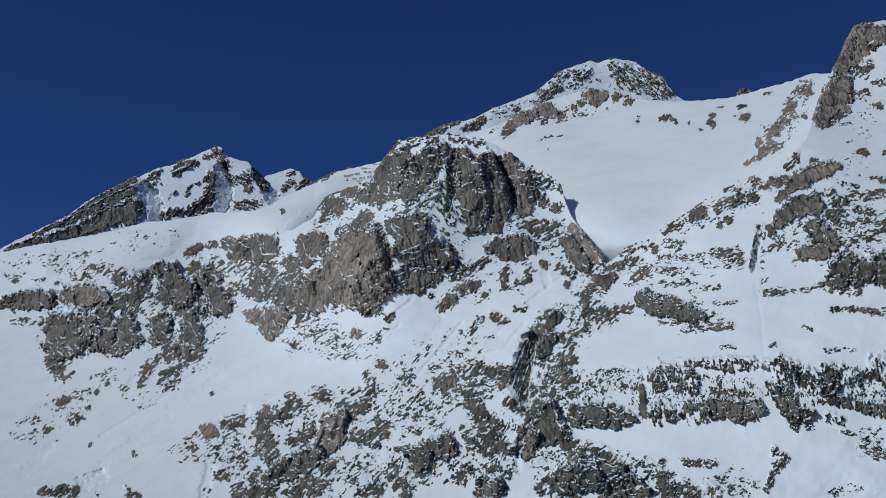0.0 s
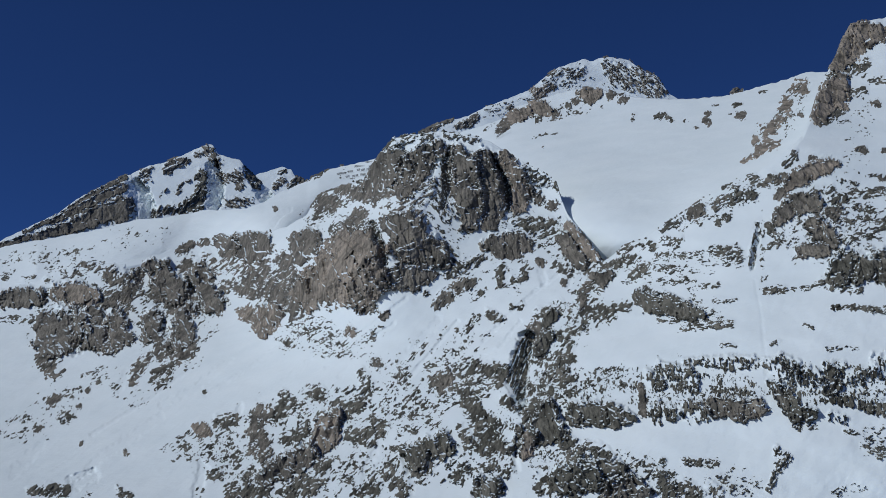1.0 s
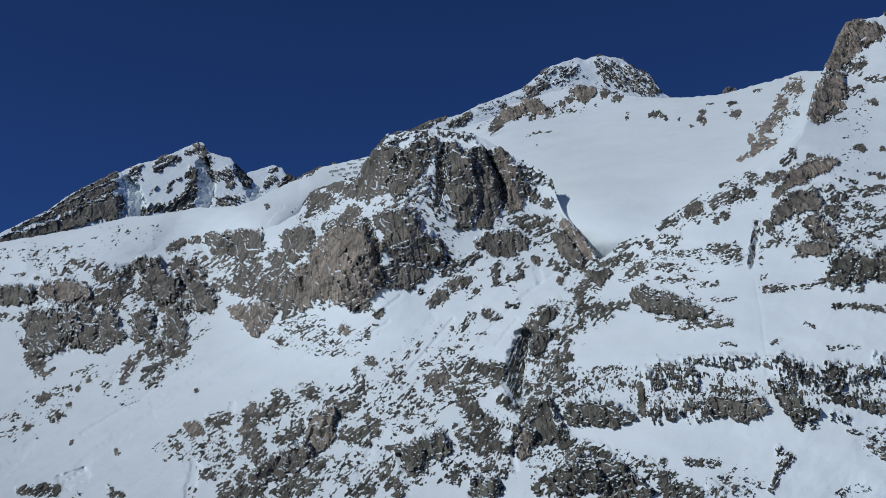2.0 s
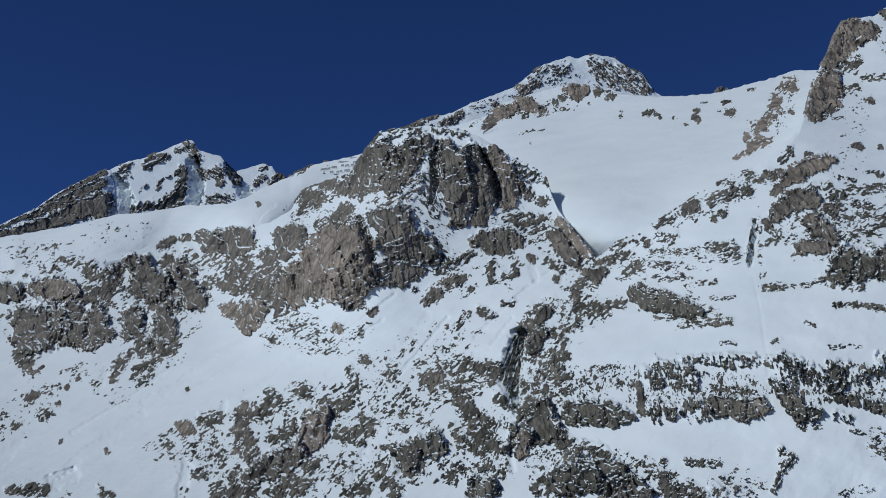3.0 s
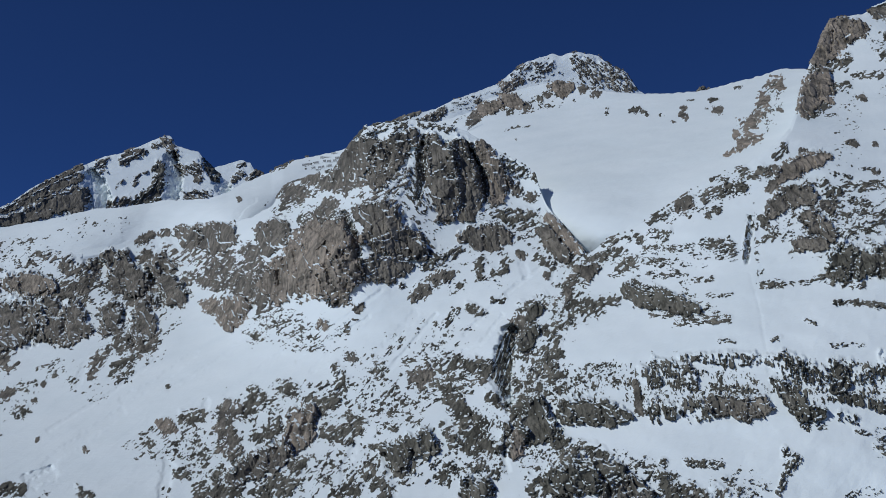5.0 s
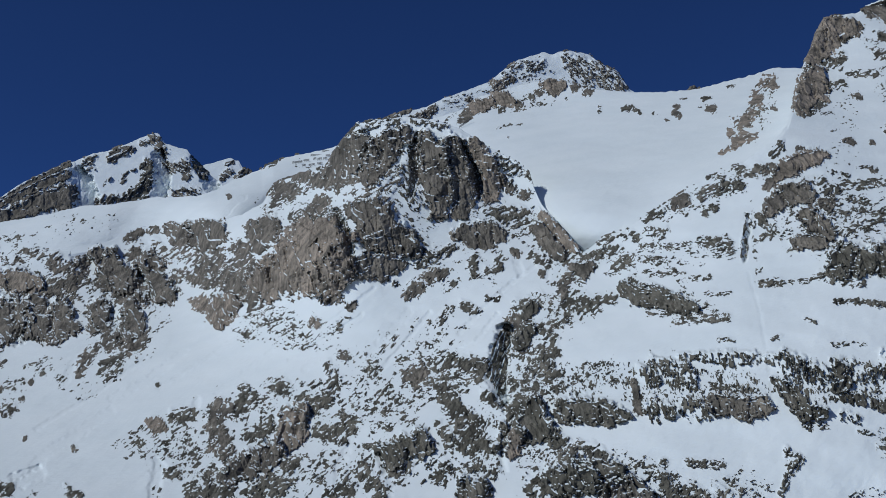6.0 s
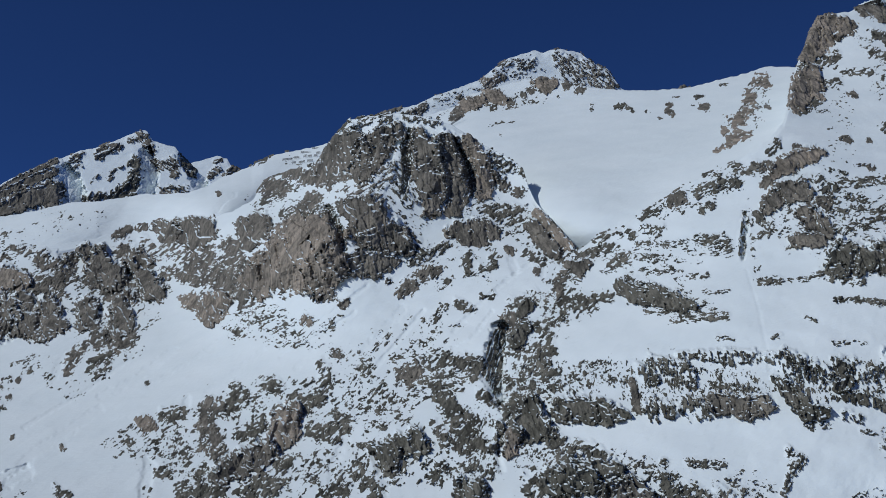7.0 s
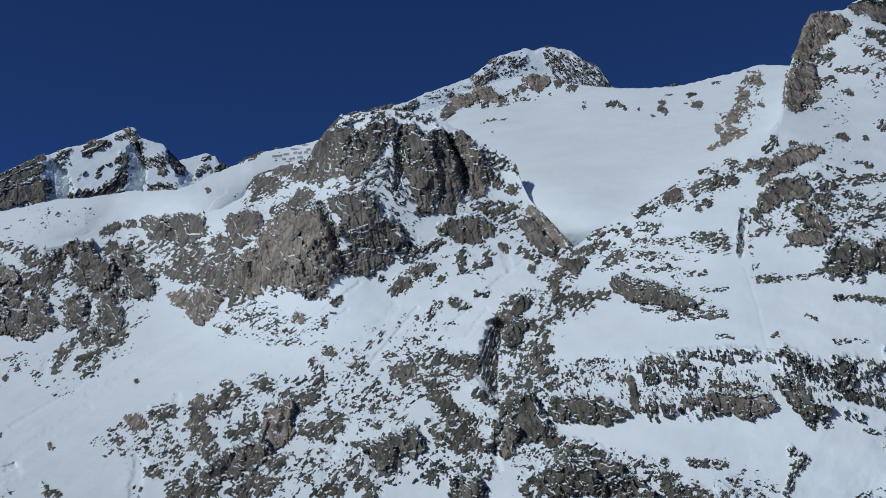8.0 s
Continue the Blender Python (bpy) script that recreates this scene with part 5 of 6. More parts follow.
rock("boulder", BACK, [(175.6, 393.3, 5.2)], 3.1, 2.34, 0.96, 50, 1.5, 4.7, 1)
rock("rock_outcrop", SUMMIT, [(108.2, 419.1, 5.2), (116.4, 420.9, 5.2)], 5.3, 3.41, 0.6, 35, 2.4, 4.4, 1)
rock("rock_outcrop", SUMMIT, [(128.2, 420.9, 6.5), (135.1, 418.0, 5.2), (140.7, 423.2, 3.9)], 5.3, 3.41, 0.6, 35, 2.4, 4.4, 1)
rock("rock_outcrop", SUMMIT, [(102.7, 411.7, 3.3), (110.6, 405.9, 3.9)], 5.2, 3.38, 0.6, 35, 2.4, 4.4, 1)
rock("rock_outcrop", SUMMIT, [(162.5, 430.7, 6.5), (165.9, 420.9, 6.5), (168.7, 410.5, 3.9)], 5.3, 3.41, 0.6, -50, 2.4, 4.4, 1)
rock("rock_outcrop", SUMMIT, [(174.7, 424.9, 7.8), (178.1, 415.1, 7.8), (183.0, 403.6, 5.8)], 5.2, 3.40, 0.6, -50, 2.4, 4.4, 1)
rock("rock_outcrop", SUMMIT, [(189.2, 423.2, 6.5), (195.7, 411.7, 7.8), (201.7, 401.9, 7.8), (212.2, 397.9, 5.2)], 5.2, 3.38, 0.6, -45, 2.4, 4.4, 1)
rock("rock_outcrop", SUMMIT, [(203.4, 415.1, 5.2), (210.1, 410.5, 3.9), (216.7, 401.9, 3.9)], 5.2, 3.38, 0.6, -50, 2.4, 4.4, 1)
rock("rock_ledge", BACK, [(90.7, 354.9, 1.9), (98.8, 358.2, 1.9), (112.1, 359.4, 1.3)], 1.4, 1.81, 0.5, 15, 2.6, 3.1, 0)
rock("boulder", BACK, [(98.5, 345.4, 1.3)], 2.6, 1.98, 0.96, 50, 1.5, 4.0, 1)
rock("rock_outcrop", BACK, [(184.6, 378.0, 1.9), (183.3, 372.3, 1.9)], 3.7, 3.95, 0.78, 35, 2.4, 5.1, 0)
rock("rock_outcrop", BACK, [(205.8, 376.3, 3.2), (213.4, 377.4, 3.9), (219.9, 370.6, 2.6)], 3.7, 3.96, 0.78, 35, 2.4, 5.1, 0)
rock("boulder", BACK, [(255.1, 379.1, 3.2)], 2.9, 2.21, 0.96, 50, 1.5, 4.4, 1)
rock("boulder", BACK, [(252.5, 371.8, 3.9), (253.4, 368.4, 2.6)], 2.8, 2.12, 0.96, 50, 1.5, 4.2, 1)
rock("boulder", BACK, [(242.5, 365.0, 1.9)], 2.8, 2.08, 0.96, 50, 1.5, 4.2, 1)
rock("scattered_rocks", BACK, [(233.3, 371.8, 2.9)], 0.0, 2.16, 0.33, 30, 2.6, 3.3, 0)
rock("boulder", BACK, [(284.8, 376.8, 4.5), (289.2, 379.7, 2.6)], 2.8, 2.12, 0.96, 50, 1.5, 4.2, 1)
rock("rock_outcrop", BACK, [(280.1, 387.6, 2.6), (285.6, 388.8, 2.6)], 3.7, 4.02, 0.78, 35, 2.4, 5.2, 0)
rock("rock_ledge", BACK, [(306.1, 400.2, 3.2), (311.7, 402.5, 1.9)], 1.5, 1.98, 0.5, 14, 2.6, 3.4, 0)
rock("rock_ledge", BACK, [(259.8, 387.6, 1.9), (265.2, 387.6, 1.3)], 1.5, 1.97, 0.5, 14, 2.6, 3.4, 0)
rock("rock_outcrop", BACK, [(348.3, 411.7, 3.9), (342.9, 410.5, 3.9)], 3.7, 4.04, 0.88, 35, 2.4, 5.2, 2)
rock("rock_outcrop", BACK, [(346.6, 403.0, 5.2), (337.1, 404.8, 4.5)], 3.6, 3.94, 0.88, 35, 2.4, 5.1, 2)
rock("rock_outcrop", BACK, [(330.8, 393.3, 5.2), (326.4, 384.8, 5.2), (329.8, 379.1, 3.2)], 3.4, 3.67, 0.88, 35, 2.4, 4.8, 2)
rock("boulder", BACK, [(341.4, 378.0, 2.6)], 2.5, 1.90, 0.96, 50, 1.5, 3.8, 1)
rock("rock_outcrop", BACK, [(322.9, 373.5, 5.2), (314.4, 366.1, 5.8), (305.1, 362.2, 5.8)], 3.2, 3.41, 0.88, 35, 2.4, 4.4, 2)
rock("rock_outcrop", BACK, [(308.0, 351.0, 6.4), (315.9, 349.3, 3.8), (299.5, 342.6, 5.1)], 2.9, 3.09, 0.88, 35, 2.4, 4.0, 2)
rock("rock_outcrop", BACK, [(293.6, 349.3, 2.6), (297.6, 353.8, 3.2)], 3.0, 3.24, 0.88, 35, 2.4, 4.2, 2)
rock("rock_outcrop", BACK, [(291.1, 335.9, 3.2), (282.9, 331.5, 2.6), (296.6, 338.1, 2.6)], 2.8, 2.99, 0.88, 35, 2.4, 3.9, 2)
rock("rock_outcrop", BACK, [(51.2, 375.1, 3.2), (53.9, 377.4, 1.9)], 4.1, 4.39, 0.78, 35, 2.4, 5.7, 0)
rock("boulder", SUMMIT, [(70.0, 384.8, 3.2)], 4.1, 1.84, 0.96, 50, 1.5, 3.7, 1)
rock("rock_ledge", SUMMIT, [(78.2, 394.5, 1.3), (91.5, 393.3, 1.9)], 2.1, 1.61, 0.5, 14, 2.6, 2.8, 1)
rock("scattered_rocks", BACK, [(275.3, 379.1, 2.3)], 0.0, 2.16, 0.33, 30, 2.6, 3.3, 0)
rock("boulder", BACK, [(-148.3, 285.4, 2.5)], 3.3, 2.46, 0.96, 50, 1.5, 4.9, 1)
rock("scattered_rocks", BACK, [(-124.7, 283.2, 3.4), (-121.9, 275.6, 2.8)], 0.0, 2.40, 0.25, 30, 2.6, 3.7, 0)
rock("scattered_rocks", BACK, [(-102.2, 322.6, 3.4), (-112.5, 316.0, 2.8), (-120.4, 313.8, 2.3)], 0.0, 2.67, 0.5, 30, 2.6, 4.1, 0)
rock("rock_ledge", BACK, [(-368.4, 233.9, 1.9), (-342.6, 233.9, 1.9)], 1.6, 2.03, 0.35, 14, 2.6, 3.5, 0)
rock("rock_ledge", BACK, [(-372.1, 218.1, 3.7), (-364.7, 220.7, 3.1)], 1.5, 1.94, 0.5, 14, 2.6, 3.4, 0)
rock("rock_ledge", BACK, [(-388.7, 219.1, 3.7)], 1.5, 1.96, 0.5, 14, 2.6, 3.4, 0)
rock("rock_ledge", BACK, [(-338.1, 241.9, 1.3), (-323.0, 247.2, 1.9)], 1.6, 2.09, 0.4, 30, 2.6, 3.6, 0)
rock("rock_outcrop", BACK, [(-351.6, 218.1, 3.7), (-347.2, 214.4, 3.1)], 3.7, 3.98, 0.78, 35, 2.4, 5.2, 0)

# ---- far mountains
rock("rock_face", FAR_RIDGE, [(-399.7, 248.3, 2.6), (-385.7, 254.1, 3.1), (-372.6, 258.4, 3.1)], 3.7, 4.59, 0.96, 31, 5, 7.4, 1, "far ridge")
rock("rock_face", FAR_RIDGE, [(-365.4, 259.0, 3.6), (-347.6, 263.8, 5.2), (-329.8, 269.2, 6.8), (-307.3, 281.0, 9.9), (-288.3, 285.4, 11.5)], 3.8, 4.71, 0.96, 31, 4, 7.6, 1, "far ridge")
rock("rock_face", FAR_RIDGE, [(-351.0, 273.5, 2.6), (-331.0, 283.8, 3.7), (-310.9, 295.7, 4.2), (-288.6, 305.6, 4.7)], 3.9, 4.81, 0.96, 31, 4, 7.8, 1, "far ridge")
rock("rock_face", FAR_RIDGE, [(-376.1, 263.2, 1.6), (-346.2, 278.3, 2.1), (-319.0, 298.5, 2.1), (-298.8, 309.9, 2.1), (-287.1, 315.4, 2.6)], 3.9, 4.83, 0.96, 31, 4, 7.8, 1, "far ridge")
rock("rock_rib", FAR_PEAK, [(-271.1, 319.5, 4.2), (-262.5, 323.2, 2.9)], 5.0, 5.5, 0.82, 35, 2.6, 7.0, 1, "far peak")
rock("rock_rib", FAR_PEAK, [(-248.5, 324.1, 5.4), (-240.1, 330.5, 5.8), (-233.1, 331.5, 4.8)], 5.0, 5.5, 0.88, 35, 2.6, 7.0, 1, "far peak")
rock("rock_rib", FAR_PEAK, [(-268.0, 312.7, 2.7), (-263.7, 313.1, 1.9)], 5.0, 5.5, 0.80, 30, 2.6, 7.0, 1, "far peak")
rock("rock_rib", FAR_PEAK, [(-222.9, 337.9, 3.4), (-214.3, 342.6, 4.8), (-207.0, 337.0, 5.4), (-202.2, 327.8, 4.8)], 5.0, 5.5, 0.78, -40, 2.6, 7.0, 1, "far peak")
rock("rock_rib", FAR_PEAK, [(-217.6, 319.5, 4.8), (-215.3, 310.3, 5.4), (-216.6, 300.3, 6.7), (-222.2, 291.2, 8.6), (-230.6, 283.9, 7.7)], 5.0, 5.5, 0.92, 55, 2.6, 7.0, 0, "far peak")
rock("rock_rib", FAR_PEAK, [(-258.2, 280.3, 4.2), (-248.0, 283.9, 5.8), (-239.2, 283.0, 5.8)], 5.0, 5.5, 0.76, 50, 2.6, 7.0, 1, "far peak")
rock("rock_rib", FAR_PEAK, [(-230.3, 311.2, 3.8), (-238.5, 302.1, 4.2)], 0.0, 5.5, 0.46, 50, 2.6, 7.0, 1, "far peak")
rock("rock_rib", FAR_PEAK, [(-254.0, 298.5, 3.8), (-245.7, 305.7, 3.1)], 0.0, 5.5, 0.35, 50, 2.6, 7.0, 1, "far peak")
rock("rock_rib", FAR_PEAK, [(-200.0, 319.5, 2.7), (-191.9, 314.9, 5.4), (-183.3, 318.6, 5.4), (-181.1, 308.5, 5.4)], 5.0, 5.5, 0.84, -45, 2.6, 7.0, 1, "far peak")
rock("rock_rib", FAR_PEAK, [(-176.6, 325.9, 2.3), (-171.0, 316.7, 5.0), (-164.5, 308.5, 4.2)], 5.0, 5.5, 0.93, -50, 2.6, 7.0, 0, "far peak")
rock("rock_rib", FAR_PEAK, [(-190.9, 291.2, 5.0), (-182.2, 292.1, 5.8), (-170.0, 293.0, 4.2)], 5.0, 5.5, 0.76, -30, 2.6, 7.0, 1, "far peak")
rock("rock_rib", FAR_KNOB, [(-147.8, 307.6, 3.4), (-142.8, 313.1, 4.8)], 5.0, 5.5, 0.80, -40, 2.6, 7.0, 1, "far knob")
rock("rock_rib", FAR_KNOB, [(-144.8, 321.3, 2.7), (-139.6, 322.2, 2.7)], 5.0, 5.5, 0.70, 30, 2.6, 7.0, 1, "far knob")
rock("rock_rib", FAR_KNOB, [(-133.9, 308.5, 3.8), (-127.9, 314.9, 2.7), (-121.7, 311.2, 3.8)], 5.0, 5.5, 0.85, 35, 2.6, 7.0, 1, "far knob")
rock("rock_rib", COL_TIP, [(283.2, 401.9, 3.6), (287.6, 403.0, 4.2)], 3.8, 2.29, 0.96, 50, 1.5, 4.6, 1, "col tip")

# ---- stones strewn between the outcrops
rock("scattered_rocks", FRONT, [(-338.8, 186.8, 30.6), (-288.5, 197.1, 25.6), (-236.4, 181.6, 30.6), (-196.9, 207.6, 20.5)], 0.0, 2.08, 0.32, 35, 2.6, 3.2, 0)
rock("scattered_rocks", FRONT, [(-161.0, 207.6, 23.1)], 0.0, 1.89, 0.25, 40, 2.6, 2.9, 0)
rock("scattered_rocks", FRONT, [(-151.6, 90.6, 27.4), (-111.7, 93.0, 29.9), (-72.0, 105.5, 25.0), (-32.1, 110.5, 25.0)], 0.0, 1.26, 0.28, 38, 2.6, 2.9, 0)
rock("scattered_rocks", FRONT, [(3.0, 115.5, 25.1), (38.2, 125.5, 20.1)], 0.0, 1.17, 0.22, 30, 2.6, 2.7, 0)
rock("scattered_rocks", FRONT, [(-169.9, 51.4, 24.7), (-120.3, 44.1, 24.6), (-71.1, 49.0, 22.2)], 0.0, 1.12, 0.32, 38, 2.6, 2.6, 0)
rock("scattered_rocks", FRONT, [(-31.7, 66.0, 24.8), (7.9, 61.1, 24.7), (47.4, 51.4, 19.8)], 0.0, 1.04, 0.34, 45, 2.6, 2.4, 0)
rock("scattered_rocks", FRONT, [(96.4, 140.6, 18.2), (95.6, 105.5, 18.0), (87.2, 66.0, 19.8)], 0.0, 1.06, 0.42, 45, 2.6, 1.6, 0)
rock("scattered_rocks", FRONT, [(109.9, 176.4, 22.9), (135.7, 186.8, 20.4)], 0.0, 1.20, 0.35, 25, 2.6, 1.8, 0)
rock("scattered_rocks", FRONT, [(128.6, 120.5, 20.1), (169.1, 130.5, 15.1)], 0.0, 1.04, 0.32, 75, 2.6, 1.6, 0)
rock("scattered_rocks", FRONT, [(199.3, 130.5, 17.6), (234.3, 125.5, 15.1), (269.2, 120.5, 12.6)], 0.0, 0.97, 0.4, 80, 2.6, 1.5, 0)
rock("scattered_rocks", FRONT, [(309.3, 120.5, 20.1), (349.9, 125.5, 20.1), (389.7, 120.5, 20.1)], 0.0, 0.90, 0.42, 75, 2.6, 1.4, 0)
rock("scattered_rocks", FRONT, [(111.6, 51.4, 22.2), (150.9, 46.5, 22.2), (194.9, 39.3, 14.8)], 0.0, 0.91, 0.5, 45, 2.6, 1.4, 0)
rock("scattered_rocks", FRONT, [(234.7, 46.5, 14.8), (268.9, 41.7, 10.8)], 0.0, 0.86, 0.16, 20, 2.6, 1.3, 0)
rock("scattered_rocks", FRONT, [(172.9, 223.3, 15.4), (214.4, 228.6, 15.5), (266.7, 241.9, 12.9)], 0.0, 1.19, 0.28, 12, 2.6, 1.8, 0)
rock("scattered_rocks", FRONT, [(202.3, 191.9, 17.9), (242.9, 186.8, 12.8)], 0.0, 1.09, 0.3, 10, 2.6, 1.7, 0)
rock("scattered_rocks", FRONT, [(374.1, 287.6, 20.9), (397.7, 260.6, 23.4), (424.7, 271.3, 20.8)], 0.0, 1.11, 0.32, 20, 2.6, 1.7, 0)
rock("scattered_rocks", FRONT, [(330.2, 260.6, 20.8), (315.8, 276.7, 15.6)], 0.0, 1.15, 0.25, 30, 2.6, 1.8, 0)
rock("scattered_rocks", FRONT, [(8.3, 271.3, 28.6), (-12.6, 293.0, 20.9)], 0.0, 1.56, 0.2, -45, 2.6, 2.4, 0)
rock("scattered_rocks", FRONT, [(60.4, 271.3, 20.8), (101.8, 260.6, 20.8), (126.9, 233.9, 12.9)], 0.0, 1.47, 0.3, 30, 2.6, 2.3, 0)
rock("scattered_rocks", FRONT, [(23.7, 223.3, 23.2), (70.0, 223.3, 20.6)], 0.0, 1.41, 0.14, 35, 2.6, 2.2, 0)
rock("scattered_rocks", FRONT, [(-75.6, 309.4, 15.8), (-106.6, 287.6, 15.7), (-85.4, 271.3, 15.6)], 0.0, 1.97, 0.3, 35, 2.6, 3.0, 0)
rock("scattered_rocks", FRONT, [(-113.9, 171.3, 22.9), (-73.0, 161.0, 20.3)], 0.0, 1.46, 0.14, 30, 2.6, 2.2, 0)
rock("scattered_rocks", FRONT, [(-12.2, 155.9, 20.3), (33.5, 166.1, 20.3)], 0.0, 1.29, 0.1, 40, 2.6, 2.0, 0)
rock("scattered_rocks", FRONT, [(398.3, 381.9, 16.0), (382.7, 325.9, 15.8)], 0.0, 1.34, 0.1, 10, 2.6, 2.0, 0)
rock("scattered_rocks", FRONT, [(375.1, 70.9, 14.9)], 0.0, 0.84, 0.25, -10, 2.6, 1.3, 0)

# ---- dark rock in the clefts
rock("rock_face", FRONT, [(10.6, 343.7, 3.2), (6.9, 325.9, 4.7), (8.4, 306.7, 5.2), (4.7, 287.6, 4.2)], 0.0, 3.39, 0.96, 84, 3, 5.5, 0, "buttress")
rock("rock_face", FRONT, [(49.7, 337.0, 2.1), (55.8, 323.2, 4.2), (61.9, 308.3, 5.8), (63.8, 293.0, 6.3)], 0.0, 3.36, 0.96, 84, 3, 5.4, 0, "buttress")
rock("rock_face", FRONT, [(-60.3, 267.0, 4.2), (-53.9, 250.9, 5.7), (-50.6, 235.0, 5.2)], 0.0, 3.12, 0.96, 84, 3, 5.0, 0, "buttress")
rock("cliff", FRONT, [(79.1, 163.1, 4.6), (73.7, 140.6, 5.6), (72.3, 120.5, 5.0)], 0.0, 0.70, 0.92, 60, 5, 3.9, 0)
rock("cliff", FRONT, [(68.7, 85.6, 4.0), (66.5, 70.9, 3.5), (60.0, 66.0, 3.0)], 0.7, 2.11, 0.85, 84, 3, 3.4, 0)
rock("cliff", FRONT, [(-268.7, 223.3, 5.1), (-265.1, 215.4, 4.6)], 0.0, 4.66, 0.95, 84, 3, 7.5, 1)
rock("cliff", FRONT, [(-221.5, 207.6, 3.6), (-216.7, 194.5, 4.1)], 0.0, 4.32, 0.95, 84, 3, 7.0, 1)
rock("boulder", FRONT, [(-205.2, 117.0, 2.2)], 1.5, 2.51, 0.96, 50, 1.5, 3.0, 0)
rock("scattered_rocks", SUMMIT, [(132.4, 416.3, 16.3), (110.7, 410.5, 10.4)], 0.0, 1.89, 0.35, 40, 2.6, 2.9, 1)
rock("scattered_rocks", SUMMIT, [(175.4, 416.3, 17.4), (196.7, 410.5, 16.3)], 0.0, 1.89, 0.45, -50, 2.6, 2.9, 1)
rock("scattered_rocks", SUMMIT, [(51.3, 381.9, 8.1), (72.7, 387.6, 6.9)], 0.0, 1.84, 0.25, 20, 2.6, 2.8, 1)
rock("scattered_rocks", BACK, [(147.7, 390.5, 10.4), (104.6, 379.1, 12.7), (77.8, 373.5, 9.2)], 0.0, 2.27, 0.2, 30, 2.6, 3.5, 0)
rock("scattered_rocks", BACK, [(-250.0, 262.0, 12.0), (-290.0, 255.0, 16.0)], 0.0, 2.33, 0.12, 25, 3.2, 3.2, 0)
rock("scattered_rocks", BACK, [(-360.0, 244.0, 10.0), (-395.0, 230.0, 14.0)], 0.0, 2.33, 0.16, 25, 3.2, 3.2, 0)
rock("scattered_rocks", BACK, [(-312.2, 241.9, 14.0), (-347.7, 233.9, 16.7)], 0.0, 2.33, 0.2, 30, 2.6, 3.6, 0)
rock("scattered_rocks", FRONT, [(-327.2, 105.5, 25.0), (-360.5, 85.6, 19.9)], 0.0, 1.55, 0.15, 35, 2.6, 2.4, 0)
rock("scattered_rocks", FRONT, [(-294.0, 130.5, 15.1), (-262.5, 110.5, 12.5)], 0.0, 1.63, 0.14, 35, 2.6, 2.5, 0)
rock("scattered_rocks", BACK, [(-86.3, 317.6, 17.0)], 0.0, 2.59, 0.08, 15, 2.6, 4.0, 0)
rock("scattered_rocks", BACK, [(319.7, 365.0, 14.9), (341.1, 401.9, 10.4)], 0.0, 2.01, 0.25, 45, 2.6, 3.1, 0)
rock("boulder", FRONT, [(119.3, 294.1, 1.8)], 2.1, 1.54, 0.96, 50, 1.5, 3.1, 1)
rock("boulder", FRONT, [(133.2, 268.6, 1.7)], 1.9, 1.46, 0.96, 50, 1.5, 2.9, 1)
rock("rock_outcrop", FRONT, [(57.1, 109.5, 5.6), (70.5, 101.5, 4.5)], 1.8, 1.96, 0.78, 35, 2.4, 2.5, 0)
rock("cliff", FRONT, [(86.6, 153.3, 5.1), (97.0, 166.1, 6.1)], 3.9, 2.44, 0.96, 84, 3, 3.9, 0)
rock("scattered_rocks", FRONT, [(342.3, 282.1, 23.5), (370.8, 249.9, 20.7), (329.0, 244.5, 15.5)], 0.0, 1.11, 0.3, 28, 2.6, 1.7, 0)
rock("scattered_rocks", FRONT, [(286.4, 303.9, 15.7), (253.9, 287.6, 13.1), (221.7, 271.3, 10.4)], 0.0, 1.26, 0.3, 25, 2.6, 1.9, 0)
rock("scattered_rocks", FRONT, [(142.2, 228.6, 15.5), (131.1, 202.4, 15.4)], 0.0, 1.29, 0.4, 30, 2.6, 2.0, 0)
rock("scattered_rocks", FRONT, [(-245.4, 161.0, 20.3), (-219.3, 145.7, 12.6)], 0.0, 1.77, 0.25, 40, 2.6, 2.7, 0)
rock("scattered_rocks", FRONT, [(-225.0, 66.0, 14.9), (-190.5, 70.9, 19.8)], 0.0, 1.28, 0.25, 35, 2.6, 2.0, 0)
rock("scattered_rocks", FRONT, [(-47.4, 135.6, 20.2)], 0.0, 1.30, 0.22, 40, 2.6, 2.0, 0)
rock("scattered_rocks", FRONT, [(173.5, 115.5, 11.0), (223.4, 110.5, 9.0)], 0.0, 0.98, 0.35, 80, 2.6, 1.5, 0)
rock("scattered_rocks", FRONT, [(57.8, 85.6, 14.9), (52.3, 51.4, 14.8)], 0.0, 1.02, 0.45, 55, 2.6, 1.6, 0)
rock("cliff", FRONT, [(102.6, 186.8, 4.6), (94.7, 179.0, 4.6)], 1.2, 2.55, 0.96, 84, 3, 4.1, 0)
rock("rock_outcrop", FRONT, [(77.8, 93.0, 6.7), (83.1, 105.5, 6.7)], 1.8, 1.91, 0.85, 35, 2.4, 2.5, 0)
rock("cliff", FRONT, [(131.0, 41.7, 9.9), (106.4, 41.7, 10.8)], 1.8, 1.91, 0.96, 84, 3, 3.1, 0)
rock("rock_band", FRONT, [(301.1, 145.7, 5.7), (315.9, 140.6, 5.1)], 1.3, 1.26, 0.72, 84, 2.2, 1.6, 0)
rock("rock_band", FRONT, [(356.0, 138.1, 5.1), (341.1, 140.6, 4.5)], 1.2, 1.23, 0.6, 84, 2.2, 1.5, 0)
rock("rock_outcrop", FRONT, [(363.2, 282.1, 8.2), (347.3, 279.4, 7.0)], 1.9, 2.07, 0.78, 35, 2.4, 2.7, 1)
rock("rock_outcrop", FRONT, [(343.8, 301.2, 5.3), (362.4, 303.9, 4.1)], 2.0, 2.15, 0.6, 35, 2.4, 2.8, 0)
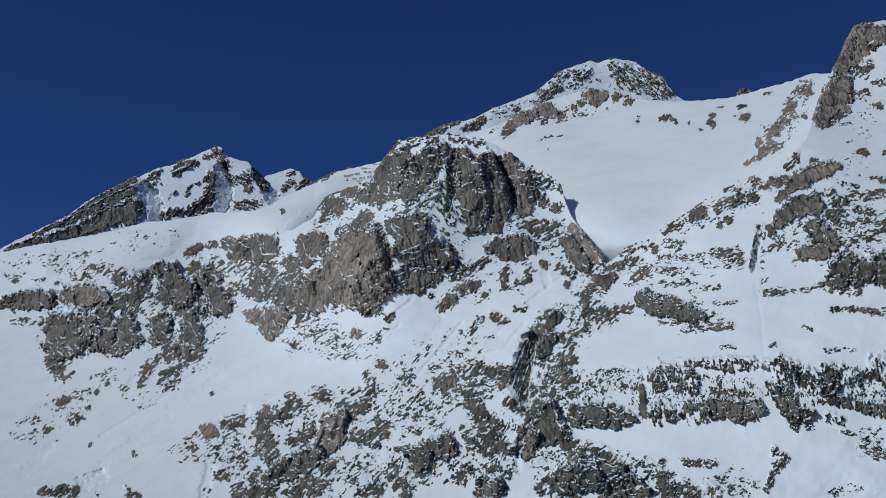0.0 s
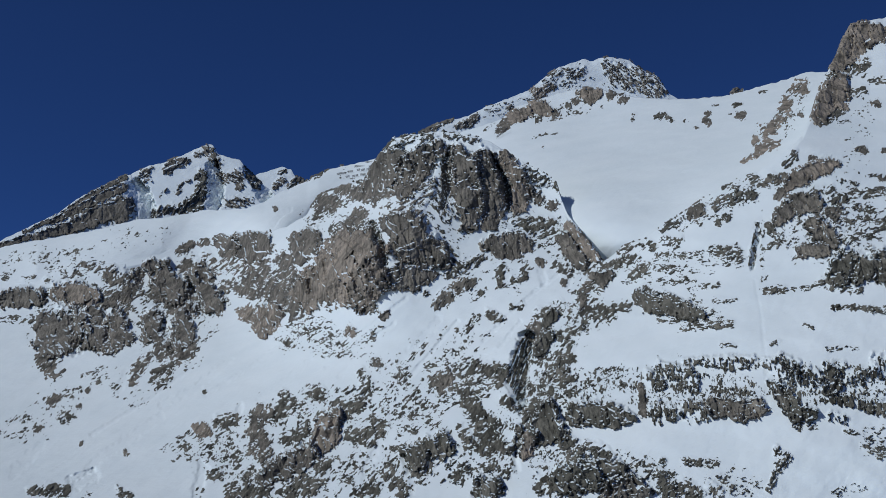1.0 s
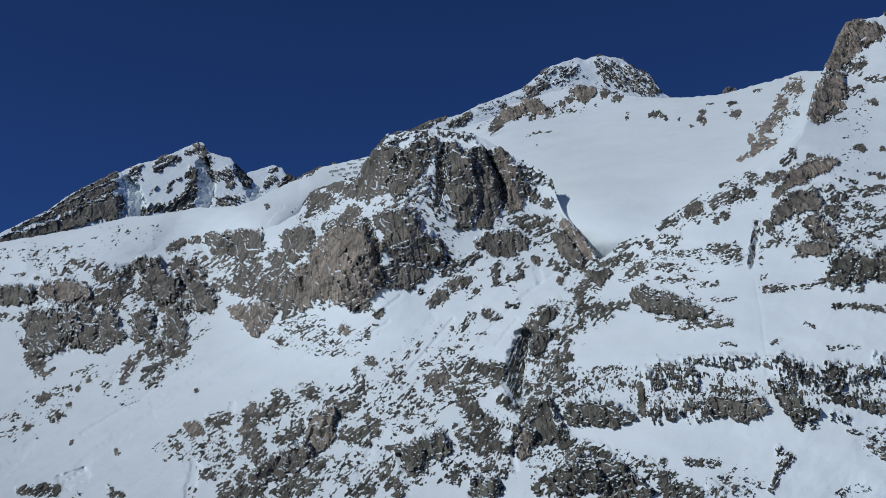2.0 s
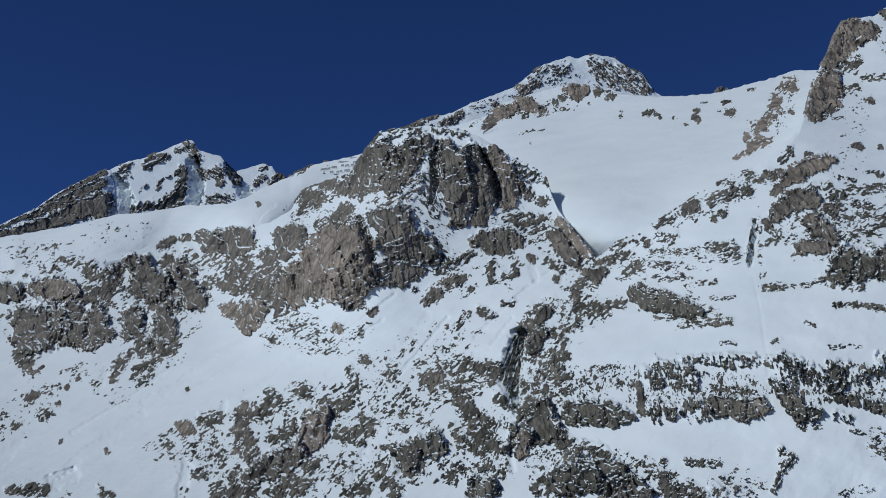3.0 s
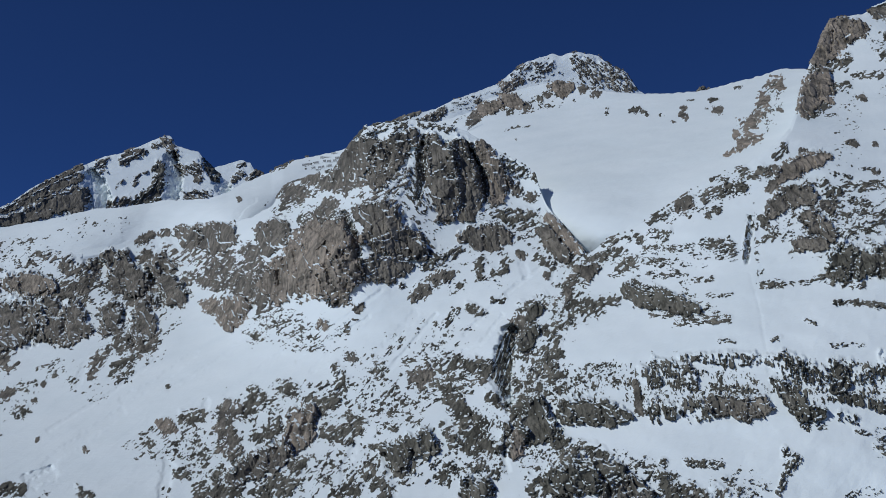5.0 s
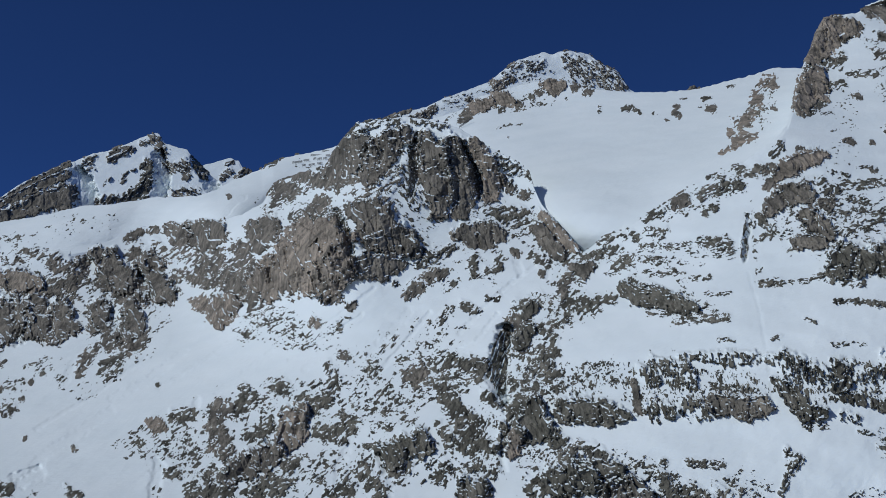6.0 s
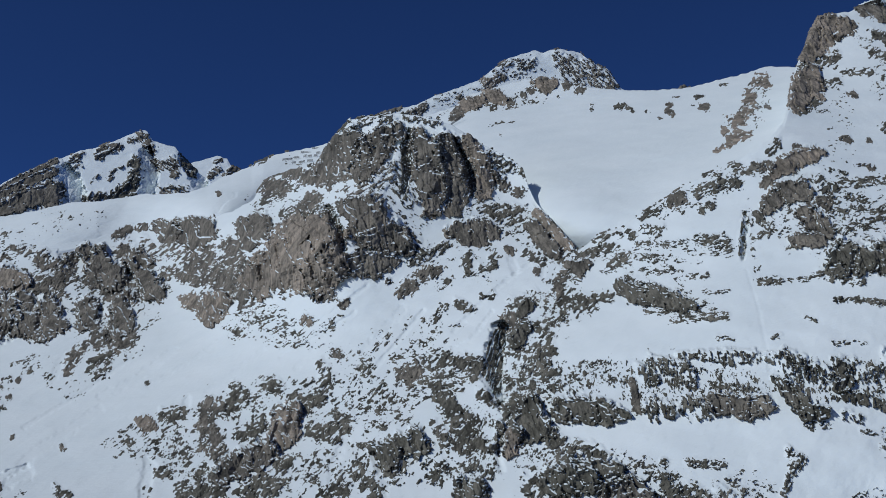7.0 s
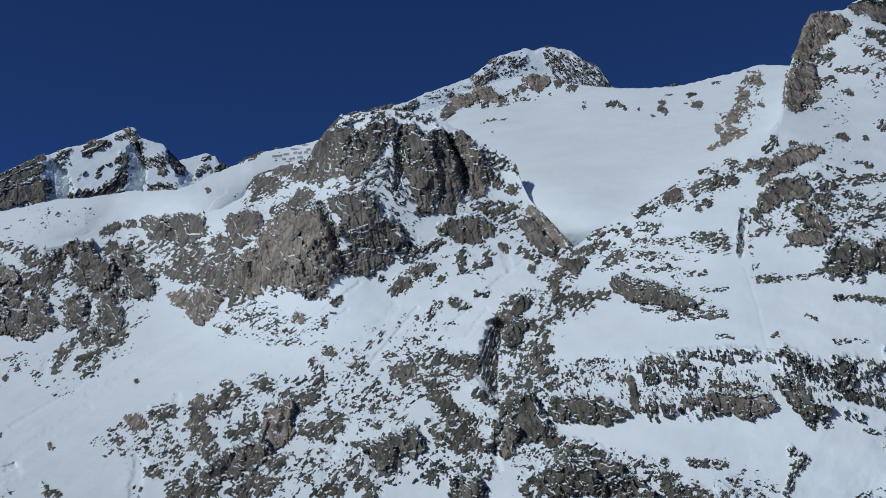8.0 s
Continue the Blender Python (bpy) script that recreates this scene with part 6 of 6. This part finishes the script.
rock("rock_outcrop", FRONT, [(-280.6, 194.5, 10.3), (-291.4, 202.4, 9.2), (-303.6, 194.5, 6.9)], 3.6, 3.85, 0.75, 35, 2.4, 5.0, 1)
rock("rock_outcrop", FRONT, [(-267.8, 210.2, 6.9), (-278.6, 202.4, 5.7)], 3.6, 3.92, 0.7, 35, 2.4, 5.1, 1)
rock("rock_outcrop", FRONT, [(-224.1, 189.3, 9.1), (-237.0, 191.9, 6.9)], 3.4, 3.65, 0.92, 35, 2.4, 4.7, 1)
rock("rock_outcrop", FRONT, [(-219.9, 158.5, 7.9), (-226.8, 145.7, 6.8)], 2.9, 3.14, 0.82, 35, 2.4, 4.1, 1)
rock("rock_outcrop", FRONT, [(-187.8, 233.9, 8.1), (-172.1, 228.6, 9.2)], 3.6, 3.88, 0.72, 35, 2.4, 5.0, 1)
rock("rock_outcrop", FRONT, [(-136.0, 228.6, 9.2), (-146.0, 218.1, 10.4), (-140.5, 207.6, 8.0)], 3.0, 3.25, 0.87, 35, 2.4, 4.2, 1)

# ---- clefts, couloirs and the gorge
east_wall(FRONT, [(10.6, 343.7, 3.2), (6.3, 325.9, 4.2), (8.4, 306.7, 4.7), (4.2, 286.5, 3.1)], 14.2)
east_wall(FRONT, [(48.6, 339.2, 2.1), (54.8, 324.8, 3.7), (61.4, 309.4, 5.3), (63.8, 294.1, 5.8), (63.2, 284.8, 3.1)], 22.6)
east_wall(FRONT, [(-60.3, 268.6, 4.2), (-53.9, 252.5, 5.2), (-50.6, 233.9, 4.6)], 20.2)
cleft(FRONT, [(84.4, 303.9, 1.6), (85.8, 291.9, 1.6)], 3.2)
east_wall(FRONT, [(78.2, 165.1, 8.1), (71.7, 145.7, 9.6), (68.3, 123.0, 10.0), (70.0, 105.5, 6.0)], 30.6)
cleft(FRONT, [(73.2, 112.9, 4.5), (70.9, 98.0, 3.0)], 3.6)
cleft(FRONT, [(68.6, 80.7, 2.5), (64.9, 66.0, 2.5), (67.1, 49.0, 3.5)], 2.7)
east_wall(FRONT, [(290.4, 270.2, 2.6), (288.3, 255.2, 3.6), (283.8, 241.9, 2.6), (281.9, 228.6, 2.1)], 7.6)
cleft(FRONT, [(283.7, 218.1, 2.1), (286.7, 186.8, 2.0), (287.6, 140.6, 2.5), (286.2, 105.5, 2.5)], 0.4)
cleft(FRONT, [(-147.9, 272.4, 2.1), (-140.4, 283.2, 2.1)], 3.7)
cleft(FRONT, [(-203.5, 52.3, 6.9), (-207.3, 31.1, 6.9)], 3.6)
cleft(FRONT, [(-173.6, 104.5, 4.5), (-177.5, 91.6, 4.0)], 3.0)
cleft(FRONT, [(-100.3, 241.9, 2.1), (-102.6, 231.3, 2.1)], 3.3)
cleft(FRONT, [(-317.2, 41.7, 4.9), (-298.1, 49.0, 3.0)], 4.2)
cleft(FRONT, [(-36.3, 316.0, 3.2), (-41.4, 301.2, 3.7), (-48.1, 289.7, 3.7)], 4.5)
cleft(FRONT, [(-10.0, 301.2, 4.2), (-20.4, 286.5, 3.1)], 3.2)
east_wall(FAR_RIDGE, [(-281.3, 306.7, 5.8), (-279.3, 291.9, 6.8), (-277.4, 279.4, 6.3)], 28.7)
east_wall(FAR_PEAK, [(-206.6, 325.9, 7.4), (-202.5, 306.7, 9.0), (-203.7, 288.6, 7.5)], 70.0)
east_wall(FAR_PEAK, [(-175.3, 325.9, 5.0), (-162.9, 308.3, 8.5), (-156.2, 294.1, 8.0)], 75.0)
east_wall(FAR_PEAK, [(-275.9, 309.7, 6.0), (-268.9, 295.0, 9.5), (-264.0, 279.4, 9.0)], 75.0)
east_wall(BACK, [(-150.9, 270.2, 3.6), (-142.9, 280.0, 3.1), (-134.7, 284.3, 2.6)], 4.0)
cleft(FRONT, [(-64.9, 125.5, 4.0), (-77.2, 115.5, 4.5), (-84.6, 108.0, 3.5)], 1.7)
cleft(FRONT, [(-51.6, 70.9, 4.5), (-63.7, 51.4, 4.9), (-64.9, 32.1, 4.4)], 1.8)
cleft(FRONT, [(-297.7, 44.1, 7.9), (-311.9, 36.9, 5.9)], 3.2)
cleft(FRONT, [(-21.7, 41.7, 4.4), (-24.1, 32.1, 4.9)], 1.3)
cleft(FRONT, [(-274.2, 135.6, 4.5), (-279.2, 120.5, 4.5)], 1.7)
cleft(FRONT, [(0.5, 181.6, 6.1), (-32.3, 145.7, 5.1)], 1.3)
cleft(FRONT, [(93.3, 231.3, 5.2), (94.5, 215.4, 4.6)], 1.8)
east_wall(FRONT, [(-274.0, 230.0, 8.5), (-268.5, 217.0, 9.0)], 30.0)
east_wall(FRONT, [(-224.8, 212.8, 5.0), (-219.1, 201.3, 7.0), (-213.6, 190.9, 6.0)], 26.0)
east_wall(FRONT, [(-182.5, 254.1, 3.1), (-182.6, 244.5, 3.1)], 12.1)
east_wall(FRONT, [(-117.4, 224.4, 2.6), (-116.4, 207.6, 3.1)], 8.8)
east_wall(FRONT, [(-104.2, 235.0, 2.1), (-101.8, 218.1, 2.6)], 6.4)
east_wall(FRONT, [(-88.9, 216.5, 2.1), (-92.7, 202.4, 2.0)], 5.0)
east_wall(FRONT, [(-136.1, 199.7, 3.1), (-137.8, 186.8, 3.1)], 10.1)
east_wall(FRONT, [(-31.7, 62.1, 2.5), (-27.6, 49.0, 3.5)], 7.1)
east_wall(FRONT, [(-33.3, 332.6, 2.6), (-37.9, 321.5, 2.6)], 8.1)
east_wall(FRONT, [(-316.8, 166.1, 3.6), (-316.9, 153.3, 3.5)], 10.3)
east_wall(FRONT, [(-298.3, 191.9, 3.1), (-302.3, 176.4, 3.1)], 8.3)
east_wall(FRONT, [(-240.7, 166.1, 3.0), (-235.9, 153.3, 3.5)], 8.5)
east_wall(FRONT, [(-350.7, 207.6, 3.1), (-354.3, 201.3, 3.1)], 10.6)
east_wall(FRONT, [(-20.6, 325.9, 3.2), (-25.7, 312.1, 3.7)], 7.8)
east_wall(FRONT, [(-4.7, 325.9, 2.6), (-7.4, 312.1, 3.2)], 7.7)
east_wall(FRONT, [(34.7, 309.4, 2.6), (35.5, 287.6, 3.1)], 6.4)
east_wall(FRONT, [(45.0, 298.5, 2.6), (42.7, 274.0, 3.1)], 6.3)
east_wall(FRONT, [(81.9, 306.7, 2.1), (85.3, 293.0, 2.6)], 5.3)
east_wall(FRONT, [(-40.9, 249.9, 3.1), (-37.1, 233.9, 3.6)], 6.9)
east_wall(FRONT, [(-74.3, 233.9, 2.1), (-78.1, 218.1, 2.1)], 5.0)
east_wall(FRONT, [(-91.8, 94.5, 2.5), (-97.4, 78.2, 3.0)], 5.7)
east_wall(FRONT, [(-104.1, 85.6, 2.0), (-110.2, 73.3, 2.5)], 4.8)
east_wall(FRONT, [(-118.4, 66.0, 3.0), (-127.9, 52.3, 3.5)], 5.4)
east_wall(FRONT, [(-133.1, 58.7, 2.5), (-140.1, 46.5, 3.0)], 4.6)
east_wall(FRONT, [(-9.4, 63.5, 2.5), (-11.8, 49.0, 3.0)], 4.9)
east_wall(FRONT, [(40.4, 93.0, 3.0), (47.7, 78.2, 3.0)], 4.3)
east_wall(FRONT, [(32.5, 39.3, 3.4), (30.0, 29.7, 3.9)], 5.2)
east_wall(FRONT, [(107.7, 93.0, 2.5), (105.4, 79.7, 3.0)], 4.7)
east_wall(FRONT, [(122.9, 98.0, 2.0), (120.6, 88.1, 2.0)], 3.0)
east_wall(FRONT, [(145.4, 100.5, 2.0), (146.6, 90.6, 2.0)], 3.0)
east_wall(FRONT, [(248.2, 105.5, 1.5), (248.5, 94.5, 2.0)], 2.5)
east_wall(FRONT, [(265.6, 104.5, 1.5), (264.5, 94.5, 1.5)], 2.4)
east_wall(FRONT, [(299.3, 120.5, 2.5), (305.5, 103.0, 3.0)], 3.6)
east_wall(FRONT, [(303.3, 140.6, 2.5), (310.2, 131.5, 2.5)], 3.1)
east_wall(FRONT, [(349.3, 129.5, 2.5), (345.4, 119.5, 2.5)], 3.0)
east_wall(FRONT, [(197.4, 197.1, 2.0), (200.0, 186.8, 2.0)], 3.4)
east_wall(FRONT, [(215.2, 194.5, 2.0), (217.3, 185.7, 2.0)], 3.3)
east_wall(FRONT, [(346.6, 271.3, 3.1), (348.2, 257.9, 3.6)], 5.2)
east_wall(FRONT, [(322.0, 290.3, 2.6), (325.4, 279.4, 2.6)], 3.9)
east_wall(FRONT, [(374.6, 233.9, 3.6), (370.6, 218.1, 3.6)], 4.8)
east_wall(FRONT, [(395.5, 236.6, 3.1), (392.7, 218.1, 3.6)], 4.1)
east_wall(FRONT, [(397.0, 457.0, 2.7), (391.4, 436.5, 2.7)], 6.0)
east_wall(FRONT, [(413.7, 461.7, 2.2), (409.7, 448.2, 2.2)], 5.4)
east_wall(FRONT, [(374.4, 401.9, 2.7), (371.0, 387.6, 2.7)], 6.2)
east_wall(FRONT, [(141.0, 44.1, 3.0), (145.5, 32.1, 3.4)], 3.6)
east_wall(FRONT, [(160.5, 39.3, 3.0), (163.9, 27.3, 2.9)], 3.6)
east_wall(FRONT, [(60.1, 249.9, 2.1), (61.0, 240.3, 2.6)], 4.9)
east_wall(FRONT, [(73.1, 252.5, 2.1), (73.4, 243.5, 2.1)], 4.4)
east_wall(FRONT, [(-167.8, 249.9, 2.1), (-166.3, 238.2, 2.6)], 7.1)
east_wall(FRONT, [(-123.9, 252.5, 2.1), (-126.0, 239.2, 2.6)], 5.5)
east_wall(FRONT, [(-49.6, 325.9, 2.6), (-53.5, 303.9, 3.1)], 5.9)
east_wall(FRONT, [(-225.7, 218.1, 3.1), (-219.8, 205.0, 4.6), (-214.1, 193.0, 4.1)], 18.4)
east_wall(FRONT, [(-328.6, 186.8, 3.1), (-321.9, 166.1, 4.1), (-322.7, 150.8, 3.0)], 12.0)
east_wall(FRONT, [(-294.7, 176.4, 2.5), (-294.5, 160.0, 3.0)], 10.4)
east_wall(FRONT, [(-246.9, 186.8, 2.6), (-243.0, 171.3, 3.0)], 10.5)
east_wall(FRONT, [(-117.8, 220.7, 2.6), (-114.7, 202.4, 3.1)], 7.6)
cleft(FRONT, [(-241.6, 95.5, 5.0), (-270.2, 75.8, 6.0), (-303.2, 51.4, 4.9)], 1.4)
cleft(FRONT, [(-183.9, 145.7, 4.0), (-212.9, 120.5, 5.0), (-242.2, 105.5, 4.0)], 1.6)
cleft(FRONT, [(-113.2, 145.7, 3.5), (-142.6, 120.5, 4.0), (-157.3, 110.5, 3.5)], 1.2)
cleft(FRONT, [(-344.3, 70.9, 6.0), (-366.9, 46.5, 6.9)], 1.3)
cleft(FRONT, [(-72.8, 145.7, 3.0), (-87.6, 130.5, 3.5)], 1.1)
# runnels in the snow
cleft(FRONT, [(107.0, 222.3, 2.4), (75.7, 198.7, 2.4), (39.6, 162.5, 2.4)], 1.8)
cleft(FRONT, [(16.8, 180.5, 2.4), (-8.6, 149.8, 2.4), (-28.7, 127.0, 2.4)], 2.0)
cleft(FRONT, [(-39.2, 178.0, 2.4), (-74.4, 154.9, 2.4), (-99.4, 139.6, 2.4)], 1.6)
cleft(FRONT, [(128.4, 248.8, 2.4), (117.0, 211.8, 2.4)], 2.0)
cleft(FRONT, [(-29.2, 201.3, 2.4), (-54.5, 180.5, 2.4), (-84.7, 160.0, 2.4)], 1.4)
cleft(FRONT, [(72.9, 180.5, 2.4), (52.2, 154.9, 2.4), (21.7, 139.6, 2.4)], 1.5)
cleft(FRONT, [(-215.4, 139.6, 2.4), (-253.9, 109.5, 2.4), (-301.8, 79.7, 2.4)], 1.8)
cleft(FRONT, [(-140.4, 160.0, 2.4), (-165.0, 139.6, 2.4), (-204.1, 114.4, 2.4)], 1.6)


def mountain(key, label):
    PARENTS[key] = tagged(new("mountain"), label, "mountain")


PARENTS["buttress"] = tagged(new("rock_buttress"), "massive dark grey and tan rock buttress streaked with snow", "cliff")
mountain("far ridge", "distant grey rock ridge with diagonal snow lines")
mountain("far peak", "distant pointed snowy peak with dark rock faces")
mountain("far knob", "small distant snow-capped rock summit")
mountain("col tip", "tiny distant rock tip behind the snow col")


def build_slope(name, land, columns, low, rows, fall, parent=None, fine_low=None):
    """The snow face from `low` up to the skyline, then over it and down the far side."""
    top = land.crest(columns)
    k = np.linspace(0, 1, rows)[:, None]
    v = low + (top - low) * k
    if fine_low is not None:
        below = np.linspace(fine_low, 0, 24)[:-1, None]
        v = np.vstack([low + below + 0 * top, v])
    u = np.repeat(columns[None], len(v), 0)
    y = land.depth(u, v)
    x, z = u * y / 1000, v * y / 1000
    back = [(2, 0.4), (6, 2.5), (14, 9), (30, 24), (60, 54), (110, 105), (190, 190), (300, 310)]
    for away, down in back:
        x = np.vstack([x, x[len(v) - 1] * (1 + away / y[len(v) - 1])])
        y_row, z_row = y[len(v) - 1] + away * fall, z[len(v) - 1] - down * fall
        y, z = np.vstack([y, y_row]), np.vstack([z, z_row])
    ob = new(name, grid_mesh(name, x, y, z))
    ob.data.materials.append(SNOW)
    if parent is not None:
        ob.parent = parent
    return ob


wide_columns = np.concatenate([np.arange(-1000, -470, 15), np.arange(-470, 520, 1.1), np.arange(520, 1100, 15)])
tagged(build_slope("ground", FRONT, wide_columns, np.full(wide_columns.shape, -10.0), 410, 1.0, fine_low=-600),
       "wind-packed snow slope with rock breaking through", "snow slope", kind="structure")
wide_columns = np.concatenate([np.arange(-900, -470, 15), np.arange(-470, 520, 1.25), np.arange(520, 900, 15)])
front_top = FRONT.crest(wide_columns)
hidden = np.array([front_top[np.abs(wide_columns - c) < 45].min() for c in wide_columns]) - 25
hidden = np.minimum(hidden, BACK.crest(wide_columns) - 30)
tagged(build_slope("mountainside", BACK, wide_columns, hidden, 190, 1.2),
       "smooth snow bowl and snowfield below the summit", "snow slope", kind="structure")
columns = np.arange(-55, 235, 1.0)
tagged(build_slope("summit_slope", SUMMIT, columns, BACK.crest(columns) - 30, 110, 1.0),
       "steep snow crown of the main summit", "snow slope", kind="structure")
for land, key, lo, hi in ((FAR_RIDGE, "far ridge", -470, -262), (FAR_PEAK, "far peak", -310, -115), (FAR_KNOB, "far knob", -185, -95), (COL_TIP, "col tip", 274, 296)):
    columns = np.arange(lo, hi, 0.7)
    build_slope("snow_cover", land, columns, land.crest(columns).min() - 45 + 0 * columns, 150, 0.8, PARENTS[key])

# valley floor far below the camera
gx, gy = np.meshgrid(np.linspace(-6000, 6000, 121), np.linspace(-6000, 3000, 91))
valley = new("valley_floor", grid_mesh("valley_floor", gx, gy, -185 + 14 * fbm(gx / 900, gy / 900, 3, 4)))
valley.data.materials.append(SNOW)
tagged(valley, "snow-covered valley floor below the mountains", "snow", kind="structure")


for n, item in enumerate(STORE):
    build_rock(40 + 13 * n, *item)


# ---- avalanche fences
def bar(bm, a, b, wide, deep):
    """A beam from a to b, of rectangular section."""
    a, b = Vector(a), Vector(b)
    way = (b - a)
    rot = way.to_track_quat("Z", "Y").to_matrix().to_4x4()
    m = Matrix.Translation((a + b) / 2) @ rot @ Matrix.Diagonal((wide, deep, way.length, 1))
    bmesh.ops.create_cube(bm, size=1, matrix=m)


def part(name, bm, material, parent, label=""):
    me = bpy.data.meshes.new(name)
    bm.to_mesh(me)
    bm.free()
    me.materials.append(material)
    ob = new(name, me)
    ob.parent = parent
    return tagged(ob, label)


def ground_point(land, u, v):
    y = float(land.depth(np.array([[u]], float), np.array([[v]], float))[0, 0])
    return Vector((u * y / 1000, y, v * y / 1000))


def avalanche_fence(land, ua, va, ub, vb, tall=3.0):
    a, b = ground_point(land, ua, va), ground_point(land, ub, vb)
    b.y = a.y + max(-12, min(12, b.y - a.y))
    a.y, b.y = a.y - 2.5, b.y - 2.5
    thing = tagged(new("avalanche_fence"), "grey steel avalanche fence standing on the snow slope", "fence", "avalanche fences")
    thing.location = a
    run = b - a
    bays = max(1, round(run.length / 4.5))
    for n in range(bays + 1):
        foot = run * (n / bays)
        bm = bmesh.new()
        bar(bm, foot + Vector((0, 0, -1)), foot + Vector((0, -0.9, tall)), 0.14, 0.14)
        part("post", bm, STEEL, thing)
        bm = bmesh.new()
        bar(bm, foot + Vector((0, -2.4, -2.0)), foot + Vector((0, -0.6, tall * 0.7)), 0.12, 0.12)
        part("brace", bm, STEEL, thing)
    for n in range(5):
        up = 0.35 + n * (tall - 0.5) / 4
        lean = Vector((0, 0.05 - 0.9 * up / tall, up))
        bm = bmesh.new()
        bar(bm, lean, run + lean, 0.42, 0.3)
        part("beam", bm, STEEL, thing)


avalanche_fence(BACK, -66.0, 329.8, -54.4, 330.9)
avalanche_fence(BACK, -75.9, 325.4, -64.3, 326.5)
avalanche_fence(BACK, -92.1, 317.6, -83.7, 318.8)
avalanche_fence(BACK, -81.6, 319.9, -77.4, 320.4)
avalanche_fence(BACK, -73.7, 321.5, -71.1, 322.1)
avalanche_fence(BACK, -70.0, 321.5, -66.4, 322.1)
avalanche_fence(BACK, -64.8, 322.1, -61.6, 322.6)
avalanche_fence(BACK, -62.7, 324.8, -59.0, 325.4)
avalanche_fence(BACK, -83.6, 314.9, -80.5, 315.4)
avalanche_fence(BACK, -77.8, 315.4, -75.2, 316.0)
avalanche_fence(BACK, -74.7, 316.0, -72.6, 316.5)
avalanche_fence(BACK, -70.5, 317.1, -65.8, 317.6)
avalanche_fence(BACK, 55.7, 353.8, 65.9, 360.5)
avalanche_fence(SUMMIT, 44.8, 381.4, 51.3, 381.9)
avalanche_fence(SUMMIT, 43.7, 374.0, 46.9, 374.6)
avalanche_fence(SUMMIT, 58.7, 376.3, 61.3, 377.4)
avalanche_fence(SUMMIT, 64.6, 382.5, 67.8, 383.6)
